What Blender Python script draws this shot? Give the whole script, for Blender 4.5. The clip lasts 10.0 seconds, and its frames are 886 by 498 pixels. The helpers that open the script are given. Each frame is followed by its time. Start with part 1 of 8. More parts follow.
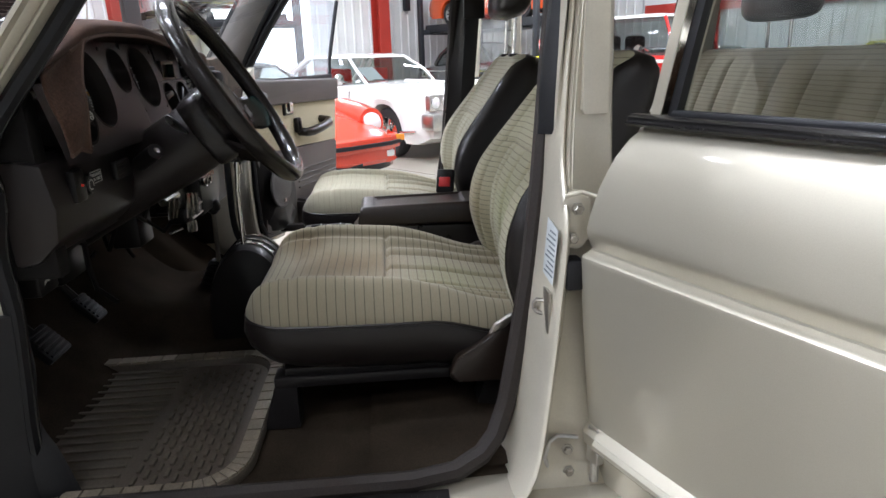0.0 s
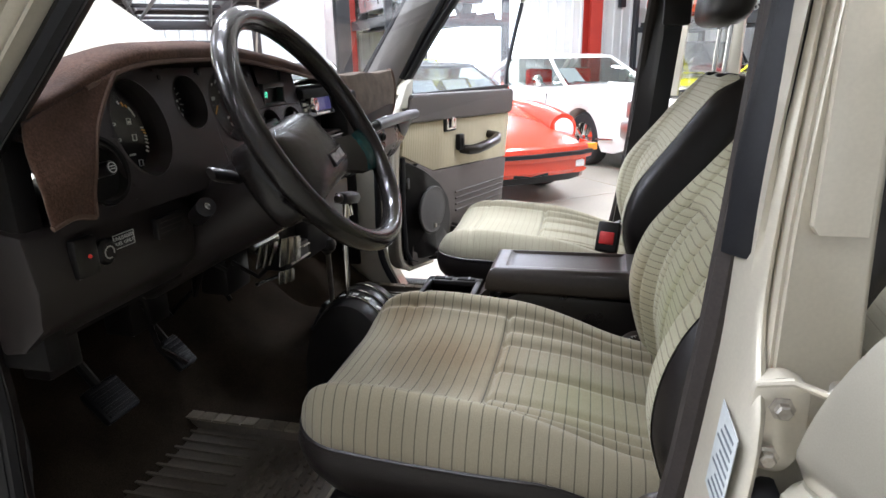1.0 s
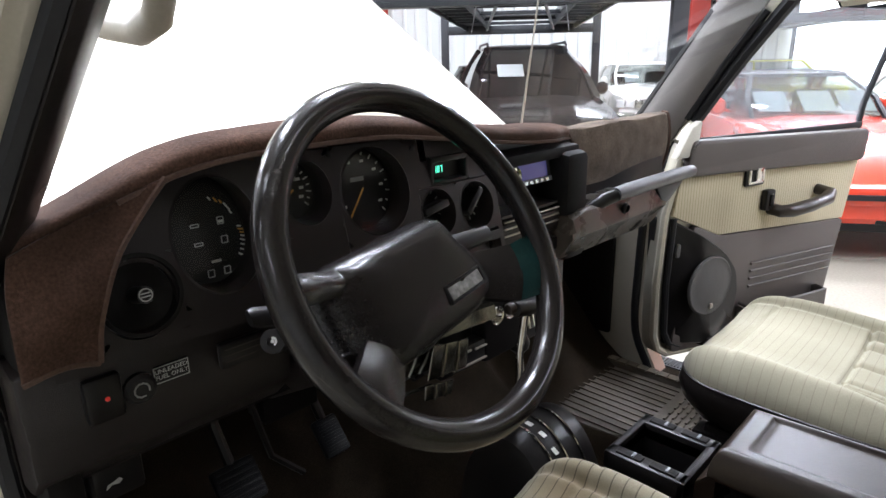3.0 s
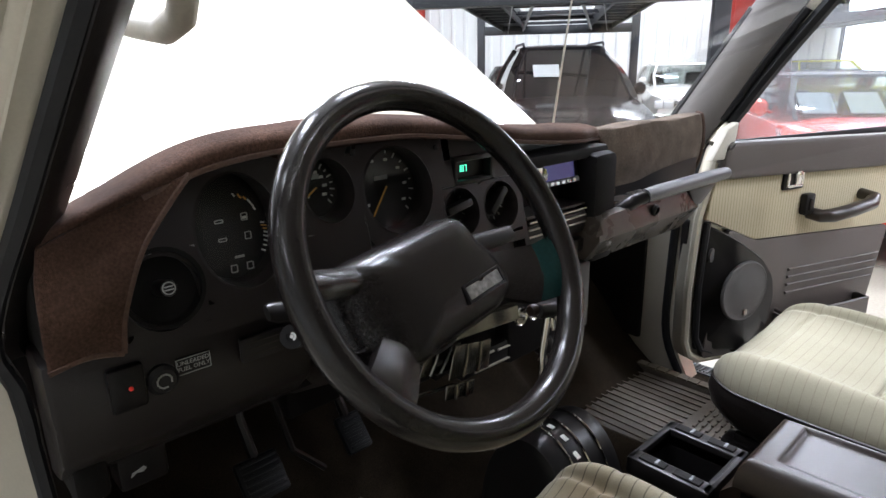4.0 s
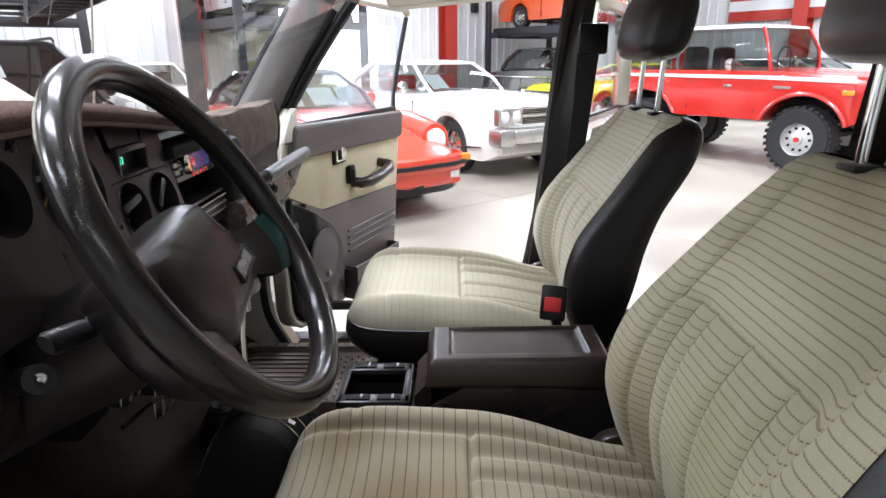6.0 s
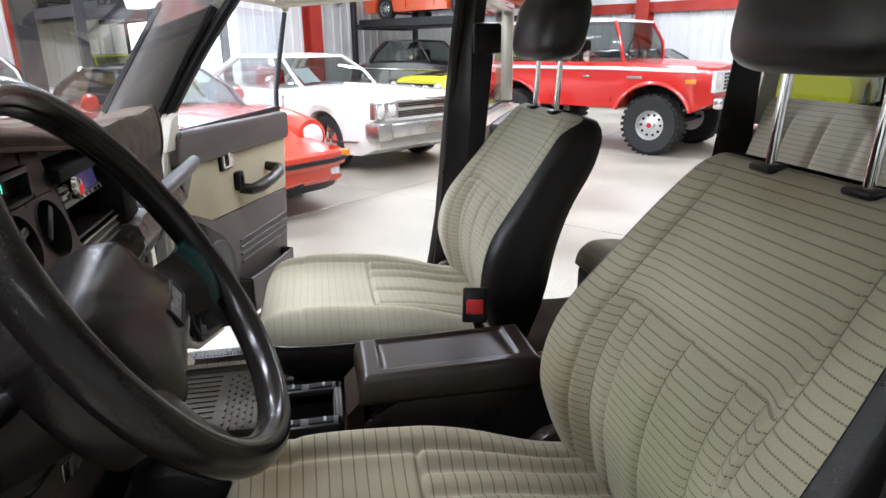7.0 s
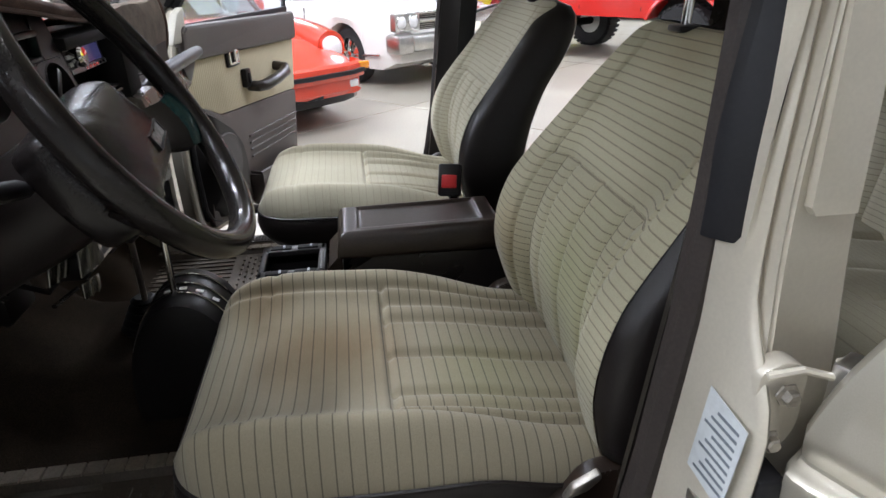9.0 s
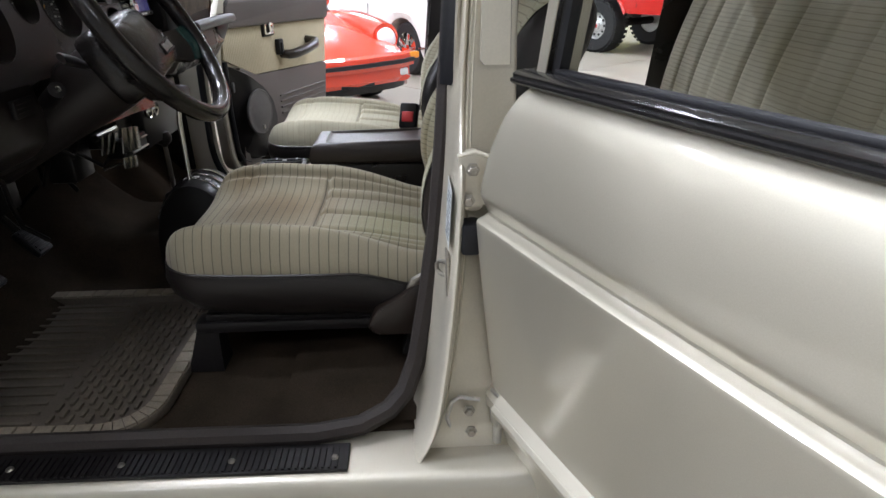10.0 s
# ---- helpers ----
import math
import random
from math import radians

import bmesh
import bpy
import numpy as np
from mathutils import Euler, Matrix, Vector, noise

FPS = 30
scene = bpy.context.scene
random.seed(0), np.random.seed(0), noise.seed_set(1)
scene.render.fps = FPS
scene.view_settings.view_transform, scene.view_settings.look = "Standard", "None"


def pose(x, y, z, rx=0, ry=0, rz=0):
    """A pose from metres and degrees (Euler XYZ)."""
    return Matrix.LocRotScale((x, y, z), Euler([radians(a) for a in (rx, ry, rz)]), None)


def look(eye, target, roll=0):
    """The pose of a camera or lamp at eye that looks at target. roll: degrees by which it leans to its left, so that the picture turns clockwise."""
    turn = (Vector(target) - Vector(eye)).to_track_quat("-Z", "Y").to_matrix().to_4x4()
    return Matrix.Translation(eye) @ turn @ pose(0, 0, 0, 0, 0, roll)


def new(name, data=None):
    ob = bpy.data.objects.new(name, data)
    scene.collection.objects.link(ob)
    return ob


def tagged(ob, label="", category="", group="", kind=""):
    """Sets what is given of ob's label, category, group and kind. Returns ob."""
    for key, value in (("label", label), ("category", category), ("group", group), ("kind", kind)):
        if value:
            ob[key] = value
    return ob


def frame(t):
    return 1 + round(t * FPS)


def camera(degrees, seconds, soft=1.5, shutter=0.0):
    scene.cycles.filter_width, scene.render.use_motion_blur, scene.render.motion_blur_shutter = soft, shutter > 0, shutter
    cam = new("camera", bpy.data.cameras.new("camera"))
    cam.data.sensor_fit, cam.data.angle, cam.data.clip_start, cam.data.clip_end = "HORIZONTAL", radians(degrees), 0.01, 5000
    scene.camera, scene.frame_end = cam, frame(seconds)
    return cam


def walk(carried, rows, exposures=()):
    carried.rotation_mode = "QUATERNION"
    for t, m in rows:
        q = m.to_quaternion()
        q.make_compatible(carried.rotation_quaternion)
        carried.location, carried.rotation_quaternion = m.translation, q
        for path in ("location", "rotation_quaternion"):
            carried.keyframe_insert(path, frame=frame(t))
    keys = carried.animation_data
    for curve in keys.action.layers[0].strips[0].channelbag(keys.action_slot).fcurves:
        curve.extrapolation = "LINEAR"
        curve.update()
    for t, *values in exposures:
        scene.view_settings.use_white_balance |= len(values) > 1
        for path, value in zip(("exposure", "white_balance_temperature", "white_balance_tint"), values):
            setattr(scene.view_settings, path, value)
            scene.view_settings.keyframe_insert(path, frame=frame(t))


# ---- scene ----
cam = camera(71.3, 10.0)
PATH = [
    (0, (0.044, -0.022, 1.303), (0.195, 1.881, 0.71), -1.8),
    (0.5, (0.112, 0.163, 1.311), (0.002, 2.071, 0.721), -1.5),
    (1, (0.15, 0.34, 1.35), (-0.304, 2.197, 0.762), -1.1),
    (1.5, (0.155, 0.527, 1.383), (-0.702, 2.238, 0.802), -1.2),
    (2, (0.178, 0.656, 1.42), (-0.936, 2.213, 0.841), -1.1),
    (2.5, (0.186, 0.719, 1.442), (-1.057, 2.174, 0.863), -1.1),
    (4, (0.202, 0.758, 1.44), (-1.205, 2.059, 0.865), -1.1),
    (4.5, (0.176, 0.708, 1.421), (-1.212, 2.028, 0.848), -1.1),
    (5, (0.105, 0.65, 1.428), (-0.936, 2.253, 0.836), -0.4),
    (5.5, (0.055, 0.611, 1.424), (-0.407, 2.465, 0.834), -0.5),
    (6, (-0.006, 0.593, 1.419), (-0.028, 2.504, 0.828), -0.4),
    (6.2, (-0.028, 0.588, 1.424), (0.094, 2.495, 0.832), -0.2),
    (7.3, (-0.092, 0.641, 1.441), (0.299, 2.494, 0.798), -0.5),
    (7.5, (-0.097, 0.641, 1.436), (0.304, 2.483, 0.767), -0.3),
    (8, (-0.095, 0.631, 1.418), (0.291, 2.441, 0.659), -0.6),
    (8.5, (-0.065, 0.584, 1.403), (0.291, 2.37, 0.576), -0.8),
    (9, (0.0, 0.468, 1.389), (0.255, 2.262, 0.542), -1.3),
    (9.5, (0.091, 0.275, 1.337), (0.205, 2.086, 0.496), -1.6),
    (10, (0.238, 0.029, 1.337), (0.282, 1.846, 0.5), -1.2),
]
walk(cam, [(t, look(eye, target, roll)) for t, eye, target, roll in PATH], exposures=[(0.0, 0.14), (0.5, 0.42), (1.0, 0.50), (2.5, 0.47), (4.5, 0.32), (5.5, 0.46), (6.2, 0.32), (7.5, -0.02), (8.5, -0.20), (9.0, 0.01), (9.5, 0.14), (10.0, 0.12)])

# ---- light ----
world = bpy.data.worlds.new("world")
scene.world = world
world.use_nodes = True
wn = world.node_tree.nodes
sky = wn.new("ShaderNodeTexSky")
sky.sky_type, sky.sun_disc, sky.sun_elevation, sky.sun_rotation = "NISHITA", False, radians(40), radians(200)
wn["Background"].inputs["Strength"].default_value = 0.1
world.node_tree.links.new(sky.outputs[0], wn["Background"].inputs["Color"])

LAMP_POWER = 430
# unseen lamps by the wagon, placed and weighted to light door, seats and bench
NEAR = {(-8.0, -0.9): 1.6, (-2.4, 1.2): 0.42, (-3.2, -4.0): 0.14, (1.4, -4.0): 0.08, (-1.2, -0.9): 0.12}
LAMPS = list(NEAR) + [(x, y) for x in (-7.5, -2.2, 3.2, 8.5) for y in (3.4, 8.5, 14.5)]
DIM = {3.4: 0.40, 8.5: 0.62, 14.5: 0.75}
# x -8 is widened to soften its light; (-2.2, 3.4) is doubled for the dash
for lx, ly in LAMPS:
    ld = bpy.data.lights.new("tube_light", "AREA")
    ld.shape, ld.size, ld.size_y, ld.energy, ld.color = "RECTANGLE", 2.4 if lx > -8 else 3.2, 0.3 if lx > -8 else 2.2, LAMP_POWER * (NEAR[(lx, ly)] if (lx, ly) in NEAR else DIM[ly] * (2.0 if (lx, ly) == (-2.2, 3.4) else 1.0)), (0.93, 0.99, 1.15)
    lo = new("tube_light", ld)
    lo.matrix_world = pose(lx, ly, 5.45, 0, 0, 0)

# ---- materials ----


def mat(name, base, rough=0.5, metal=0.0, coat=0.0, grain=0.0, grain_scale=200.0, stain=0.0, stain_scale=4.0, bump=0.0,
        bump_scale=None, sheen=0.0, trans=0.0, emit=None, emit_s=0.0, rough_var=0.0, spec=0.5):
    """A surface with fine grain and broad stains in colour, roughness and relief."""
    m = bpy.data.materials.new(name)
    m.use_nodes = True
    nt = m.node_tree
    b = nt.nodes["Principled BSDF"]
    b.inputs["Roughness"].default_value = rough
    b.inputs["Metallic"].default_value = metal
    b.inputs["Coat Weight"].default_value = coat
    b.inputs["Coat Roughness"].default_value = 0.06
    b.inputs["Sheen Weight"].default_value = sheen
    b.inputs["Transmission Weight"].default_value = trans
    b.inputs["Specular IOR Level"].default_value = spec
    b.inputs["Base Color"].default_value = (*base, 1)
    if emit:
        b.inputs["Emission Color"].default_value = (*emit, 1)
        b.inputs["Emission Strength"].default_value = emit_s
    co = nt.nodes.new("ShaderNodeTexCoord")
    if stain or grain:
        mix = nt.nodes.new("ShaderNodeMix")
        mix.data_type, mix.blend_type = "RGBA", "MULTIPLY"
        mix.inputs["Factor"].default_value = 1.0
        mix.inputs[6].default_value = (*base, 1)
        n1 = nt.nodes.new("ShaderNodeTexNoise")
        n1.inputs["Scale"].default_value = stain_scale
        n1.inputs["Detail"].default_value = 5
        n2 = nt.nodes.new("ShaderNodeTexNoise")
        n2.inputs["Scale"].default_value = grain_scale
        n2.inputs["Detail"].default_value = 3
        r1 = nt.nodes.new("ShaderNodeMapRange")
        r1.inputs[1].default_value, r1.inputs[2].default_value = 0.3, 0.7
        r1.inputs[3].default_value, r1.inputs[4].default_value = 1 - stain, 1 + stain * 0.4
        r2 = nt.nodes.new("ShaderNodeMapRange")
        r2.inputs[1].default_value, r2.inputs[2].default_value = 0.3, 0.7
        r2.inputs[3].default_value, r2.inputs[4].default_value = 1 - grain, 1 + grain
        mul = nt.nodes.new("ShaderNodeMath")
        mul.operation = "MULTIPLY"
        L = nt.links.new
        L(co.outputs["Object"], n1.inputs["Vector"])
        L(co.outputs["Object"], n2.inputs["Vector"])
        L(n1.outputs["Fac"], r1.inputs[0])
        L(n2.outputs["Fac"], r2.inputs[0])
        L(r1.outputs[0], mul.inputs[0])
        L(r2.outputs[0], mul.inputs[1])
        L(mul.outputs[0], mix.inputs[7])
        L(mix.outputs[2], b.inputs["Base Color"])
        if rough_var:
            rr = nt.nodes.new("ShaderNodeMapRange")
            rr.inputs[1].default_value, rr.inputs[2].default_value = 0.3, 0.7
            rr.inputs[3].default_value, rr.inputs[4].default_value = max(0.02, rough - rough_var), min(1, rough + rough_var)
            L(n1.outputs["Fac"], rr.inputs[0])
            L(rr.outputs[0], b.inputs["Roughness"])
    if bump:
        nb = nt.nodes.new("ShaderNodeTexNoise")
        nb.inputs["Scale"].default_value = bump_scale or grain_scale
        nb.inputs["Detail"].default_value = 4
        bp = nt.nodes.new("ShaderNodeBump")
        bp.inputs["Strength"].default_value = bump
        bp.inputs["Distance"].default_value = 0.002
        nt.links.new(co.outputs["Object"], nb.inputs["Vector"])
        nt.links.new(nb.outputs["Fac"], bp.inputs["Height"])
        nt.links.new(bp.outputs["Normal"], b.inputs["Normal"])
    return m


def striped(name, base, line, axis, pitch, width, dash=0.0, stain=0.12, rough=0.9, weave=900.0, bump=0.5, sheen=0.12, along="y", soil=()):
    """Woven cloth with thin sewn lines every pitch metres along one axis; dashes along another."""
    m = mat(name, base, rough, sheen=sheen, spec=0.2)
    nt = m.node_tree
    b = nt.nodes["Principled BSDF"]
    N, L = nt.nodes.new, nt.links.new
    co = N("ShaderNodeTexCoord")
    sep = N("ShaderNodeSeparateXYZ")
    L(co.outputs["Object"], sep.inputs[0])

    def math_node(op, a, v=None):
        k = N("ShaderNodeMath")
        k.operation = op
        for i, s in enumerate((a, v)):
            if s is None:
                continue
            if isinstance(s, (int, float)):
                k.inputs[i].default_value = s
            else:
                L(s, k.inputs[i])
        return k.outputs[0]

    pos = sep.outputs[axis.upper()]
    frac = math_node("FRACT", math_node("MULTIPLY", pos, 1.0 / pitch))
    on = math_node("LESS_THAN", frac, width / pitch)
    if dash:
        d = math_node("LESS_THAN", math_node("FRACT", math_node("MULTIPLY", sep.outputs[along.upper()], 1.0 / dash)), 0.78)
        on = math_node("MULTIPLY", on, d)
    n1 = N("ShaderNodeTexNoise")
    n1.inputs["Scale"].default_value, n1.inputs["Detail"].default_value = 6.0, 5
    n2 = N("ShaderNodeTexNoise")
    n2.inputs["Scale"].default_value, n2.inputs["Detail"].default_value = weave, 2
    L(co.outputs["Object"], n1.inputs["Vector"])
    L(co.outputs["Object"], n2.inputs["Vector"])
    tone = math_node("ADD", math_node("MULTIPLY", n1.outputs["Fac"], stain * 2), 1 - stain)
    tone = math_node("MULTIPLY", tone, math_node("ADD", math_node("MULTIPLY", n2.outputs["Fac"], 0.5), 0.75))
    mx = N("ShaderNodeMix")
    mx.data_type = "RGBA"
    mx.inputs[6].default_value, mx.inputs[7].default_value = (*base, 1), (*line, 1)
    L(on, mx.inputs["Factor"])
    mul = N("ShaderNodeMix")
    mul.data_type, mul.blend_type = "RGBA", "MULTIPLY"
    mul.inputs["Factor"].default_value = 1
    L(mx.outputs[2], mul.inputs[6])
    L(tone, mul.inputs[7])
    last = mul.outputs[2]
    for centre, radius, tint, amount in soil:
        ds = N("ShaderNodeVectorMath")
        ds.operation = "DISTANCE"
        ds.inputs[1].default_value = centre
        L(co.outputs["Object"], ds.inputs[0])
        n3 = N("ShaderNodeTexNoise")
        n3.inputs["Scale"].default_value, n3.inputs["Detail"].default_value = 9.0, 4
        L(co.outputs["Object"], n3.inputs["Vector"])
        edge = math_node("ADD", math_node("MULTIPLY", ds.outputs["Value"], 1.0 / radius), math_node("MULTIPLY", n3.outputs["Fac"], 0.9))
        mr = N("ShaderNodeMapRange")
        mr.interpolation_type = "SMOOTHSTEP"
        mr.inputs[1].default_value, mr.inputs[2].default_value, mr.inputs[3].default_value, mr.inputs[4].default_value = 0.55, 1.45, amount, 0.0
        L(edge, mr.inputs[0])
        dirt = N("ShaderNodeMix")
        dirt.data_type, dirt.blend_type = "RGBA", "MULTIPLY"
        L(mr.outputs[0], dirt.inputs["Factor"])
        L(last, dirt.inputs[6])
        dirt.inputs[7].default_value = (*tint, 1)
        last = dirt.outputs[2]
    L(last, b.inputs["Base Color"])
    bp = N("ShaderNodeBump")
    bp.inputs["Strength"].default_value, bp.inputs["Distance"].default_value = bump, 0.0008
    h = math_node("SUBTRACT", n2.outputs["Fac"], math_node("MULTIPLY", on, 0.8))
    L(h, bp.inputs["Height"])
    L(bp.outputs["Normal"], b.inputs["Normal"])
    return m


def glass_mat(name, tint=(1, 1, 1), rough=0.0, fac=1.0, haze=0.0):
    """Thin clear pane: mostly see-through, with a mirror gloss by Fresnel."""
    m = bpy.data.materials.new(name)
    m.use_nodes = True
    nt = m.node_tree
    nt.nodes.remove(nt.nodes["Principled BSDF"])
    out = nt.nodes["Material Output"]
    N, L = nt.nodes.new, nt.links.new
    tr, gl, mx, lw = N("ShaderNodeBsdfTransparent"), N("ShaderNodeBsdfGlossy"), N("ShaderNodeMixShader"), N("ShaderNodeLayerWeight")
    pw, ml = N("ShaderNodeMath"), N("ShaderNodeMath")
    pw.operation, ml.operation = "POWER", "MULTIPLY_ADD"
    pw.inputs[1].default_value, ml.inputs[1].default_value, ml.inputs[2].default_value = 5.0, 0.8 * fac, 0.035 * fac
    lw.inputs["Blend"].default_value = 0.5
    tr.inputs["Color"].default_value = (*tint, 1)
    gl.inputs["Roughness"].default_value = rough
    L(lw.outputs["Facing"], pw.inputs[0])
    L(pw.outputs[0], ml.inputs[0])
    L(ml.outputs[0], mx.inputs[0])
    L(tr.outputs[0], mx.inputs[1])
    L(gl.outputs[0], mx.inputs[2])
    last = mx.outputs[0]
    # pale diffuse film that stands in for bright haze on the pane
    if haze:
        df, tl, add, mx2 = N("ShaderNodeBsdfDiffuse"), N("ShaderNodeBsdfTranslucent"), N("ShaderNodeMixShader"), N("ShaderNodeMixShader")
        mx2.inputs[0].default_value = haze
        L(df.outputs[0], add.inputs[1])
        L(tl.outputs[0], add.inputs[2])
        L(last, mx2.inputs[1])
        L(add.outputs[0], mx2.inputs[2])
        last = mx2.outputs[0]
    L(last, out.inputs["Surface"])
    return m


PAINT = mat("beige_paint", (0.47, 0.437, 0.355), 0.46, metal=0.60, coat=1.0, grain=0.03, grain_scale=900, stain=0.025, stain_scale=3)
# same body paint, base raised to put more light on jambs and pillars
PAINT_PALE = mat("beige_jamb_paint", (0.61, 0.563, 0.46), 0.38, metal=0.32, coat=0.8, grain=0.03, grain_scale=300, stain=0.10, stain_scale=7)
BROWN_SOIL, GREEN_SOIL = (0.62, 0.48, 0.34), (0.80, 0.92, 0.66)
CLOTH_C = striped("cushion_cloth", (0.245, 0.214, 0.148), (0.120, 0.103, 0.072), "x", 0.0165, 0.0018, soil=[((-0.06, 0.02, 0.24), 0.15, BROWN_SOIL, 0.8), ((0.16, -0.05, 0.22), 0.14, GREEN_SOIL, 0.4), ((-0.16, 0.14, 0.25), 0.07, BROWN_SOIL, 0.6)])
CLOTH_P = striped("clean_cushion_cloth", (0.375, 0.344, 0.250), (0.30, 0.27, 0.20), "x", 0.0165, 0.0014)
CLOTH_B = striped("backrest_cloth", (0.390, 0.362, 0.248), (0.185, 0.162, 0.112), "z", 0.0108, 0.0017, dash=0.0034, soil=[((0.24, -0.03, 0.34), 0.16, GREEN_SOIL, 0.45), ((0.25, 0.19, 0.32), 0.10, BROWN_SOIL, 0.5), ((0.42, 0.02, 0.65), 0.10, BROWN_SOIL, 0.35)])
CLOTH_PB = striped("clean_backrest_cloth", (0.425, 0.396, 0.290), (0.265, 0.236, 0.172), "z", 0.0108, 0.0016, dash=0.0034)
CLOTH_R = striped("bench_cloth", (0.62, 0.575, 0.45), (0.36, 0.32, 0.235), "z", 0.0120, 0.0018, dash=0.0034)
CLOTH_D = striped("door_cloth", (0.56, 0.49, 0.34), (0.42, 0.36, 0.23), "x", 0.0105, 0.003)
VINYL = mat("brown_vinyl", (0.0145, 0.0115, 0.0105), 0.32, spec=0.42, grain=0.12, grain_scale=500, stain=0.18, stain_scale=7, bump=0.25, bump_scale=900, rough_var=0.08)
LEATHER = mat("black_headrest_vinyl", (0.018, 0.015, 0.015), 0.33, grain=0.1, grain_scale=500, stain=0.15, bump=0.2, bump_scale=700, rough_var=0.08)
RIM = mat("worn_wheel_rim", (0.015, 0.0125, 0.0115), 0.19, spec=0.42, grain=0.12, grain_scale=900, stain=0.06, stain_scale=12, bump=0.04, bump_scale=900)
RIM_TEAL = mat("spoke_teal_sheen", (0.009, 0.040, 0.038), 0.22, metal=0.3, grain=0.15, grain_scale=300, stain=0.3, stain_scale=30, bump=0.12, bump_scale=500)
PADV = mat("hub_vinyl", (0.0135, 0.011, 0.0105), 0.25, spec=0.42, grain=0.1, grain_scale=600, stain=0.06, stain_scale=10, bump=0.12, bump_scale=380)
DASHP = mat("dash_plastic", (0.0235, 0.019, 0.018), 0.34, spec=0.34, grain=0.12, grain_scale=700, stain=0.12, stain_scale=6, bump=0.2, bump_scale=900)
BLACKP = mat("black_plastic", (0.0135, 0.012, 0.012), 0.32, spec=0.25, grain=0.1, grain_scale=500, stain=0.2, stain_scale=12)
# near-black that also holds the shade of gaps, recesses and undersides
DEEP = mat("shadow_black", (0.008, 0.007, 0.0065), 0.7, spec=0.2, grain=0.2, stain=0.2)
DULL_ZINC = mat("dull_zinc", (0.20, 0.19, 0.165), 0.24, metal=0.95, grain=0.15, grain_scale=250, stain=0.3, stain_scale=25)
# lighter copy of the suede; light on the passenger's end is in its colour
SUEDE_LIT = mat("lit_suede", (0.135, 0.102, 0.077), 0.95, grain=0.3, grain_scale=350, stain=0.5, stain_scale=16, bump=0.5, bump_scale=500, sheen=0.10, spec=0.06)
SUEDE = mat("brown_suede", (0.074, 0.041, 0.029), 0.95, grain=0.3, grain_scale=350, stain=0.45, stain_scale=14, bump=0.5, bump_scale=500, sheen=0.05, spec=0.06)
SUEDE_EDGE = mat("suede_binding", (0.085, 0.048, 0.034), 0.9, grain=0.2, grain_scale=300, stain=0.1, bump=0.3)
CARPET = mat("brown_carpet", (0.034, 0.0255, 0.018), 0.98, grain=0.4, grain_scale=500, stain=0.35, stain_scale=9, bump=0.8, bump_scale=700, sheen=0.0, spec=0.05)
# paler than the mat body, for the rim blocks
MAT_RIM = mat("pale_tan_rubber", (0.20, 0.168, 0.125), 0.65, grain=0.15, grain_scale=250, stain=0.3, stain_scale=14, bump=0.2, bump_scale=300)
MAT_RUB = mat("tan_rubber", (0.085, 0.069, 0.052), 0.62, grain=0.15, grain_scale=250, stain=0.25, stain_scale=11, bump=0.2, bump_scale=300, rough_var=0.1)
TRIM_D = mat("door_brown_vinyl", (0.085, 0.07, 0.063), 0.5, grain=0.08, grain_scale=600, stain=0.1, stain_scale=6, bump=0.25, bump_scale=900)
CONSOLE = mat("console_brown", (0.021, 0.0135, 0.0095), 0.31, grain=0.2, grain_scale=300, stain=0.22, stain_scale=13, bump=0.08, bump_scale=500, rough_var=0.03)
CHROME = mat("chrome", (0.75, 0.74, 0.72), 0.08, metal=1.0, grain=0.04, stain=0.1, stain_scale=20)
STEEL = mat("zinc_steel", (0.42, 0.39, 0.34), 0.38, metal=0.9, grain=0.15, grain_scale=250, stain=0.25, stain_scale=25)
RUBBER = mat("black_rubber", (0.011, 0.011, 0.013), 0.5, spec=0.35, grain=0.15, grain_scale=300, stain=0.2, stain_scale=15)
SEAL_BR = mat("brown_seal", (0.026, 0.019, 0.016), 0.7, grain=0.2, grain_scale=300, stain=0.2, bump=0.3)
SEAM = mat("olive_seam_thread", (0.22, 0.195, 0.13), 0.85, grain=0.2, grain_scale=400, stain=0.1)
GLASS = glass_mat("window_glass", (0.97, 0.98, 0.97))
# washed-out reflection of the passenger's window, put in as a pale film
GLASS_HAZY = glass_mat("hazy_window_glass", (0.93, 0.96, 1.0), haze=0.10)
GLASS_T = glass_mat("tinted_glass", (0.55, 0.58, 0.57))
GLASS_G = glass_mat("gauge_glass", (0.85, 0.85, 0.85))
WHITE_P = mat("white_print", (0.75, 0.74, 0.70), 0.6, grain=0.05, stain=0.05)
GREY_P = mat("grey_print", (0.48, 0.48, 0.46), 0.6, grain=0.05, stain=0.05)
SLATE_P = mat("slate_print", (0.15, 0.17, 0.19), 0.6, grain=0.1, stain=0.3, stain_scale=300)
AMBER = mat("amber_mark", (0.75, 0.36, 0.06), 0.5, grain=0.05, stain=0.05)
RED_B = mat("red_button", (0.55, 0.02, 0.02), 0.4, grain=0.05, stain=0.1)
LED_R = mat("red_led", (0.4, 0.01, 0.01), 0.4, emit=(1, 0.08, 0.05), emit_s=0.12)
LED_G = mat("green_digits", (0.05, 0.5, 0.3), 0.4, emit=(0.12, 1.0, 0.66), emit_s=1.3)
LED_B = mat("radio_display", (0.03, 0.03, 0.07), 0.2, emit=(0.22, 0.22, 0.7), emit_s=0.12)
PAPER = mat("label_paper", (0.54, 0.57, 0.57), 0.5, grain=0.05, stain=0.08, stain_scale=20)
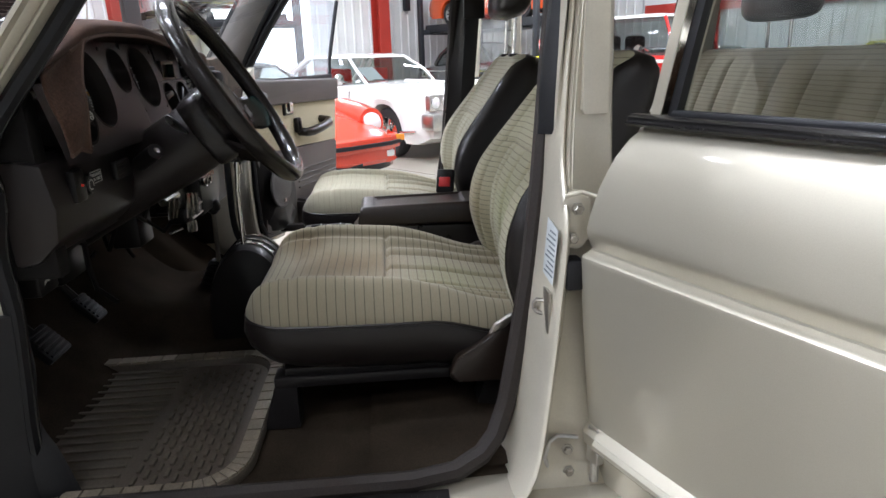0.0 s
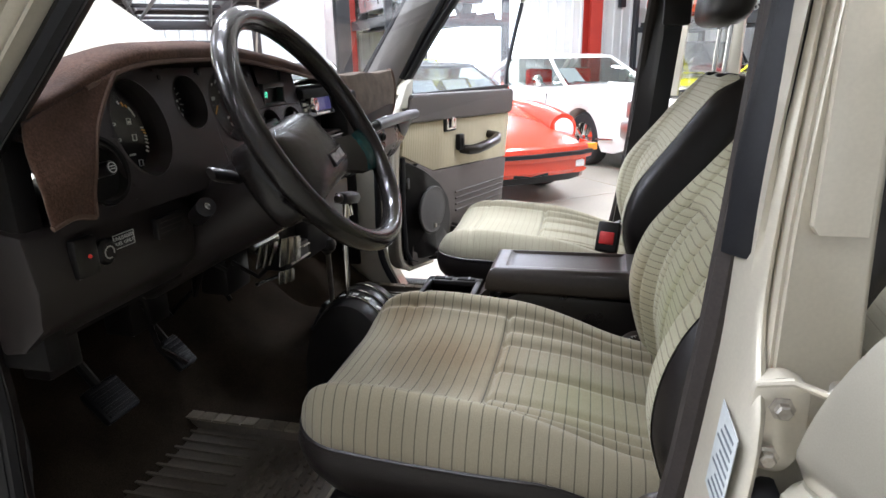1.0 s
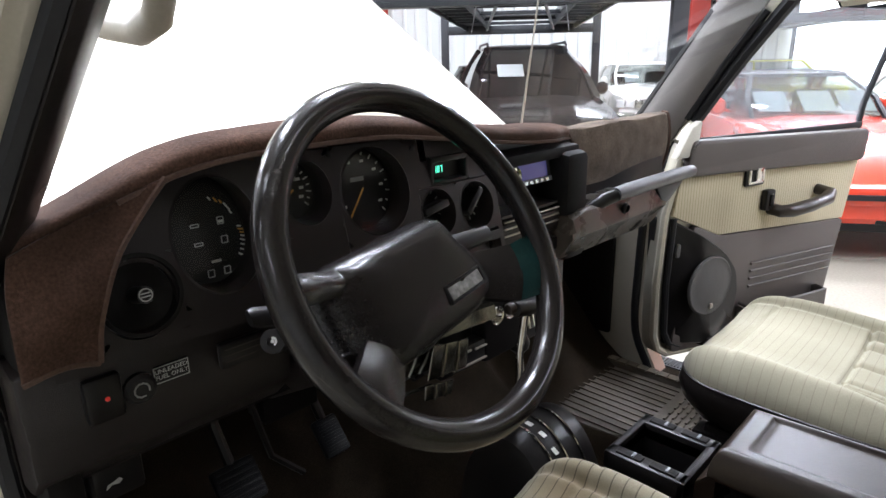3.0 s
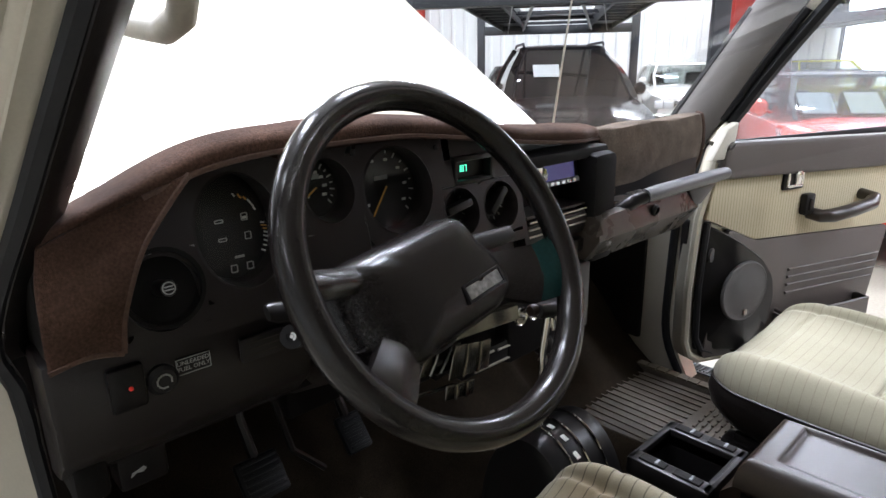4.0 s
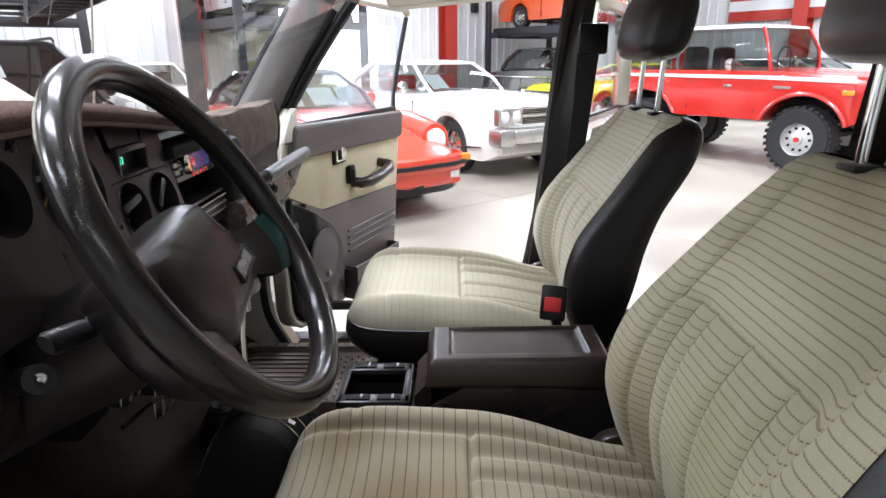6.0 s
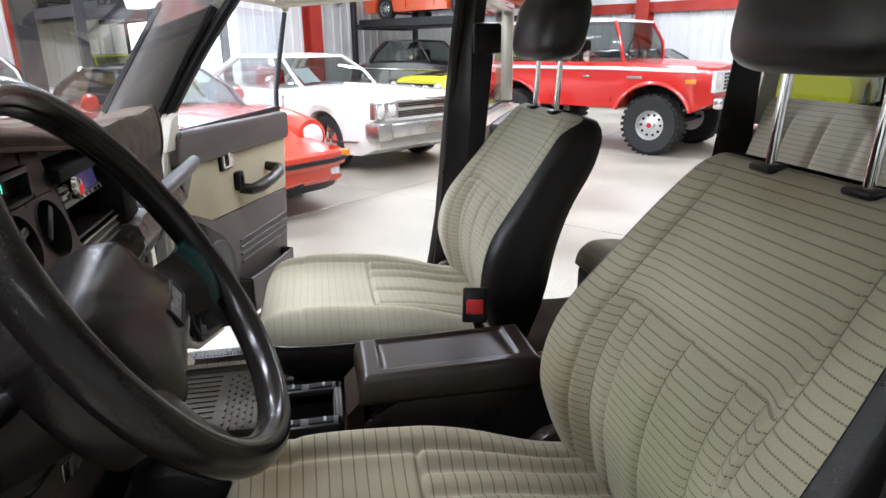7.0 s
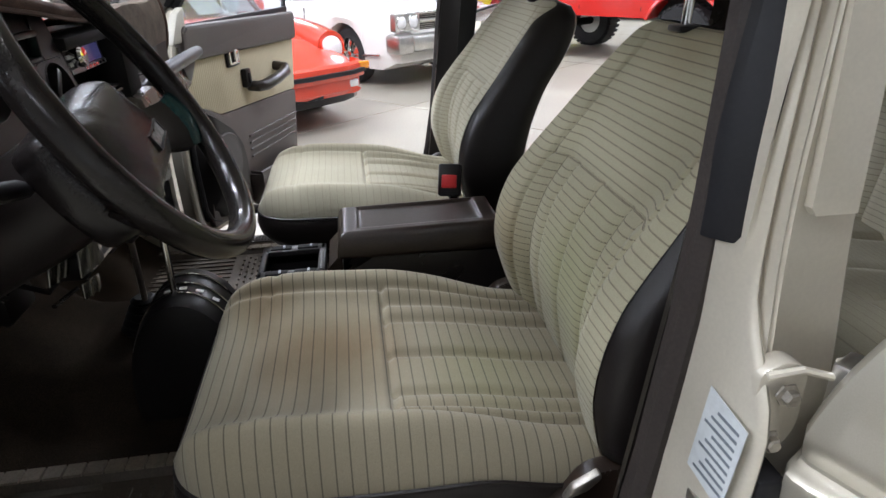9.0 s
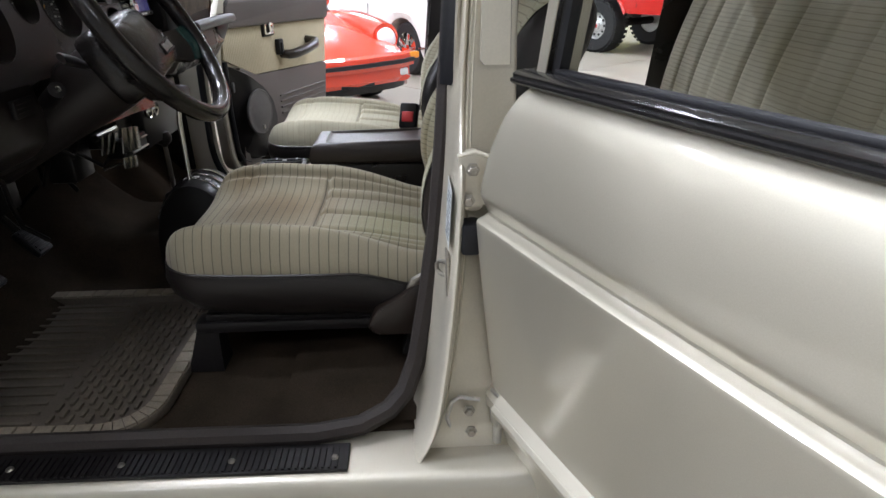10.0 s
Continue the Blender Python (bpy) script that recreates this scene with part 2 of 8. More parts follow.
CONCRETE = mat("concrete", (0.33, 0.302, 0.245), 0.42, grain=0.12, grain_scale=60, stain=0.32, stain_scale=0.9, bump=0.1, bump_scale=80, rough_var=0.12)
CONC_JOINT = mat("joint_filler", (0.20, 0.18, 0.16), 0.8, grain=0.1, stain=0.2)
WALL_W = mat("white_steel_sheet", (0.74, 0.75, 0.74), 0.45, grain=0.03, grain_scale=30, stain=0.08, stain_scale=1.2)
RED_ST = mat("red_steel", (0.42, 0.035, 0.022), 0.5, grain=0.08, grain_scale=40, stain=0.15, stain_scale=2)
DARK_ST = mat("dark_steel", (0.022, 0.024, 0.028), 0.45, metal=0.2, grain=0.1, grain_scale=50, stain=0.2, stain_scale=3)
GREY_ST = mat("grey_steel", (0.25, 0.26, 0.27), 0.45, metal=0.3, grain=0.1, grain_scale=50, stain=0.2, stain_scale=3)
DAY = mat("daylight", (0.9, 0.95, 1.0), 0.9, emit=(0.93, 0.97, 1.0), emit_s=2.6)
TUBE = mat("lit_tube", (0.9, 0.9, 0.9), 0.6, emit=(1.0, 0.96, 0.9), emit_s=3.0)


def car_paint(name, c, rough=0.25, metal=0.0):
    return mat(name, c, rough, metal=metal, coat=0.8, grain=0.03, grain_scale=200, stain=0.05, stain_scale=2)


P_RED = car_paint("guards_red", (0.62, 0.045, 0.018))
P_WHITE = car_paint("ivory_white", (0.80, 0.79, 0.75))
P_RED2 = car_paint("bright_red", (0.55, 0.02, 0.015))
P_YEL = car_paint("lime_yellow", (0.62, 0.60, 0.03))
P_BLK = car_paint("gloss_black", (0.008, 0.008, 0.010))
# reflection kept weak so the bonnet does not mirror the pale ceiling
P_BLK2 = mat("low_gloss_black_paint", (0.012, 0.012, 0.014), 0.12, coat=0.0, spec=0.22, grain=0.1, grain_scale=200, stain=0.2, stain_scale=2)
P_SILV = car_paint("silver", (0.42, 0.44, 0.45), metal=0.6)
P_ORG = car_paint("orange_red", (0.65, 0.09, 0.02))
SUV_GL = mat("dark_screen_glass", (0.006, 0.007, 0.008), 0.04, spec=0.40, grain=0.1, stain=0.3, stain_scale=2)
CAR_IN = mat("dark_interior", (0.02, 0.018, 0.018), 0.8, grain=0.2, stain=0.2)
LENS_C = mat("lamp_lens", (0.72, 0.73, 0.72), 0.4, metal=0.1, coat=0.15, grain=0.1, grain_scale=120, stain=0.1)
LENS_A = mat("amber_lens", (0.75, 0.26, 0.02), 0.2, coat=0.6, grain=0.05, stain=0.05)
TYRE = mat("tyre", (0.016, 0.016, 0.017), 0.75, grain=0.2, grain_scale=120, stain=0.2, stain_scale=10, bump=0.3, bump_scale=80)
SATIN = mat("dull_chrome", (0.62, 0.61, 0.59), 0.30, metal=1.0, grain=0.06, grain_scale=60, stain=0.2, stain_scale=8)
ALLOY = mat("alloy", (0.55, 0.55, 0.54), 0.28, metal=0.9, grain=0.05, stain=0.15, stain_scale=12)

# ---- mesh helpers ----


def finish(name, bm, m, smooth=35):
    bmesh.ops.recalc_face_normals(bm, faces=bm.faces[:])
    me = bpy.data.meshes.new(name)
    bm.to_mesh(me)
    bm.free()
    if m is not None:
        me.materials.append(m)
    if smooth:
        me.shade_smooth()
        me.set_sharp_from_angle(angle=radians(smooth))
    return me


def part(name, bm, m, parent, label="", smooth=35):
    ob = new(name, finish(name, bm, m, smooth))
    ob.parent = parent
    if label:
        tagged(ob, label)
    return ob


def thing(name, label, category, at=(0, 0, 0), group="", kind="", rot=0.0):
    ob = new(name)
    ob.empty_display_size = 0.1
    ob.matrix_basis = pose(*at, 0, 0, rot)
    return tagged(ob, label, category, group, kind)


def solo(name, bm, m, label, category, kind="", group="", smooth=35):
    return tagged(new(name, finish(name, bm, m, smooth)), label, category, group, kind)


def B():
    return bmesh.new()


def rbox(bm, x0, x1, y0, y1, z0, z1, r=0.0, seg=2, m=None):
    """A box with rounded edges, added to bm, turned by the pose m."""
    g = bmesh.ops.create_cube(bm, size=1.0)
    vs = g["verts"]
    c = Vector(((x0 + x1) / 2, (y0 + y1) / 2, (z0 + z1) / 2))
    s = Vector((abs(x1 - x0), abs(y1 - y0), abs(z1 - z0)))
    for v in vs:
        v.co = Vector((v.co.x * s.x, v.co.y * s.y, v.co.z * s.z)) + c
    if r:
        es = list({e for v in vs for e in v.link_edges})
        out = bmesh.ops.bevel(bm, geom=es, offset=min(r, min(s) * 0.49), segments=seg, profile=0.5, affect="EDGES")
        vs = list({v for f in out["faces"] for v in f.verts} | {v for v in vs if v.is_valid})
    if m is not None:
        bmesh.ops.transform(bm, matrix=m, verts=vs)
    return vs


def loft(bm, rings, closed=True, caps=True, loop=False):
    """Skin over rings with equal numbers of points."""
    vr = [[bm.verts.new(p) for p in ring] for ring in rings]
    n = len(vr[0])
    pairs = list(zip(vr, vr[1:])) + ([(vr[-1], vr[0])] if loop else [])
    for a, b in pairs:
        for i in range(n if closed else n - 1):
            j = (i + 1) % n
            try:
                bm.faces.new((a[i], a[j], b[j], b[i]))
            except ValueError:
                pass
    if caps and closed and not loop:
        for ring in (vr[0][::-1], vr[-1]):
            try:
                bm.faces.new(ring)
            except ValueError:
                pass
    return vr


def tube(bm, pts, r, seg=10, loop=False, flat=1.0, caps=True):
    """A round bar along points; r may be a list."""
    pts = [Vector(p) for p in pts]
    n = len(pts)
    rings = []
    up = Vector((0, 0, 1))
    prev = None
    for i, p in enumerate(pts):
        a = pts[(i - 1) % n] if (loop or i > 0) else p
        b = pts[(i + 1) % n] if (loop or i < n - 1) else p
        d = (b - a).normalized()
        if prev is None:
            ref = up if abs(d.dot(up)) < 0.9 else Vector((1, 0, 0))
            u = (ref - d * ref.dot(d)).normalized()
        else:
            u = (prev - d * prev.dot(d)).normalized()
        prev = u
        v = d.cross(u)
        rr = r[i] if isinstance(r, (list, tuple)) else r
        rings.append([p + rr * (math.cos(2 * math.pi * k / seg) * u + flat * math.sin(2 * math.pi * k / seg) * v) for k in range(seg)])
    loft(bm, rings, caps=caps, loop=loop)


def lathe(bm, prof, seg=24, m=None, caps=True):
    """Turns (radius, height) pairs about z, then places by the pose m."""
    rings = []
    for r, h in prof:
        ring = [Vector((r * math.cos(2 * math.pi * k / seg), r * math.sin(2 * math.pi * k / seg), h)) for k in range(seg)]
        rings.append([m @ p for p in ring] if m is not None else ring)
    loft(bm, rings, caps=caps)


def prism(bm, poly, axis, a, b, r=0.0, seg=2):
    """A polygon of two coordinates drawn out from a to b along an axis."""
    def put(p, h):
        return {"x": (h, p[0], p[1]), "y": (p[0], h, p[1]), "z": (p[0], p[1], h)}[axis]
    before = set(bm.verts)
    loft(bm, [[put(p, a) for p in poly], [put(p, b) for p in poly]])
    if r:
        vs = set(bm.verts) - before
        es = list({e for v in vs for e in v.link_edges})
        bmesh.ops.recalc_face_normals(bm, faces=list({f for v in vs for f in v.link_faces}))
        bmesh.ops.bevel(bm, geom=es, offset=r, segments=seg, profile=0.5, affect="EDGES")


def sheet(bm, fn, us, vs):
    """A grid surface fn(u, v)."""
    rows = [[bm.verts.new(fn(u, v)) for v in vs] for u in us]
    for a, b in zip(rows, rows[1:]):
        for i in range(len(vs) - 1):
            bm.faces.new((a[i], a[i + 1], b[i + 1], b[i]))
    return rows


def ease(x, a, b):
    t = max(0.0, min(1.0, (x - a) / (b - a)))
    return t * t * (3 - 2 * t)


def curve(xs, ys):
    """A smooth function through points (Catmull-Rom)."""
    def f(x):
        if x <= xs[0]:
            return ys[0]
        if x >= xs[-1]:
            return ys[-1]
        i = max(k for k in range(len(xs) - 1) if xs[k] <= x)
        t = (x - xs[i]) / (xs[i + 1] - xs[i])
        h = xs[i + 1] - xs[i]
        m0 = (ys[i + 1] - ys[i - 1]) / (xs[i + 1] - xs[i - 1]) if i > 0 else (ys[1] - ys[0]) / h
        m1 = (ys[i + 2] - ys[i]) / (xs[i + 2] - xs[i]) if i + 2 < len(xs) else (ys[-1] - ys[-2]) / h
        return ((2 * t ** 3 - 3 * t ** 2 + 1) * ys[i] + (t ** 3 - 2 * t ** 2 + t) * h * m0 + (-2 * t ** 3 + 3 * t ** 2) * ys[i + 1] + (t ** 3 - t ** 2) * h * m1)
    return f


def span(a, b, n):
    return [a + (b - a) * i / (n - 1) for i in range(n)]


def text_bm(txt, size, m, depth=0.0004):
    """Built-in lettering as a mesh, placed by the pose m."""
    cu = bpy.data.curves.new("lettering", "FONT")
    cu.body, cu.size, cu.align_x, cu.align_y, cu.extrude, cu.resolution_u = txt, size, "CENTER", "CENTER", depth, 2
    ob = bpy.data.objects.new("lettering", cu)
    me = ob.to_mesh()
    bm = bmesh.new()
    bm.from_mesh(me)
    ob.to_mesh_clear()
    bpy.data.objects.remove(ob)
    bpy.data.curves.remove(cu)
    bmesh.ops.transform(bm, matrix=m, verts=bm.verts[:])
    return bm

# ---- the hall ----
HALL = 37.0
E1 = Vector((math.cos(radians(HALL)), math.sin(radians(HALL)), 0))
E2 = Vector((-math.sin(radians(HALL)), math.cos(radians(HALL)), 0))
A0, A1, B0, B1, ROOF = -11.0, 19.0, -9.0, 16.5, 5.8


def hall_pt(a, b, z=0.0):
    return E1 * a + E2 * b + Vector((0, 0, z))


def corrugated(name, length, height, label, m, at, rot, holes=(), pitch=0.305):
    """A wall of ribbed steel sheet along local x, 80 mm thick, with openings from the floor."""
    wall = thing(name, label, "wall", at, kind="structure", rot=rot)
    segs, x = [], 0.0
    for h0, h1, hz in list(holes) + [(length, length, 0)]:
        segs.append((x, h0, 0.0))
        if h1 > h0:
            segs.append((h0, h1, hz))
        x = h1
    for s0, s1, z0 in segs:
        if s1 - s0 < 0.02:
            continue
        bm = B()
        prof, p = [], s0
        while p < s1 - 1e-6:
            for dx, dy in ((0.0, 0.0), (0.19, 0.0), (0.215, -0.03), (0.275, -0.03), (0.30, 0.0)):
                if p + dx < s1 - 1e-6:
                    prof.append((p + dx, dy))
            p += pitch
        prof += [(s1, 0.0), (s1, 0.08), (s0, 0.08)]
        loft(bm, [[(q[0], q[1], z0) for q in prof], [(q[0], q[1], height) for q in prof]])
        part("wall_sheet", bm, m, wall, smooth=0)
    return wall


far_wall = corrugated("wall_far", A1 - A0, ROOF, "white ribbed steel sheet wall of the hall", WALL_W, hall_pt(A0, B1), HALL, holes=[(6.9 - A0, 9.9 - A0, 3.7)])
right_wall = corrugated("wall_right", B1 - B0, ROOF, "white ribbed steel sheet wall at the end of the hall", WALL_W, hall_pt(A1, B1), HALL - 90)
left_wall = corrugated("wall_left", B1 - B0, ROOF, "white ribbed steel sheet side wall", WALL_W, hall_pt(A0, B0), HALL + 90)
near_wall = corrugated("wall_near", A1 - A0, ROOF, "white ribbed steel sheet wall behind the wagon", WALL_W, hall_pt(A1, B0), HALL + 180)
# a bright yard seen through the open roller door
bm = B()
rbox(bm, 5.2, 11.6, B1 + 1.6, B1 + 1.65, -0.4, 5.0)
yard = solo("backdrop", bm, DAY, "bright daylight outside the open roller door", "backdrop", "structure", smooth=0)
yard.matrix_basis = pose(0, 0, 0, 0, 0, HALL)

bm = B()
prism(bm, [(-0.2, 0.0), (A1 - A0 + 0.2, 0.0), (A1 - A0 + 0.2, 0.12), (-0.2, 0.12)], "y", -0.2, B1 - B0 + 0.2)
for k in range(7):
    rbox(bm, 1.2 + k * 4.5, 1.35 + k * 4.5, 0, B1 - B0, -0.35, 0.0)
ceiling = solo("ceiling", bm, WALL_W, "white steel hall ceiling with purlins", "ceiling", "structure", smooth=0)
ceiling.matrix_basis = Matrix.Translation(hall_pt(A0, B0, ROOF)) @ pose(0, 0, 0, 0, 0, HALL)

for i, (lx, ly) in enumerate(LAMPS):
    lt = thing("ceiling_light", "white ceiling light fitting with two lit tubes, placed out of view", "ceiling light", (lx, ly, 5.5), group="ceiling lights of the hall")
    bm = B()
    rbox(bm, -1.22, 1.22, -0.17, 0.17, 0.02, 0.09, 0.01)
    part("housing", bm, WALL_W, lt)
    for yy in (-0.08, 0.08):
        bm = B()
        tube(bm, [(-1.15, yy, 0.0), (1.15, yy, 0.0)], 0.014, 8)
        part("lamp_tube", bm, TUBE, lt)
    for xx in (-0.9, 0.9):
        bm = B()
        tube(bm, [(xx, 0, 0.08), (xx, 0, 0.35)], 0.006, 6)
        part("hanger", bm, GREY_ST, lt)


def column(a, b, rot=0.0):
    c = thing("steel_column", "tall red painted steel column against the sheet wall", "column", hall_pt(a, b), group="red columns", rot=HALL + rot)
    for y0, w0, w1 in ((-0.40, 0.20, 0.20), (-0.02, 0.20, 0.20)):
        bm = B()
        loft(bm, [[(-w0, y0, 0), (w0, y0, 0), (w0, y0 + 0.02, 0), (-w0, y0 + 0.02, 0)], [(-w1, y0, ROOF), (w1, y0, ROOF), (w1, y0 + 0.02, ROOF), (-w1, y0 + 0.02, ROOF)]])
        part("flange", bm, RED_ST, c, smooth=0)
    bm = B()
    rbox(bm, -0.012, 0.012, -0.38, -0.02, 0, ROOF)
    part("web", bm, RED_ST, c, smooth=0)


for a in (-2.8, 4.7, 12.2):
    column(a, B1 - 0.05)
for b in (9.0, 1.5):
    column(A1 - 0.05, b, -90)

# dark girts along the far wall, one with a short drop post
for a0, a1, z in ((12.9, 18.6, 3.62), (-10.5, 4.2, 3.7)):
    bm = B()
    rbox(bm, a0, a1, B1 - 0.16, B1 - 0.05, z, z + 0.16, 0.01)
    if a0 > 0:
        rbox(bm, 13.25, 13.45, B1 - 0.18, B1 - 0.06, 2.75, z)
    g = solo("wall_girt", bm, DARK_ST, "dark steel girt on the white sheet wall", "beam", "structure", smooth=0)
    g.matrix_basis = pose(0, 0, 0, 0, 0, HALL)

# a long striped flag on the end wall
flag = thing("flag", "large hanging flag with red and white stripes", "flag", hall_pt(A1 - 0.12, 11.2, 2.38), rot=HALL - 90)
for k in range(7):
    bm = B()
    sheet(bm, lambda u, v, k=k: (u, -0.03 + 0.025 * math.sin(u * 5) + 0.01 * math.sin(u * 13 + v * 4), k * 0.28 + v), span(0, 8.2, 60), [0, 0.14, 0.28])
    part("stripe", bm, RED_ST if k % 2 == 0 else WALL_W, flag, "red stripe" if k % 2 == 0 else "white stripe")


def lift(a, b, rot, label, high=1.95, length=4.6, width=2.6, posts=2.4):
    """A four-post car lift with its two runways up."""
    l = thing("car_lift", label, "car lift", hall_pt(a, b), group="four-post car lifts", rot=HALL + rot)
    for x in (-length / 2, length / 2):
        for y in (-width / 2, width / 2):
            bm = B()
            rbox(bm, x - 0.07, x + 0.07, y - 0.07, y + 0.07, 0.012, posts + 0.1, 0.012)
            rbox(bm, x - 0.2, x + 0.2, y - 0.16, y + 0.16, 0.0, 0.012)
            part("post", bm, DARK_ST, l)
        bm = B()
        rbox(bm, x - 0.09, x + 0.09, -width / 2 + 0.07, width / 2 - 0.07, high - 0.02, high + 0.13, 0.01)
        part("cross_beam", bm, DARK_ST, l)
    for y in (-0.78, 0.78):
        bm = B()
        rbox(bm, -length / 2 - 0.1, length / 2 + 0.1, y - 0.24, y + 0.24, high + 0.13, high + 0.19)
        for yy in (-0.22, 0.20):
            rbox(bm, -length / 2 - 0.1, length / 2 + 0.1, y + yy, y + yy + 0.03, high + 0.05, high + 0.26)
        for k in range(8):
            rbox(bm, -length / 2 + 0.3 + k * 0.55, -length / 2 + 0.36 + k * 0.55, y - 0.2, y + 0.2, high + 0.07, high + 0.13)
        part("runway", bm, DARK_ST, l)
    for x in span(-length / 2 + 0.7, length / 2 - 0.7, 5):
        bm = B()
        rbox(bm, x - 0.03, x + 0.03, -0.56, 0.56, high + 0.11, high + 0.16, 0.004)
        part("tie_bar", bm, DARK_ST, l)
    for x in (-length / 4, length / 4):
        bm = B()
        rbox(bm, x - 0.55, x + 0.55, -0.52, 0.52, high + 0.165, high + 0.185, 0.004)
        for y in (-0.52, 0.50):
            rbox(bm, x - 0.55, x + 0.55, y, y + 0.02, high + 0.165, high + 0.215)
        part("drip_tray", bm, GREY_ST, l, "grey steel drip tray")
    bm = B()
    for s in (-1, 1):
        tube(bm, [(-length / 2, s * 0.4, high + 0.02), (length / 2, s * 0.9, high + 0.02)], 0.008, 6)
        tube(bm, [(-length / 2, -s * 0.2, high + 0.04), (length / 2 - 0.3, -s * 0.6, high + 0.04)], 0.02, 8)
    part("cable", bm, GREY_ST, l)
    return l


def in_hall(x, y):
    v = Vector((x, y, 0))
    return v.dot(E1), v.dot(E2)


# ---- the wagon's body ----
Y0 = 1.61


def my(y, s):
    """y on the driver's side (s = 1) or its mirror image on the passenger's (s = -1)."""
    return y if s > 0 else 2 * Y0 - y


def smooth_poly(pts, n=6):
    """Rounds a polygon's corners a little."""
    out = []
    for i, p in enumerate(pts):
        a, b = Vector(pts[i - 1]), Vector(pts[(i + 1) % len(pts)])
        p = Vector(p)
        r = min(0.02, (a - p).length * 0.4, (b - p).length * 0.4)
        p0, p1 = p + (a - p).normalized() * r, p + (b - p).normalized() * r
        for k in range(n + 1):
            t = k / n
            out.append(tuple((1 - t) ** 2 * p0 + 2 * t * (1 - t) * p + t * t * p1))
    return out


wagon = thing("station_wagon", "beige off-road station wagon standing with its doors open", "car", (0, 0, 0))

# sills with scuff plates
for s in (1, -1):
    bm = B()
    dn = 0.0 if s > 0 else 0.115
    poly = [(0.705, 0.40), (0.695, 0.56 - dn), (0.708, 0.632 - dn), (0.716, 0.646 - dn), (0.722, 0.651 - dn), (0.73, 0.653 - dn), (0.83, 0.653 - dn), (0.83, 0.40)]
    loft(bm, [[(x, my(y, s), z) for y, z in poly] for x in (-0.95, 0.30, 2.2)])
    part("sill", bm, PAINT, wagon)
    bm = B()
    prism(bm, [(my(0.730, s), 0.654 - dn), (my(0.785, s), 0.654 - dn), (my(0.785, s), 0.660 - dn), (my(0.730, s), 0.659 - dn)], "x", -0.62, 0.105)
    n = 72
    for k in range(n):
        x = -0.61 + k * 0.0098
        rbox(bm, x, x + 0.0045, min(my(0.733, s), my(0.775, s)), max(my(0.733, s), my(0.775, s)), 0.658 - dn, 0.6625 - dn)
    sp = part("scuff_plate", bm, BLACKP, wagon, "ribbed black scuff plate")
    for x in (-0.55, -0.40, -0.235, -0.07, 0.085):
        bm = B()
        lathe(bm, [(0.0005, 0.0035), (0.004, 0.003), (0.006, 0.0)], 10, pose(x, my(0.752, s), 0.6625 - dn))
        part("screw", bm, STEEL, sp)

# cabin floor with a raised tunnel
bm = B()


def floor_z(x, y):
    d = abs(y - Y0)
    z = 0.655 + 0.075 * (1 - ease(d, 0.12, 0.22)) - 0.10 * ease(y, 1.78, 1.90) * ease(x, 0.02, -0.10)
    if x < -0.55:
        z += 0.30 * ease(x, -0.55, -0.95) * 1.0
    z += 0.05 * ease(x, 0.33, 0.42) * ease(d, 0.0, 0.01) * 0
    return z


rows = sheet(bm, lambda x, y: (x, y, floor_z(x, y) + 0.002 * math.sin(x * 31 + y * 17)), span(-1.02, 1.9, 74), span(0.815, 2.405, 60))
part("cabin_floor", bm, CARPET, wagon, "worn brown carpet")
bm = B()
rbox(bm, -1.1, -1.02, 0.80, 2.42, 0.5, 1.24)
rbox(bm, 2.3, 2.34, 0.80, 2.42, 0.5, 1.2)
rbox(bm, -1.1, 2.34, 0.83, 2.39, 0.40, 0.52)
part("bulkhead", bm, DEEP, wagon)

# roof, out of view, added to keep top light off the cabin
bm = B()


def roof_fn(u, v):
    return (u, Y0 + v * (0.70 - 0.03 * ease(u, 0.5, -0.2)), 1.70 - 0.06 * v * v - 0.05 * ease(u, 0.3, -0.18) - 0.02 * ease(u, 1.8, 2.5))


top = sheet(bm, roof_fn, span(-0.16, 2.45, 24), span(-1, 1, 15))
low = sheet(bm, lambda u, v: tuple(Vector(roof_fn(u, v)) - Vector((0, 0, 0.045))), span(-0.16, 2.45, 24), span(-1, 1, 15))
bmesh.ops.bridge_loops(bm, edges=[e for e in bm.edges if e.is_boundary])
part("roof", bm, PAINT, wagon)
for s in (1, -1):
    bm = B()
    tube(bm, [(-0.16, my(0.90, s), 1.575), (0.3, my(0.885, s), 1.615), (1.2, my(0.885, s), 1.62), (2.4, my(0.89, s), 1.60)], 0.038, 10)
    part("roof_rail", bm, PAINT, wagon)


def strip(bm, left, right, y_out, y_in, ridge=0.0):
    """A pillar between two lines of (x, z), from y_out to y_in."""
    rings = []
    for (xl, zl), (xr, zr) in zip(left, right):
        def at(f):
            return xl + (xr - xl) * f, zl + (zr - zl) * f
        ring = []
        for f, y in ((0.0, y_in), (0.02, y_out + 0.012), (0.08, y_out), (0.36, y_out - ridge * 0.3), (0.42, y_out + ridge), (0.48, y_out + ridge), (0.56, y_out - ridge * 0.2), (0.9, y_out + ridge * 0.6), (1.0, y_out + 0.012 + ridge), (1.0, y_in)):
            x, z = at(f)
            ring.append((x, y, z))
        rings.append(ring)
    loft(bm, rings)


def dense(pts, n):
    t = list(range(len(pts)))
    fx, fz = curve(t, [p[0] for p in pts]), curve(t, [p[1] for p in pts])
    return [(fx(u), fz(u)) for u in span(0, len(pts) - 1, n)]


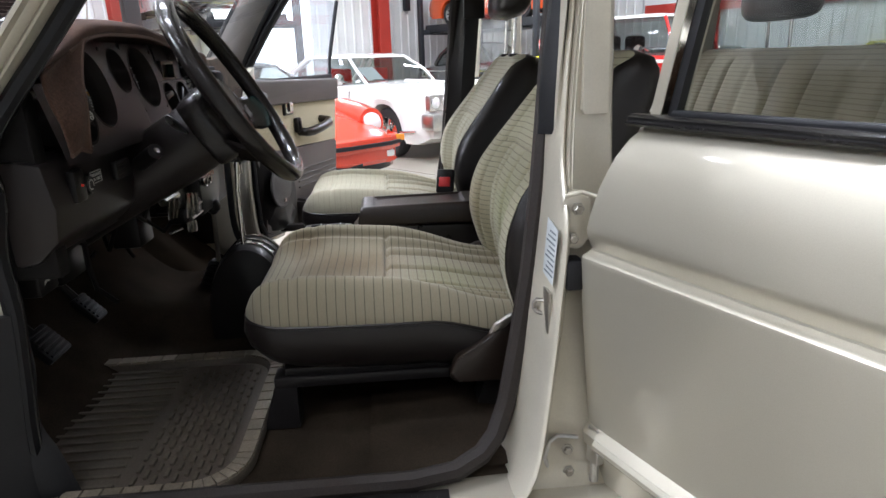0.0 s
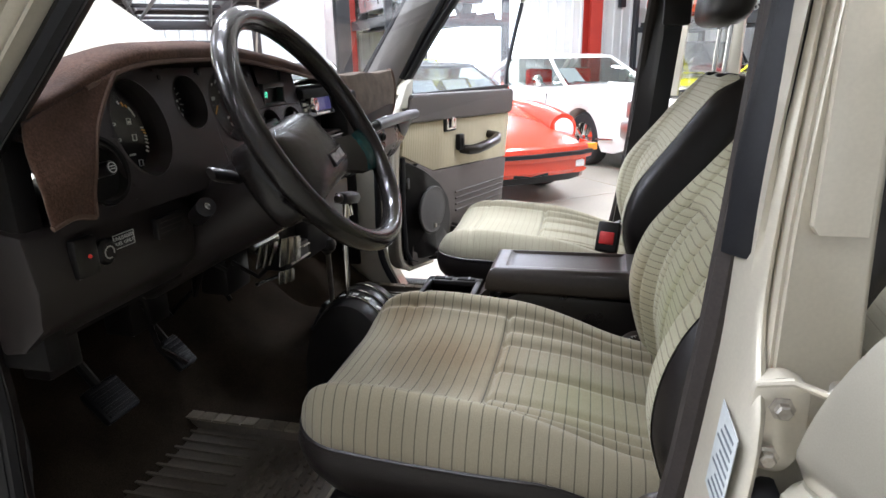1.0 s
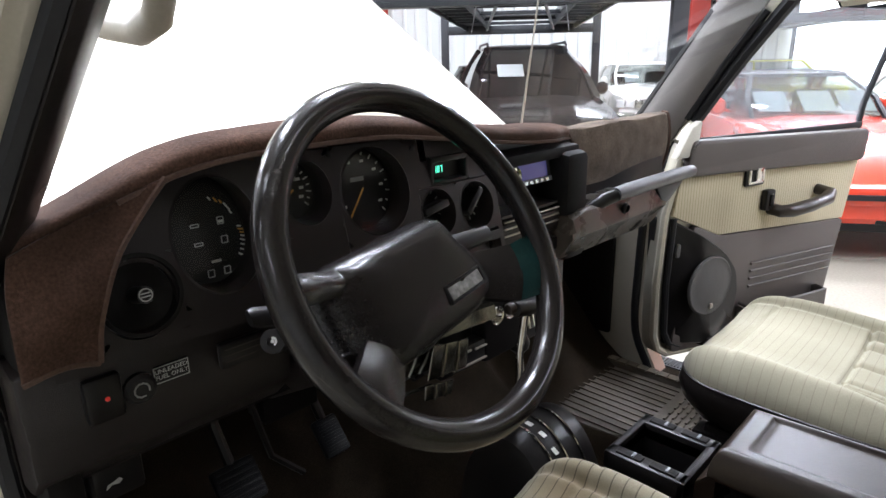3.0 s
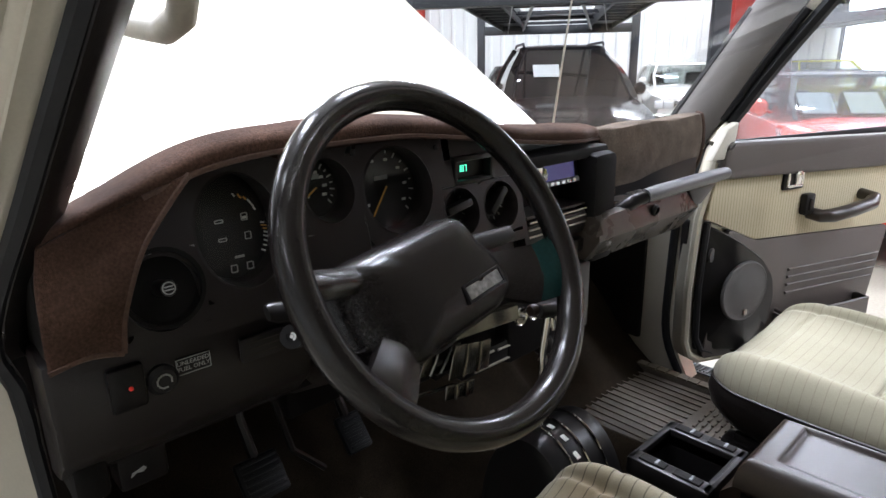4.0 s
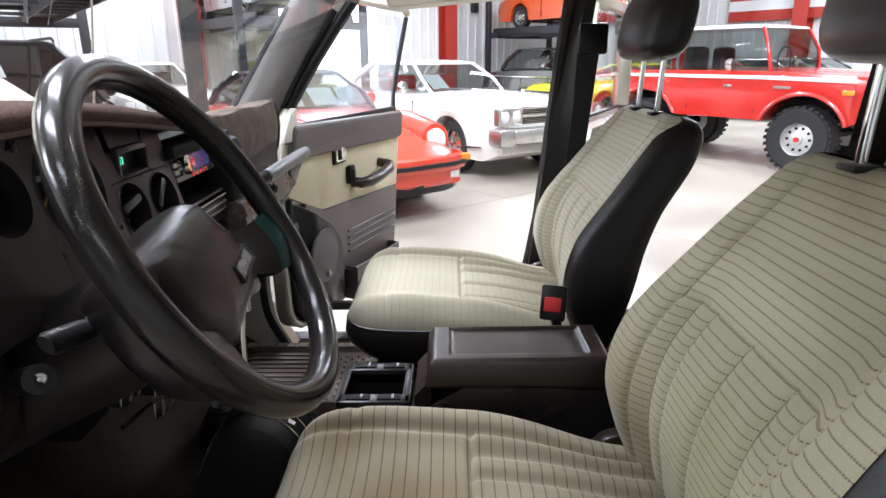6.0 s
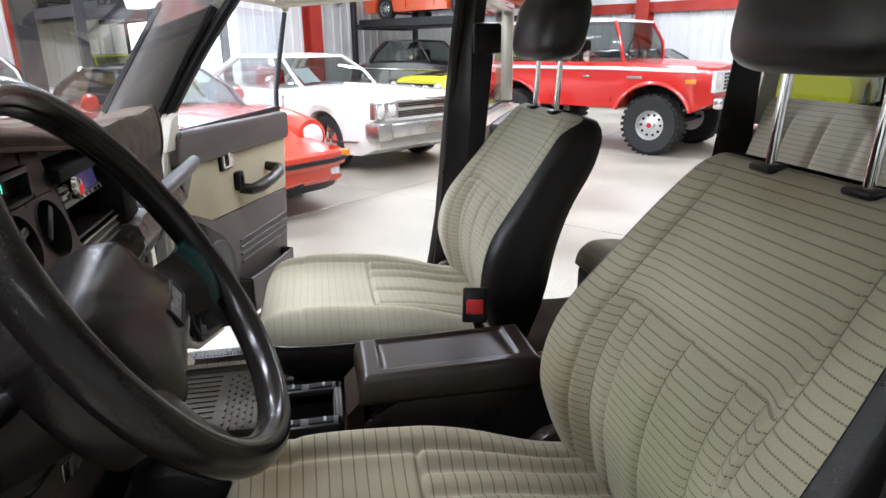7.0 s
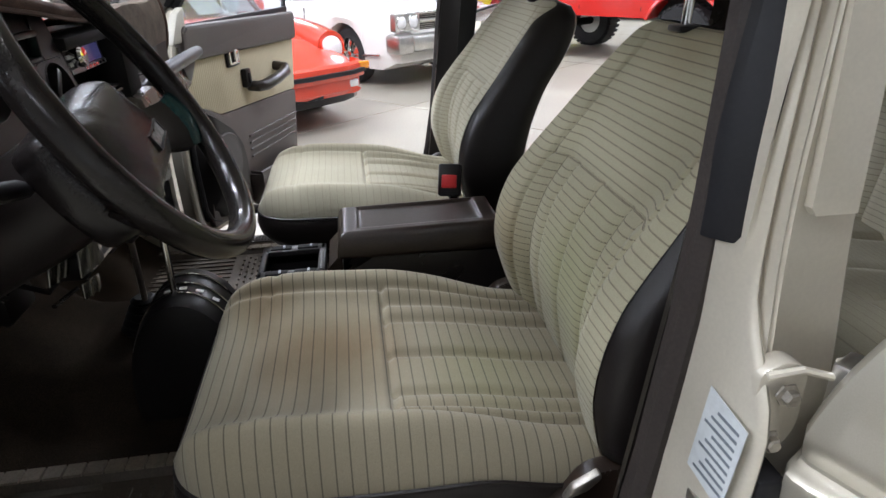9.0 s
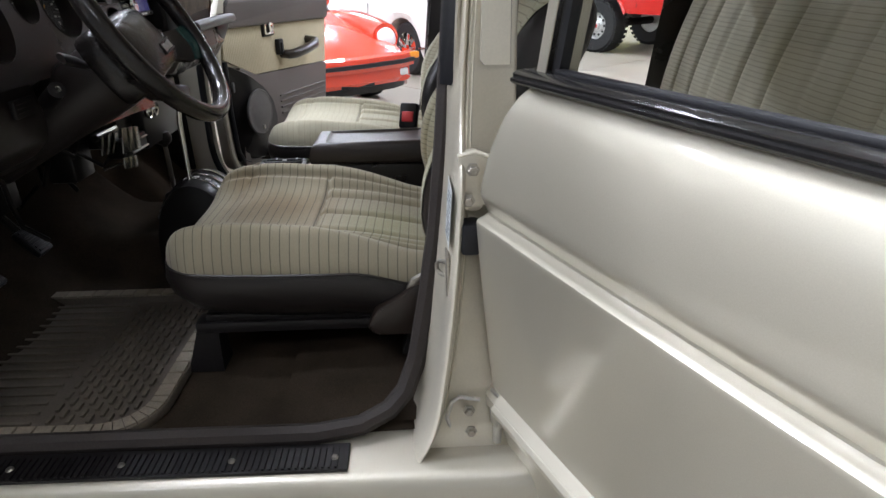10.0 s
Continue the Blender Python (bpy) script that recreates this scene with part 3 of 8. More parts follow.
AP_IN = [(-0.168, 1.62), (-0.218, 1.55), (-0.359, 1.35), (-0.501, 1.15), (-0.522, 1.06), (-0.508, 0.96), (-0.505, 0.89), (-0.518, 0.80), (-0.50, 0.74), (-0.48, 0.655)]
AP_IN_P = [(-0.27, 1.57), (-0.345, 1.468), (-0.402, 1.386), (-0.452, 1.308), (-0.50, 1.235), (-0.53, 1.16), (-0.542, 1.04), (-0.548, 0.87), (-0.545, 0.68), (-0.49, 0.556)]
AP_OUT_P = [(-0.39, 1.59), (-0.482, 1.474), (-0.535, 1.405), (-0.60, 1.312), (-0.68, 1.22), (-0.80, 1.13), (-0.90, 1.03), (-0.94, 0.85), (-0.94, 0.70), (-0.94, 0.60)]
# the driver's windscreen pillar leans in as it rises; four lines run along it: outer edge, bead, seal, inner edge
PIL_Z = (0.60, 0.74, 0.89, 0.98, 1.07, 1.145, 1.20, 1.35, 1.55, 1.64)


def pil_line(xs_, ys_):
    fx, fy = curve(PIL_Z, xs_), curve(PIL_Z, ys_)
    return lambda z: Vector((fx(z), fy(z), z))


PIL_OUT = pil_line((-0.94, -0.94, -0.93, -0.88, -0.72, -0.60, -0.513, -0.410, -0.273, -0.212), (0.76, 0.76, 0.755, 0.75, 0.748, 0.745, 0.757, 0.797, 0.852, 0.877))
PIL_BEAD = pil_line((-0.56, -0.58, -0.575, -0.565, -0.555, -0.535, -0.494, -0.390, -0.253, -0.192), (0.790, 0.788, 0.786, 0.784, 0.782, 0.778, 0.780, 0.820, 0.874, 0.898))
PIL_SEAL = pil_line((-0.505, -0.525, -0.51, -0.50, -0.50, -0.482, -0.483, -0.382, -0.245, -0.184), (0.825, 0.822, 0.820, 0.818, 0.8155, 0.812, 0.800, 0.840, 0.898, 0.922))
PIL_IN = pil_line((-0.485, -0.505, -0.492, -0.483, -0.482, -0.464, -0.462, -0.359, -0.218, -0.155), (0.838, 0.834, 0.832, 0.831, 0.829, 0.826, 0.814, 0.853, 0.909, 0.934))
bm = B()
rings = []
for z in span(0.60, 1.64, 40):
    o, b, q = PIL_OUT(z), PIL_BEAD(z), PIL_SEAL(z)
    v = lambda p, dx, dy: (p.x + dx, p.y + dy, p.z)
    m1, m2 = o.lerp(b, 0.45), b.lerp(q, 0.5)
    rings.append([v(o, -0.018, 0.030), v(o, -0.008, 0.012), v(o, 0, 0), v(o, 0.006, 0.001), v(m1, -0.002, 0.003), v(m1, 0.002, 0.005), v(b, -0.004, 0.003), v(b, 0, 0), v(b, 0.003, 0.002), v(m2, 0.0, 0.003), v(q, 0.0, 0.002), v(q, -0.006, 0.012), v(q, -0.035, 0.028)])
loft(bm, rings)
part("front_pillar", bm, PAINT_PALE, wagon, smooth=50)
bm = B()
tube(bm, [PIL_SEAL(z).lerp(PIL_IN(z), 0.36) + Vector((0, 0.004, 0)) for z in span(0.64, 1.62, 30)], 0.0115, 8)
part("pillar_seal", bm, RUBBER, wagon, "black rubber door seal")
bm = B()
loft(bm, [[p + Vector(d) for p, d in ((PIL_SEAL(z).lerp(PIL_IN(z), 0.4), (0, 0.006, 0)), (PIL_SEAL(z).lerp(PIL_IN(z), 0.7), (0, 0.0, 0)), (PIL_IN(z), (0, 0, 0)), (PIL_IN(z), (-0.004, 0.012, 0)), (PIL_IN(z), (-0.045, 0.034, 0)), (PIL_SEAL(z), (-0.02, 0.034, 0)))] for z in span(0.66, 1.62, 30)])
part("pillar_trim", bm, VINYL, wagon, "dark vinyl pillar trim", smooth=40)
bm = B()
loft(bm, [[p + Vector(d) for p, d in ((PIL_BEAD(z), (-0.02, -0.004, 0)), (PIL_BEAD(z), (0.006, -0.008, 0)), (PIL_BEAD(z).lerp(PIL_SEAL(z), 0.6), (0, -0.010, 0)), (PIL_SEAL(z), (0.010, -0.004, 0)), (PIL_SEAL(z), (0.006, 0.010, 0)))] for z in span(0.63, 0.98, 14)])
part("lower_seal", bm, RUBBER, wagon, "black rubber seal at the foot of the pillar", smooth=50)
# the passenger's windscreen pillar
bm = B()
strip(bm, dense(AP_OUT_P, 40), dense(AP_IN_P, 40), my(0.822, -1), my(0.874, -1), -0.008)
part("front_pillar", bm, PAINT_PALE, wagon)
pts = dense(AP_IN_P, 40)
bm = B()
tube(bm, [(x + 0.012, my(0.862, -1), z + 0.004) for x, z in pts[:24]], 0.017, 8)
part("pillar_seal", bm, RUBBER, wagon, "black rubber door seal")
bm = B()
tube(bm, [(x - 0.024, my(0.874, -1), z + 0.002) for x, z in pts[23:]], 0.012, 10)
part("pillar_seal", bm, RUBBER, wagon, "black rubber door seal")
bm = B()
loft(bm, [[(x0 - 0.005, 2.345, z + 0.01), (x0, 2.333, z), (x0 + 0.03, 2.322, z), (x1 - 0.03, 2.322, z), (x1, 2.336, z), (x1, 2.345, z)] for x0, x1, z in ((-0.40, -0.29, 1.59), (-0.505, -0.392, 1.43), (-0.592, -0.47, 1.295), (-0.655, -0.515, 1.22))])
part("pillar_trim", bm, mat("pillar_grey_vinyl", (0.17, 0.155, 0.145), 0.5, grain=0.08, grain_scale=600, stain=0.1, stain_scale=6, bump=0.2, bump_scale=900), wagon, "grey vinyl pillar trim")

for line, rad, m, lb in ((((-0.600, 1.295), (-0.512, 1.424), (-0.428, 1.549)), 0.013, RUBBER, "black rubber screen edge"), (((-0.473, 1.293), (-0.391, 1.429), (-0.312, 1.544)), 0.012, RUBBER, "black rubber door seal"), (((-0.458, 1.287), (-0.366, 1.432), (-0.287, 1.542)), 0.010, PAINT, "bright painted door frame edge")):
    bm = B()
    tube(bm, [(x, 2.345 + (0.012 if m == PAINT else 0.0), z) for x, z in line], rad, 8)
    part("pillar_edge", bm, m, wagon, lb)
# windscreen with its rubber frame
SCR = [(-0.27, 1.57), (-0.735, 1.20)]
bm = B()
loft(bm, [[(x + 0.02 * abs(v) ** 2, Y0 + v * 0.71, z) for v in span(-1, 1, 15)] for x, z in SCR], closed=False)
w = part("windscreen", bm, GLASS, wagon, "clear windscreen")
w.visible_shadow = False
bm = B()
tube(bm, [(-0.735 + 0.02, Y0 - 0.71, 1.20), (-0.735, Y0, 1.20), (-0.735 + 0.02, Y0 + 0.71, 1.20)], 0.014, 8)
tube(bm, [(-0.27 + 0.02, Y0 - 0.71, 1.57), (-0.27, Y0, 1.57), (-0.27 + 0.02, Y0 + 0.71, 1.57)], 0.014, 8)
part("windscreen_rubber", bm, RUBBER, wagon)
# cowl
bm = B()
rbox(bm, -1.0, -0.70, 0.86, 2.36, 1.10, 1.17, 0.02)
part("cowl", bm, PAINT, wagon)
for y, dy in ((1.25, 0.42), (1.98, 0.42)):
    bm = B()
    tube(bm, [(-0.80, y, 1.175), (-0.76, y + 0.02, 1.21)], 0.008, 8)
    tube(bm, [(-0.755, y + 0.02, 1.215), (-0.735, y - dy, 1.212)], 0.006, 6)
    part("wiper", bm, BLACKP, wagon)

# rear side: centre pillars, rear quarter and tail
PZ = (0.60, 0.66, 0.70, 0.80, 0.94, 1.07, 1.13, 1.18, 1.24, 1.30, 1.45, 1.62)
seal_x = curve([0.60, 0.66, 0.83, 0.99, 1.12, 1.21, 1.31, 1.45, 1.62], [0.165, 0.197, 0.219, 0.244, 0.258, 0.264, 0.272, 0.288, 0.310])
jamb_x = curve(PZ, (0.175, 0.215, 0.235, 0.254, 0.270, 0.279, 0.281, 0.283, 0.286, 0.290, 0.303, 0.322))
jamb_y = curve((0.60, 0.66, 0.70, 0.80, 0.94, 1.07, 1.10, 1.13, 1.155, 1.18, 1.24, 1.30, 1.45, 1.62), (0.735, 0.745, 0.752, 0.768, 0.779, 0.782, 0.796, 0.815, 0.828, 0.833, 0.838, 0.842, 0.855, 0.872))
panel_y = curve(PZ, (0.770, 0.775, 0.787, 0.797, 0.804, 0.810, 0.818, 0.826, 0.833, 0.837, 0.851, 0.869))
for s in (1, -1):
    bm = B()
    rings = []
    for z in span(0.60, 1.62, 45):
        xs_, xj, yj, yp = seal_x(z), jamb_x(z), jamb_y(z), panel_y(z)
        prof = [(xs_ + 0.012, 0.890), (xs_ + 0.004, 0.880), (xs_ + 0.004, 0.868), (xs_ + 0.45 * (xj - xs_), 0.856), (xj - 0.007, min(0.842, yj + 0.03)), (xj - 0.002, yj + 0.006), (xj, yj + 0.001), (xj + 0.003, yj - 0.001), (xj + 0.006, yj + 0.001),
                (xj + 0.008, yj + 0.006), (xj + 0.010, yp - 0.003), (xj + 0.013, yp - 0.001), (xj + 0.015, yp - 0.003), (xj + 0.018, yp), (0.351, yp + 0.001), (0.356, yp + 0.006), (0.352, 0.893), (xs_ + 0.03, 0.892)]
        rings.append([(x, my(y, s), z) for x, y in prof])
    loft(bm, rings)
    bp = part("centre_pillar", bm, PAINT_PALE, wagon, smooth=50)
    # raised panel above a pressed recess
    bm = B()
    loft(bm, [[(0.308 + 0.02 * (z - 1.24) - dx, my(panel_y(z) + 0.004, s), z), (0.310 + 0.02 * (z - 1.24) - dx, my(panel_y(z) - 0.007, s), z), (0.346, my(panel_y(z) - 0.007, s), z), (0.349, my(panel_y(z) + 0.004, s), z)] for z, dx in ((1.222, -0.004), (1.228, 0.0), (1.30, 0.0), (1.40, 0.0), (1.50, 0.0))])
    part("pressed_panel", bm, PAINT_PALE, bp, smooth=30)
    # seals of the front and rear door openings
    bm = B()
    tube(bm, [(-0.70, my(0.800, s), 0.668), (0.05, my(0.800, s), 0.668), (0.12, my(0.812, s), 0.671), (0.165, my(0.835, s), 0.682), (0.192, my(0.854, s), 0.705), (0.213, my(0.865, s), 0.76), (0.232, my(0.872, s), 0.86), (0.251, my(0.876, s), 0.98), (0.265, my(0.877, s), 1.12), (0.273, my(0.882, s), 1.22), (0.290, my(0.90, s), 1.42), (0.312, my(0.92, s), 1.62)], 0.0165, 8)
    part("door_seal", bm, SEAL_BR, wagon, "dark brown door seal")
    bm = B()
    tube(bm, [(0.352, my(0.912, s), z) for z in span(0.68, 1.6, 8)], 0.010, 8)
    part("door_seal", bm, SEAL_BR, wagon, "dark brown door seal")
    # inner trim and belt
    bm = B()
    loft(bm, [[(seal_x(z) + 0.002, my(0.893, s), z), (seal_x(z) + 0.004, my(0.903, s), z), (seal_x(z) + 0.03, my(0.912, s), z), (x1 - 0.03, my(0.93, s), z), (x1, my(0.92, s), z), (x1, my(0.9, s), z)] for x0, x1, z in ((0.185, 0.36, 0.66), (0.225, 0.36, 0.74), (0.250, 0.355, 0.88), (0.280, 0.355, 1.2), (0.305, 0.36, 1.45), (0.325, 0.38, 1.62))])
    part("pillar_trim", bm, VINYL, wagon, "dark brown pillar trim")

# striker, hinges and a paper label on the centre pillars
for s in (1, -1):
    bm = B()
    xk = jamb_x(0.94) - 0.006
    rbox(bm, xk - 0.004, xk + 0.002, min(my(0.798, s), my(0.832, s)), max(my(0.798, s), my(0.832, s)), 0.905, 0.972, 0.003)
    tube(bm, [(xk, my(0.822, s), 0.950), (xk - 0.012, my(0.832, s), 0.949), (xk - 0.016, my(0.836, s), 0.942), (xk - 0.016, my(0.836, s), 0.934), (xk - 0.012, my(0.832, s), 0.929), (xk, my(0.822, s), 0.928)], 0.0034, 8)
    st = part("door_striker", bm, STEEL, wagon, "worn zinc striker loop")
    for zz, yb in ((1.077, my(0.797, s)), (0.706, my(0.788, s))):
        o = -1 if s > 0 else 1
        bm = B()
        y0, y1 = min(yb, yb + o * 0.006), max(yb, yb + o * 0.006)
        if zz < 1:
            tube(bm, [(0.308, yb + o * 0.004, zz + 0.030), (0.276, yb + o * 0.002, zz + 0.034), (0.264, yb + o * 0.002, zz + 0.024), (0.257, yb + o * 0.002, zz - 0.004), (0.264, yb + o * 0.002, zz - 0.030), (0.281, yb + o * 0.002, zz - 0.043), (0.312, yb + o * 0.004, zz - 0.042)], 0.0035, 8)
        else:
            prism(bm, smooth_poly([(0.276, zz - 0.036), (0.306, zz - 0.042), (0.319, zz - 0.02), (0.318, zz + 0.034), (0.300, zz + 0.044), (0.278, zz + 0.036)], 4), "y", min(yb, yb - o * 0.012), max(yb, yb - o * 0.012) + 0.006, 0.002)
        tube(bm, [(0.334, yb + o * 0.011, zz - 0.046), (0.334, yb + o * 0.011, zz + 0.046)], 0.007, 10)
        if zz > 1:
            tube(bm, [(0.278, yb + o * 0.006, zz + 0.038), (0.300, yb + o * 0.012, zz + 0.045), (0.326, yb + o * 0.013, zz + 0.036)], 0.0032, 8)
        h = part("door_hinge", bm, PAINT_PALE if zz > 1 else SATIN, wagon, "painted steel door hinge" if zz > 1 else "bent zinc strap hinge")
        for dx, dz in ((0.0, 0.020), (-0.006, -0.022)) if zz > 1 else ((-0.018, 0.012), (-0.015, -0.028)):
            bm = B()
            mm = pose((0.297 if zz > 1 else 0.309) + dx, yb + o * 0.006, zz + dz, 90 * (1 if s > 0 else -1), 0, 0)
            lathe(bm, [(0.0095, 0.0), (0.0095, 0.002), (0.0065, 0.003), (0.0065, 0.008), (0.005, 0.0095)], 6, mm)
            part("bolt", bm, STEEL, h)
    bm = B()
    rbox(bm, 0.281, 0.306, min(my(0.777, s), my(0.812, s)), max(my(0.777, s), my(0.812, s)), 0.980, 1.025, 0.005)
    part("rubber_boot", bm, RUBBER, wagon, "black rubber cable boot")
lab_x = lambda y, z: jamb_x(z) - 0.0075 - 0.06 * (y - 0.79)
bm = B()
ring = [(0.786, 1.068), (0.834, 1.076), (0.838, 0.992), (0.790, 0.985)]
loft(bm, [[(lab_x(y, z) - 0.002, y, z) for y, z in ring], [(lab_x(y, z) - 0.0026, y, z) for y, z in ring]])
lab = part("jamb_label", bm, PAPER, wagon, "white printed paper label", smooth=0)
for k in range(9):
    z = 0.996 + k * 0.0078
    y0, y1 = 0.793, 0.831 - 0.006 * (k % 3)
    bm = B()
    ring = [(y0, z), (y1, z + 0.0006), (y1, z + 0.0034), (y0, z + 0.0028)]
    loft(bm, [[(lab_x(y, q) - 0.0027, y, q) for y, q in ring], [(lab_x(y, q) - 0.0031, y, q) for y, q in ring]])
    part("print_line", bm, SLATE_P, lab, smooth=0)

# rear quarters: rear pillars, side glass, wheel arches in the cargo bay, tail frame
for s in (1, -1):
    bm = B()
    loft(bm, [[(x0, my(0.83, s), z), (x1, my(0.83, s), z), (x1, my(0.95, s), z), (x0, my(0.95, s), z)] for x0, x1, z in ((1.10, 1.95, 0.62), (1.13, 1.95, 0.95), (1.17, 1.95, 1.20))])
    part("rear_quarter", bm, PAINT, wagon)
    bm = B()
    loft(bm, [[(x0, my(0.83 + dy, s), z), (x1, my(0.83 + dy, s), z), (x1, my(0.96, s), z), (x0, my(0.96, s), z)] for x0, x1, z, dy in ((1.17, 1.23, 1.22, 0), (1.20, 1.25, 1.45, 0.02), (1.22, 1.27, 1.62, 0.05))])
    part("rear_pillar", bm, PAINT, wagon)
    bm = B()
    loft(bm, [[(x0, my(0.962, s), z), (x1, my(0.962, s), z), (x1 + 0.02, my(0.972, s), z), (x0 - 0.01, my(0.972, s), z)] for x0, x1, z in ((1.03, 1.15, 0.9), (1.065, 1.15, 1.22), (1.09, 1.15, 1.45), (1.11, 1.16, 1.62))])
    part("pillar_trim", bm, VINYL, wagon, "dark brown pillar trim")
    bm = B()
    rbox(bm, 1.25, 2.30, min(my(0.90, s), my(0.97, s)), max(my(0.90, s), my(0.97, s)), 0.655, 1.235, 0.02)
    part("cargo_trim", bm, VINYL, wagon)
    bm = B()
    pl = [(1.23, 1.22), (2.2, 1.22), (2.16, 1.55), (1.26, 1.57)]
    prism(bm, [(x, z) for x, z in pl], "y", my(0.862, s), my(0.866, s))
    g = part("side_glass", bm, GLASS_T, wagon, "tinted rear side window", smooth=0)
    g.visible_shadow = False
    bm = B()
    tube(bm, [(x, my(0.868, s), z) for x, z in pl], 0.016, 8, loop=True)
    part("glass_rubber", bm, RUBBER, wagon)
    bm = B()
    loft(bm, [[(2.16, my(0.86 + dy, s), z), (2.32, my(0.86 + dy, s), z), (2.32, my(1.0, s), z), (2.16, my(1.0, s), z)] for z, dy in ((1.2, 0), (1.62, 0.05))])
    part("tail_pillar", bm, PAINT, wagon)

# assist grip on the driver's windscreen pillar
bm = B()
tube(bm, [(-0.490, 0.946, 1.494), (-0.468, 0.954, 1.486), (-0.43, 0.962, 1.479), (-0.365, 0.966, 1.472), (-0.328, 0.966, 1.480), (-0.300, 0.962, 1.503), (-0.27, 0.955, 1.55)], [0.010, 0.0115, 0.012, 0.0125, 0.0125, 0.012, 0.011], 12)
gr = part("assist_grip", bm, mat("grip_beige", (0.50, 0.46, 0.38), 0.45, grain=0.05, stain=0.1), wagon, "cream plastic assist grip")
bm = B()
rbox(bm, -0.512, -0.472, 0.930, 0.956, 1.464, 1.506, 0.008)
part("grip_mount", bm, TRIM_D, gr)

# antenna on the passenger's pillar
bm = B()
tube(bm, [(-1.03, 2.37, 1.16), (-0.955, 2.37, 1.66)], [0.004, 0.0028], 8)
tube(bm, [(-1.035, 2.37, 1.13), (-1.03, 2.37, 1.165)], 0.009, 8)
part("antenna", bm, STEEL, wagon, "thin steel aerial")

# black lower seal on the driver's front post
bm = B()
post = [p for p in dense(AP_IN, 40) if p[1] < 1.0]
loft(bm, [[(x - 0.075, 0.823, z), (x - 0.06, 0.812, z), (x - 0.01, 0.818, z), (x + 0.012, 0.845, z), (x - 0.01, 0.865, z)] for x, z in post])
part("post_cover", bm, RUBBER, wagon, "black rubber cover on the front post", smooth=50)
# kick panels beside the footwells
for s in (1, -1):
    bm = B()
    rbox(bm, -1.02, -0.56 if s > 0 else -0.648, min(my(0.862, s), my(0.885, s)), max(my(0.862, s), my(0.885, s)), 0.64, 1.22, 0.008)
    part("kick_panel", bm, BLACKP, wagon, "black kick panel")

# front wings under the raised bonnet
for s in (1, -1):
    bm = B()
    loft(bm, [[(x, my(0.70, s), 0.75), (x, my(0.70, s), 1.03), (x, my(0.74, s), 1.10), (x, my(0.92, s), 1.13), (x, my(0.92, s), 1.05), (x, my(0.80, s), 0.75)] for x in (-0.96, -1.5, -2.1)])
    part("front_wing", bm, PAINT, wagon)

# the raised bonnet
bonnet = thing("bonnet", "beige painted car bonnet propped wide open", "bonnet", (-0.80, Y0, 1.165))
bm = B()
ANG = radians(33.5)


def hood_pt(u, v, h):
    """u metres from the hinge, v across, h off the sheet."""
    crown = -0.045 * (v / 0.70) ** 2
    return (-u * math.cos(ANG) - (h + crown) * -math.sin(ANG) * 0 + (h + crown) * math.sin(ANG) * 1.0, v, u * math.sin(ANG) + (h + crown) * math.cos(ANG))


def hood_h(u, v):
    e = min(u, 1.25 - u, 0.70 - abs(v))
    h = -0.03 * (1 - math.sqrt(max(0.0, 1 - (1 - min(1, e / 0.03)) ** 2)))
    h -= 0.006 * math.exp(-((abs(v) - 0.60) / 0.012) ** 2)
    return h


hv = sorted(set([round(0.70 * math.sin(math.pi / 2 * t), 4) for t in span(-1, 1, 61)]))
sheet(bm, lambda u, v: hood_pt(u, v, hood_h(u, v)), [1.25 * (0.5 - 0.5 * math.cos(math.pi * t)) for t in span(0, 1, 40)], hv)
sheet(bm, lambda u, v: hood_pt(u, v, -0.035), span(0, 1.25, 8), hv)
bmesh.ops.bridge_loops(bm, edges=[e for e in bm.edges if e.is_boundary])
part("bonnet_skin", bm, PAINT, bonnet)
for v in (-0.52, 0.52):
    bm = B()
    rbox(bm, -0.05, 0.02, v - 0.02, v + 0.02, -0.03, 0.0, 0.004)
    part("bonnet_hinge", bm, STEEL, bonnet)
bm = B()
tube(bm, [hood_pt(1.0, -0.6, -0.04), (-0.95, -0.6, -0.1)], 0.006, 6)
part("prop_rod", bm, STEEL, bonnet)
# ---- doors ----


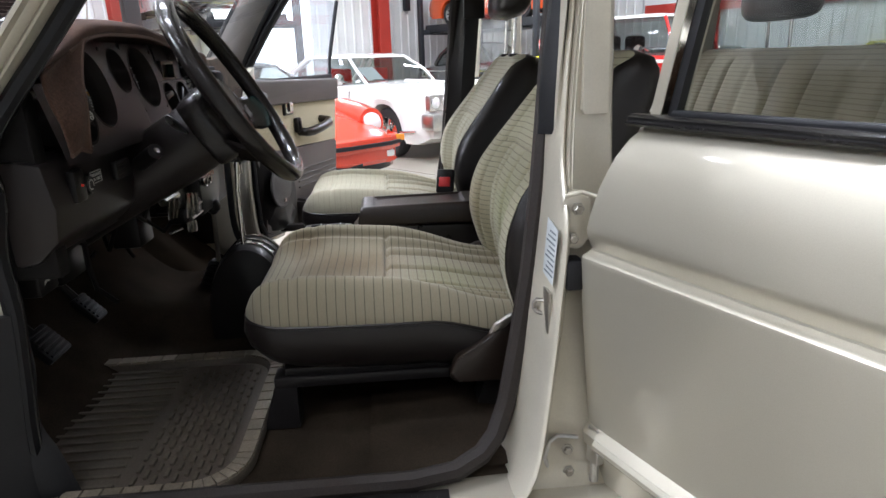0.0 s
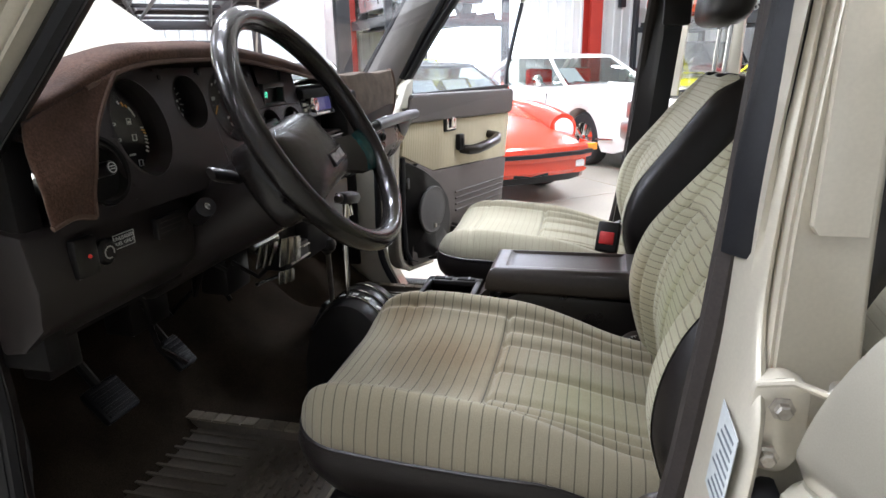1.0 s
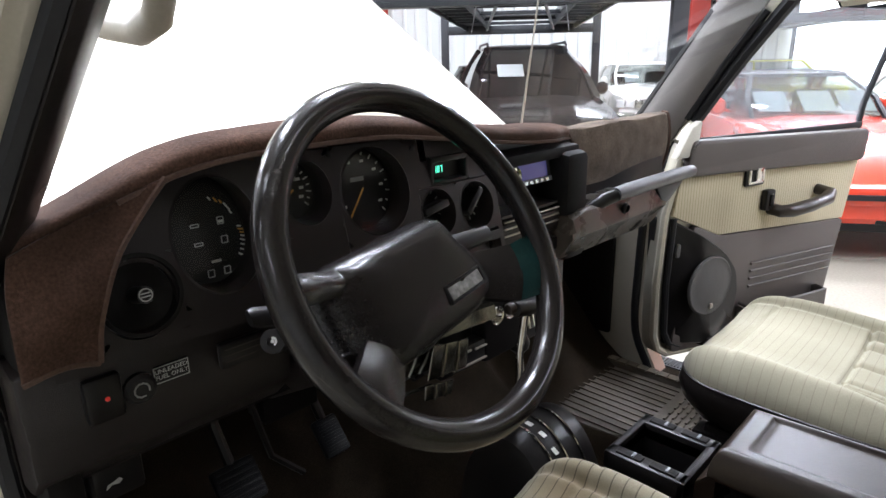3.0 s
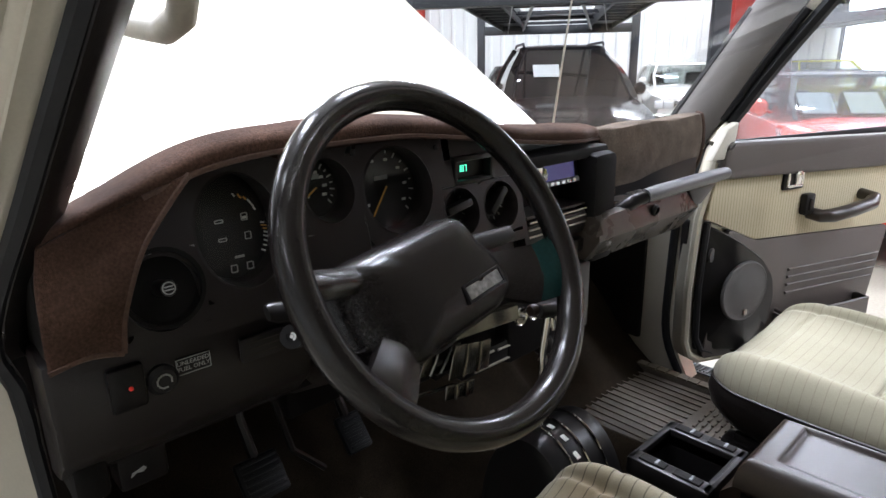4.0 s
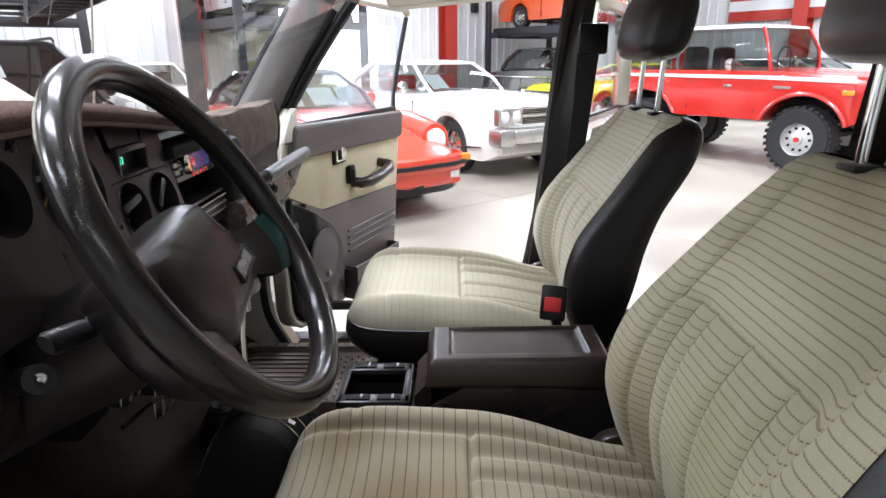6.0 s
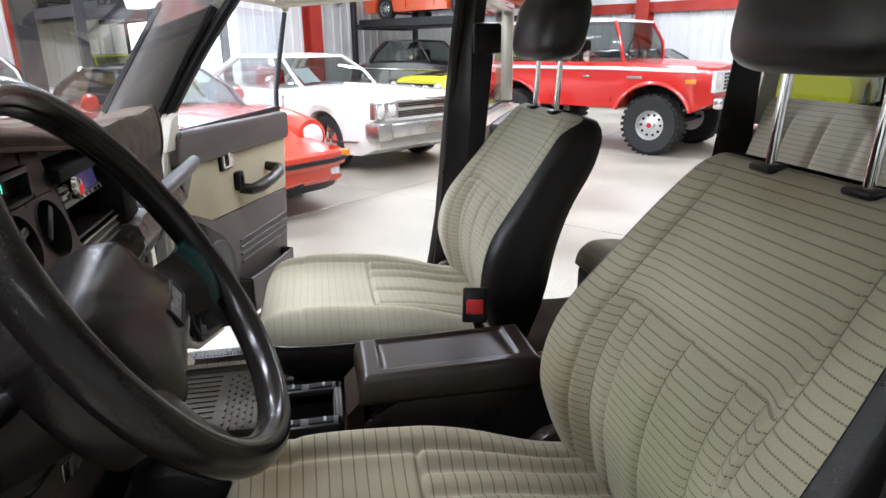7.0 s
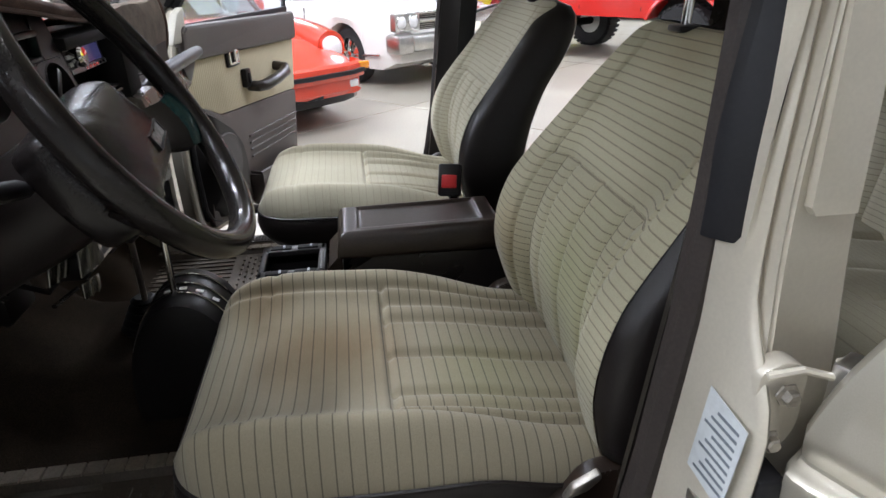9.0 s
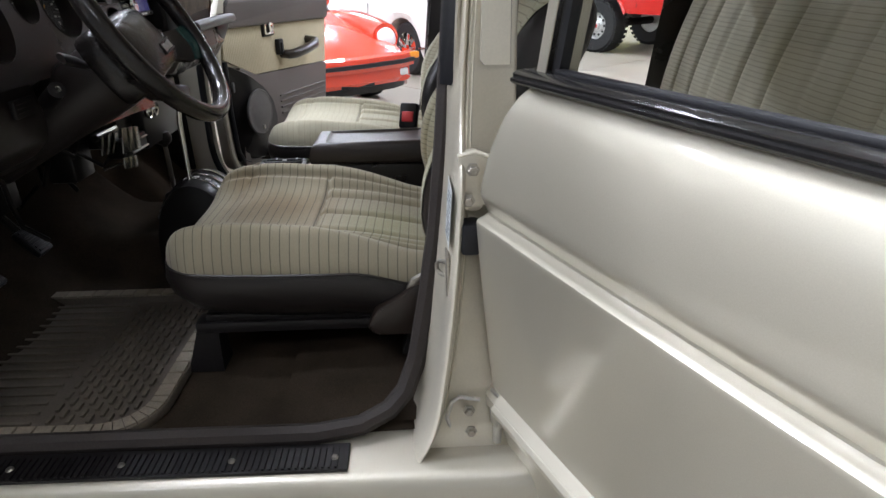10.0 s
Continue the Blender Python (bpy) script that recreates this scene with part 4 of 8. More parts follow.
def front_door(s, label, at, rot):
    """A front door swung wide open. Local x along the door, -y (times s) to the cabin."""
    d = thing("front_door", label, "car door", at, group="wagon doors", rot=rot)
    k = 1 if s < 0 else -1

    def plate(name, poly, y0, y1, m, parent=d, label="", r=0.004, rnd=True):
        bm = B()
        prism(bm, smooth_poly(poly) if rnd else poly, "y", k * y0, k * y1, r)
        return part(name, bm, m, parent, label)

    rear = lambda z: 0.575 + 0.11 * ease(z, 0.55, 1.25)
    plate("door_shell", [(-0.150, 0.700), (-0.138, 0.662), (-0.105, 0.640), (0.05, 0.628), (rear(0.6), 0.608), (rear(0.7), 0.7), (rear(0.95), 0.95), (rear(1.235), 1.235), (-0.09, 1.235), (-0.145, 1.06), (-0.155, 0.85)], 0.022, 0.07, PAINT, r=0.012)
    # painted lip and rubber along the hinge side
    bm = B()
    tube(bm, [(-0.105, k * 0.020, 1.19), (-0.143, k * 0.022, 1.05), (-0.152, k * 0.024, 0.86), (-0.146, k * 0.024, 0.71), (-0.130, k * 0.022, 0.668), (-0.095, k * 0.020, 0.646), (0.05, k * 0.018, 0.636)], 0.011, 8)
    part("door_lip", bm, PAINT_PALE, d, "paler beige painted door lip")
    bm = B()
    tube(bm, [(-0.122, k * 0.010, 1.04), (-0.128, k * 0.012, 0.86), (-0.120, k * 0.012, 0.72), (-0.10, k * 0.010, 0.682), (-0.06, k * 0.010, 0.664)], 0.009, 8)
    part("door_rubber", bm, RUBBER, d, "black rubber door seal")
    plate("upper_trim", [(-0.115, 1.150), (rear(1.127) - 0.004, 1.128), (rear(1.225) - 0.004, 1.224), (-0.095, 1.243)], -0.012, 0.022, TRIM_D, label="grey-brown vinyl top roll", r=0.01)
    plate("cloth_insert", [(-0.130, 1.048), (0.055, 0.972), (rear(0.945) - 0.004, 0.945), (rear(1.126) - 0.004, 1.126), (-0.112, 1.148)], 0.006, 0.022, CLOTH_D, label="cream ribbed cloth insert", r=0.003, rnd=False)
    lower = plate("lower_trim", [(-0.10, 0.655), (0.05, 0.642), (rear(0.62) - 0.006, 0.622), (rear(0.944) - 0.005, 0.944), (0.055, 0.970), (-0.05, 1.015)], 0.002, 0.022, TRIM_D, label="grey-brown vinyl lower panel", r=0.003)
    for z in (0.87, 0.847, 0.824, 0.80):
        bm = B()
        tube(bm, [(0.20, k * -0.001, z - 0.004), (rear(z) - 0.02, k * -0.001, z - 0.012)], 0.0042, 6)
        part("trim_rib", bm, TRIM_D, lower)
    # map pocket: a slim tray with an open top
    f = lambda q0, q1: (min(k * q0, k * q1), max(k * q0, k * q1))
    bm = B()
    loft(bm, [[(0.165, k * y, 0.748), (0.30, k * (y - 0.004), 0.742), (0.52, k * y, 0.736), (0.525, k * y, 0.635), (0.17, k * y, 0.640)] for y in (-0.046, -0.038)])
    mp = part("map_pocket", bm, TRIM_D, d, "brown vinyl map pocket", smooth=0)
    bm = B()
    tube(bm, [(0.165, k * -0.005, 0.752), (0.163, k * -0.040, 0.750), (0.30, k * -0.046, 0.744), (0.52, k * -0.042, 0.738), (0.527, k * -0.005, 0.740)], 0.0055, 6)
    part("pocket_rim", bm, TRIM_D, mp)
    for x in (0.165, 0.520):
        bm = B()
        rbox(bm, x, x + 0.007, *f(-0.045, 0.002), 0.64, 0.742, 0.002)
        part("pocket_end", bm, TRIM_D, mp)
    bm = B()
    rbox(bm, 0.165, 0.525, *f(-0.044, 0.002), 0.636, 0.644, 0.002)
    part("pocket_floor", bm, CONSOLE, mp)
    # loudspeaker pod
    rim = smooth_poly([(-0.145, 0.700), (-0.125, 0.672), (0.05, 0.655), (0.112, 0.695), (0.130, 0.80), (0.115, 0.87), (0.06, 0.932), (-0.04, 0.995), (-0.10, 1.030), (-0.150, 1.050)], 5)
    bend = lambda x: 0.055 * ease(x, -0.03, -0.15)
    bm = B()
    cx_, cz_ = 0.0, 0.84
    rings = [[(x, k * 0.045, z) for x, z in rim]]
    for q, h in ((1.0, 0.0), (0.99, 0.010), (0.965, 0.018), (0.93, 0.022), (0.6, 0.022), (0.2, 0.022)):
        rings.append([(cx_ + (x - cx_) * q, k * (0.012 - h * 1.6 + bend(cx_ + (x - cx_) * q)), cz_ + (z - cz_) * q) for x, z in rim])
    loft(bm, rings)
    pod = part("speaker_pod", bm, BLACKP, d, "black loudspeaker pod", smooth=50)
    bm = B()
    mm = pose(-0.002, k * -0.024, 0.845, 90 * k, 0, 0)
    lathe(bm, [(0.084, 0.0), (0.084, 0.005), (0.080, 0.008), (0.077, 0.007), (0.06, 0.010), (0.03, 0.013), (0.001, 0.014)], 32, mm)
    part("speaker_grille", bm, mat("speaker_mesh", (0.075, 0.07, 0.068), 0.55, metal=0.2, grain=0.35, grain_scale=700, bump=0.6, bump_scale=700), pod, "round dark mesh speaker grille")
    bm = B()
    rbox(bm, -0.007, 0.006, *f(-0.039, -0.030), 0.781, 0.796, 0.002)
    part("speaker_badge", bm, STEEL, pod)
    bm = B()
    lathe(bm, [(0.019, 0.0), (0.019, 0.006), (0.013, 0.008), (0.001, 0.008)], 20, pose(-0.098, k * (-0.022 + bend(-0.098)), 0.950, 90 * k, 0, 22 * k))
    part("tweeter", bm, mat("tweeter_grey", (0.06, 0.058, 0.056), 0.45, grain=0.1, stain=0.1), pod)
    # inside lever, lock, pull handle
    bm = B()
    rbox(bm, 0.13, 0.21, min(k * -0.004, k * 0.008), max(k * -0.004, k * 0.008), 1.098, 1.165, 0.006)
    bz = part("lever_bezel", bm, BLACKP, d)
    bm = B()
    for x0, x1, z0, z1 in ((0.138, 0.202, 1.150, 1.158), (0.138, 0.202, 1.105, 1.113), (0.138, 0.147, 1.105, 1.158), (0.193, 0.202, 1.105, 1.158)):
        rbox(bm, x0, x1, min(k * -0.008, 0), max(k * -0.008, 0), z0, z1, 0.002)
    part("lever_frame", bm, CHROME, bz, "chrome frame")
    bm = B()
    rbox(bm, 0.165, 0.188, min(k * -0.012, 0), max(k * -0.012, 0), 1.112, 1.152, 0.004)
    part("lever", bm, CHROME, bz, "chrome door lever")
    bm = B()
    rbox(bm, 0.216, 0.254, min(k * -0.014, k * 0.008), max(k * -0.014, k * 0.008), 1.022, 1.082, 0.006)
    lk = part("lock_bezel", bm, BLACKP, d)
    bm = B()
    rbox(bm, 0.227, 0.243, min(k * -0.019, 0), max(k * -0.019, 0), 1.035, 1.07, 0.003)
    part("lock_slide", bm, BLACKP, lk)
    bm = B()
    tube(bm, [(0.262, k * 0.01, 1.022), (0.262, k * -0.03, 1.020), (0.285, k * -0.045, 1.022), (0.36, k * -0.052, 1.030), (0.44, k * -0.05, 1.040), (0.475, k * -0.035, 1.050), (0.478, k * 0.01, 1.056)], [0.017, 0.018, 0.019, 0.0185, 0.018, 0.017, 0.016], 12, flat=1.15)
    part("pull_handle", bm, CONSOLE, d, "brown plastic pull handle")
    # window frame and glass
    bm = B()
    tube(bm, [(rear(1.235) - 0.012, k * 0.03, 1.20), (0.69, k * 0.03, 1.30), (0.742, k * 0.025, 1.42), (0.80, k * 0.015, 1.57)], 0.0095, 8)
    part("rear_frame", bm, RUBBER, d, "black window frame post")
    bm = B()
    tube(bm, [(-0.105, k * 0.035, 1.235), (0.05, k * 0.03, 1.40), (0.22, k * 0.02, 1.57), (0.30, k * 0.015, 1.60), (0.78, k * 0.012, 1.60), (0.81, k * 0.012, 1.585)], 0.013, 8)
    part("front_frame", bm, PAINT, d, "beige window frame")
    bm = B()
    prism(bm, [(-0.08, 1.22), (0.68, 1.21), (0.80, 1.57), (0.22, 1.57)], "y", k * 0.028, k * 0.031)
    g = part("window_glass", bm, GLASS_HAZY if s < 0 else GLASS, d, "hazy side window" if s < 0 else "clear side window", smooth=0)
    g.visible_shadow = False
    bm = B()
    rbox(bm, -0.10, rear(1.23), min(k * 0.018, k * 0.026), max(k * 0.018, k * 0.026), 1.226, 1.243, 0.003)
    part("belt_seal", bm, RUBBER, d)
    # mirror corner
    bm = B()
    prism(bm, [(-0.145, 1.20), (-0.075, 1.20), (-0.065, 1.29), (-0.10, 1.275)], "y", k * -0.004, k * 0.02, 0.004)
    part("corner_cap", bm, mat("cap_beige" + str(s), (0.55, 0.52, 0.44), 0.45, grain=0.05, stain=0.1), d, "cream corner cap")
    for z in (0.72, 1.02):
        bm = B()
        rbox(bm, -0.10, 0.03, min(k * 0.06, k * 0.085), max(k * 0.06, k * 0.085), z - 0.035, z + 0.035, 0.006)
        part("door_hinge", bm, PAINT_PALE, d)
    return d


front_door(-1, "beige front door with brown vinyl and cream cloth trim, wide open", (-0.41, 2.40, 0), 71.8)
front_door(1, "beige front door with brown trim, wide open beside the steering wheel", (-0.74, 0.60, 0), -98.0)


def rear_door(s, label):
    """A rear door swung open. Local x along it from the hinge; its outer skin looks to -y (times k)."""
    rot = -64.84 if s > 0 else 64.84
    d = thing("rear_door", label, "car door", (0.300, my(0.780, s), -0.007), group="wagon doors", rot=rot)
    k = 1 if s > 0 else -1
    skin = [(0.50, 0.075), (0.56, 0.06), (0.66, 0.045), (0.715, 0.034), (0.735, 0.016), (0.752, 0.016), (0.764, 0.028), (0.80, 0.024), (0.88, 0.015), (0.98, 0.003), (1.03, -0.003), (1.0365, -0.0035), (1.0395, -0.003), (1.042, 0.000), (1.0445, 0.008), (1.047, 0.013), (1.050, 0.0135), (1.062, 0.007), (1.072, 0.0015), (1.080, -0.001), (1.10, 0.000), (1.14, 0.004), (1.18, 0.012), (1.205, 0.021), (1.222, 0.034)]
    edge = curve([0.50, 0.60, 0.75, 0.90, 1.0, 1.067, 1.11, 1.147, 1.18, 1.206, 1.226], [0.04, 0.012, -0.006, -0.008, -0.005, 0.001, 0.010, 0.022, 0.036, 0.052, 0.070])
    back = curve([0.50, 0.70, 0.95, 1.226], [0.62, 0.66, 0.86, 0.87])
    zs, ys = [], []
    for (z0, y0), (z1, y1) in zip(skin, skin[1:]):
        zs += [z0, (z0 + z1) / 2]
        ys += [y0, (y0 + y1) / 2]
    zs.append(skin[-1][0])
    ys.append(skin[-1][1])
    us = [0.0, 0.006, 0.014, 0.03, 0.06, 0.1, 0.18, 0.3, 0.45, 0.6, 0.75, 0.88, 0.96, 1.0]
    bm = B()
    rings = []
    for z, y in zip(zs, ys):
        e, b = edge(z), back(z)
        ring = []
        for u in us:
            dx = u * (b - e)
            roll = 0.014 * (1 - math.sqrt(max(0, 1 - (1 - min(1, dx / 0.014)) ** 2)))
            bow = -0.006 * math.sin(math.pi * u)
            ring.append((e + dx, k * (y + roll + bow), z))
        ring += [(b, k * 0.10, z), (e, k * 0.10, z)]
        rings.append(ring)
    loft(bm, rings)
    part("door_skin", bm, PAINT, d, "glossy beige door skin with a pressed crease", smooth=28)
    # belt moulding
    bm = B()
    prism(bm, [(k * 0.022, 1.221), (k * 0.012, 1.222), (k * 0.009, 1.225), (k * 0.009, 1.228), (k * 0.013, 1.2295), (k * 0.012, 1.233), (k * 0.017, 1.236), (k * 0.03, 1.2365), (k * 0.05, 1.2365), (k * 0.05, 1.221)], "x", 0.060, 0.875)
    part("belt_moulding", bm, mat("black_chrome_belt" + str(s), (0.016, 0.015, 0.015), 0.16, grain=0.05, stain=0.2, stain_scale=10), d, "black and bright belt moulding")
    bm = B()
    rbox(bm, 0.11, 0.87, min(k * 0.030, k * 0.042), max(k * 0.030, k * 0.042), 1.234, 1.2425, 0.003)
    part("glass_seal", bm, RUBBER, d)
    # window frame: beige post, chrome strip, rubber
    def post(name, x0, x1, y0, y1, m, label="", r=0.003):
        bm = B()
        lean = 0.225
        loft(bm, [[(x0 + lean * (z - 1.24), k * y0, z), (x1 + lean * (z - 1.24), k * y0, z), (x1 + lean * (z - 1.24), k * y1, z), (x0 + lean * (z - 1.24), k * y1, z)] for z in (1.232, 1.40, 1.58)])
        part(name, bm, m, d, label, smooth=0)
    post("frame_post", 0.081, 0.096, 0.030, 0.075, PAINT, "beige window frame post")
    post("chrome_strip", 0.096, 0.106, 0.031, 0.05, CHROME, "bright chrome strip")
    post("frame_rubber", 0.106, 0.116, 0.033, 0.046, RUBBER, "black window rubber")
    bm = B()
    rbox(bm, 0.16, 0.80, min(k * 0.03, k * 0.075), max(k * 0.03, k * 0.075), 1.575, 1.61, 0.006)
    rbox(bm, 0.79, 0.83, min(k * 0.03, k * 0.075), max(k * 0.03, k * 0.075), 1.24, 1.61, 0.006)
    part("frame_top", bm, PAINT, d)
    bm = B()
    prism(bm, [(0.108, 1.235), (0.80, 1.235), (0.80, 1.58), (0.185, 1.58)], "y", k * 0.038, k * 0.041)
    g = part("window_glass", bm, GLASS, d, "clear side window with a faint reflection", smooth=0)
    g.visible_shadow = False
    # inner trim
    bm = B()
    prism(bm, smooth_poly([(0.07, 0.58), (0.60, 0.58), (0.80, 0.95), (0.84, 1.22), (0.14, 1.22), (0.08, 1.0)]), "y", k * 0.10, k * 0.125, 0.005)
    part("inner_trim", bm, TRIM_D, d, "grey-brown vinyl inner trim")
    bm = B()
    for z in (0.735, 1.105):
        rbox(bm, 0.004, 0.03, min(k * 0.022, k * 0.05), max(k * 0.022, k * 0.05), z - 0.035, z + 0.028, 0.004)
    part("hinge_leaf", bm, SATIN, d, "worn zinc hinge leaf")
    # low check rod
    bm = B()
    tube(bm, [(0.03, k * 0.020, 0.742), (0.30, k * 0.012, 0.742), (0.62, k * 0.016, 0.744)], 0.011, 10)
    part("side_moulding", bm, PAINT, d, "raised lower side moulding")
    return d


rear_door(1, "glossy beige rear door, open, with chrome window trim")
rear_door(-1, "beige rear door, open on the far side of the wagon")

# ---- seats ----


def seat_top(x, y):
    z = curve([-0.25, -0.20, -0.12, 0.0, 0.12, 0.22, 0.30], [0.890, 0.905, 0.912, 0.904, 0.892, 0.872, 0.86])(x)
    return z


LINES_Y = (-0.128, -0.090, 0.0, 0.090, 0.128)


def groove(d, w, h):
    return -h * math.exp(-(d / w) ** 2)


def cushion_hw(x):
    f = -0.238
    r = 0.075
    hw = curve([-0.24, -0.15, 0.0, 0.15, 0.30], [0.195, 0.212, 0.222, 0.222, 0.212])(x)
    if x < f + r:
        hw -= 0.85 * (r - math.sqrt(max(0.0, r * r - (f + r - x) ** 2)))
    return hw


def front_seat(cy, label, cloth_c, cloth_b, bolster=0.026, group="front seats of the wagon"):
    st = thing("front_seat", label, "car seat", (0, cy, 0.655), group=group)
    dz = -0.655
    # cushion
    bm = B()
    xs = [-0.238 + 0.52 * (1 - math.cos(math.pi / 2 * t)) for t in span(0, 1, 110)]
    xs = sorted(set([round(v, 5) for v in xs + span(0.0, 0.05, 15)]))
    vs = [math.sin(math.pi / 2 * t) for t in span(-1, 1, 191)]
    zb0 = 0.860
    ctop = {}

    def top_fn(x, v):
        hw = cushion_hw(x)
        y = v * hw
        t = seat_top(x, y)
        a = abs(y)
        t -= 0.013 * (1 - ease(a, 0.06, 0.17))
        t += bolster * math.exp(-((a - 0.180) / 0.034) ** 2) * (1 - 0.85 * ease(x, 0.02, 0.22))
        t += groove(a - 0.155, 0.006, 0.009)
        if x > -0.01:
            k = ease(x, 0.015, 0.03) * (1 - ease(a, 0.150, 0.157))
            t += k * sum(groove(y - q, 0.008, 0.009) for q in LINES_Y)
            t += k * 0.004
        t += groove(x - 0.022, 0.005, 0.007) * (1 - ease(a, 0.150, 0.16))
        t += groove(x + 0.165 - 0.3 * (a - 0.1) * (a > 0.1), 0.006, 0.003)
        d = min(hw - a, (x + 0.238) * 1.0)
        zb = zb0 - 0.03 * ease(x, 0.10, 0.24)
        f = math.sqrt(max(0.0, 1 - (1 - min(1.0, d / 0.045)) ** 2))
        return (x, y, dz + zb + (t - zb) * f)

    sheet(bm, top_fn, xs, vs)
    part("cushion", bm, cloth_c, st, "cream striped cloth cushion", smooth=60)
    # vinyl skirt
    bm = B()
    rings = []
    per = [(x, cushion_hw(x)) for x in xs[::4]] + [(0.29, 0.20)]
    for z, k, fx in ((0.8605, 1.0, 0.0), (0.855, 1.012, -0.003), (0.835, 1.018, -0.006), (0.81, 1.0, 0.0), (0.785, 0.955, 0.02), (0.768, 0.88, 0.05), (0.762, 0.5, 0.12)):
        def sx(x):
            return x + fx * ease(x, 0.1, -0.24)
        ring = [(sx(x), -h * k, dz + z - 0.03 * ease(x, 0.10, 0.24)) for x, h in per]
        ring += [(sx(x), h * k, dz + z - 0.03 * ease(x, 0.10, 0.24)) for x, h in reversed(per)]
        rings.append(ring)
    loft(bm, rings)
    part("cushion_skirt", bm, VINYL, st, "dark brown vinyl skirt", smooth=50)
    bm = B()
    ring = [(x, -h * 1.006, dz + 0.8605 - 0.03 * ease(x, 0.10, 0.24)) for x, h in per[:-1]]
    ring = list(reversed(ring)) + [(x, h * 1.006, dz + 0.8605 - 0.03 * ease(x, 0.10, 0.24)) for x, h in per[:-1]]
    tube(bm, ring, 0.0032, 6)
    part("piping", bm, VINYL, st)
    # backrest
    F = curve([0.83, 0.87, 0.91, 0.955, 1.0, 1.04, 1.08, 1.17, 1.23, 1.28, 1.298, 1.305], [0.272, 0.250, 0.236, 0.226, 0.228, 0.238, 0.257, 0.325, 0.371, 0.412, 0.428, 0.448])
    R = curve([0.80, 0.86, 0.954, 1.04, 1.121, 1.196, 1.24, 1.27, 1.295, 1.305], [0.345, 0.362, 0.382, 0.400, 0.432, 0.480, 0.500, 0.505, 0.492, 0.466])
    W = curve([0.80, 0.86, 0.93, 1.0, 1.1, 1.2, 1.26, 1.29, 1.302, 1.306], [0.20, 0.234, 0.254, 0.257, 0.248, 0.229, 0.213, 0.198, 0.179, 0.164])
    zs = span(0.80, 1.26, 110) + [1.267, 1.274, 1.281, 1.287, 1.293, 1.298, 1.302, 1.305]
    bm = B()
    CE = 0.025

    def face(z, v):
        w = W(z)
        y = v * (w - CE * ease(z, 1.30, 1.26))
        a = abs(y)
        inset = curve([0.83, 0.92, 1.0, 1.12, 1.2, 1.28, 1.306], [0.02, 0.034, 0.036, 0.026, 0.014, 0.006, 0.0])(z)
        x = F(z) + inset * (1 - ease(a, 0.11, 0.185))
        k = ease(z, 1.125, 1.112) * (1 - ease(a, 0.150, 0.157))
        x -= sum(groove(y - q, 0.0042, 0.0042) for q in LINES_Y) * k
        x -= 0.0035 * k * min(1.0, min(abs(y - q) for q in LINES_Y) / 0.016)
        x -= groove(z - 1.122, 0.004, 0.006) * (1 - ease(a, 0.150, 0.158))
        x -= groove(a - 0.157 + 0.02 * ease(z, 1.12, 1.3), 0.004, 0.008) * (1 - ease(z, 1.285, 1.305))
        d = w - a
        x += 0.034 * (1 - math.sqrt(max(0.0, 1 - (1 - min(1.0, d / 0.034)) ** 2))) * min(1.0, max(0.0, (R(z) - F(z) - 0.012) / 0.06))
        return (x, y, dz + z)

    sheet(bm, face, zs, vs)
    part("backrest", bm, cloth_b, st, "cream striped cloth backrest", smooth=60)

    def on_face(y, z):
        q = face(z, y / (W(z) - CE * ease(z, 1.30, 1.26)))
        return (q[0] - 0.0006, q[1], q[2])

    runs = [[on_face(s * (0.157 - 0.02 * ease(z, 1.12, 1.3)), z) for z in span(0.93, 1.285, 50)] for s in (-1, 1)]
    runs.append([on_face(y, 1.122) for y in span(-0.154, 0.154, 50)])
    runs += [[on_face(q, z) for z in span(0.93, 1.119, 30)] for q in LINES_Y]
    for i, run in enumerate(runs):
        bm = B()
        tube(bm, run, 0.0014 if i < 2 else 0.0008, 5)
        part("seam", bm, SEAM, st)
    bm = B()
    rings = []
    for z in zs[::3] + [1.305]:
        w = W(z)
        dep = 0.034 * min(1.0, max(0.0, (R(z) - F(z) - 0.012) / 0.06))
        fx = F(z) + dep
        r = R(z)
        rr = min(0.045, (r - fx) * 0.6)
        arc = [(F(z) + dep * (1 - math.sqrt(max(0.0, 1 - (1 - d / 0.034) ** 2))) + (0.0015 if d > 0.01 else 0), w - d) for d in [CE * ease(z, 1.30, 1.26) * q for q in (1.0, 0.98, 0.7, 0.45, 0.22, 0.06)]]
        ring = [(x, -y, dz + z) for x, y in arc] + [(fx + 0.004, -w * 1.006, dz + z), (r - rr, -w * 1.0, dz + z), (r - rr * 0.35, -w * 0.94, dz + z), (r, -w * 0.8, dz + z), (r, 0, dz + z), (r, w * 0.8, dz + z), (r - rr * 0.35, w * 0.94, dz + z), (r - rr, w, dz + z), (fx + 0.004, w * 1.006, dz + z)] + [(x, y, dz + z) for x, y in reversed(arc)]
        rings.append(ring)
    loft(bm, rings, closed=False)
    part("back_shell", bm, VINYL, st, "dark brown vinyl back and sides", smooth=60)
    # recliner side cover and lever
    for s in (-1, 1):
        bm = B()
        prism(bm, smooth_poly([(0.125, 0.105), (0.14, 0.14), (0.20, 0.175), (0.232, 0.212), (0.275, 0.215), (0.33, 0.17), (0.32, 0.09), (0.14, 0.09)]), "y", s * 0.212, s * 0.240, 0.006)
        part("recliner_cover", bm, CONSOLE, st, "brown plastic recliner cover")
    bm = B()
    prism(bm, [(0.196, 0.186), (0.206, 0.204), (0.236, 0.222), (0.240, 0.214), (0.225, 0.198)], "y", -0.250, -0.238, 0.003)
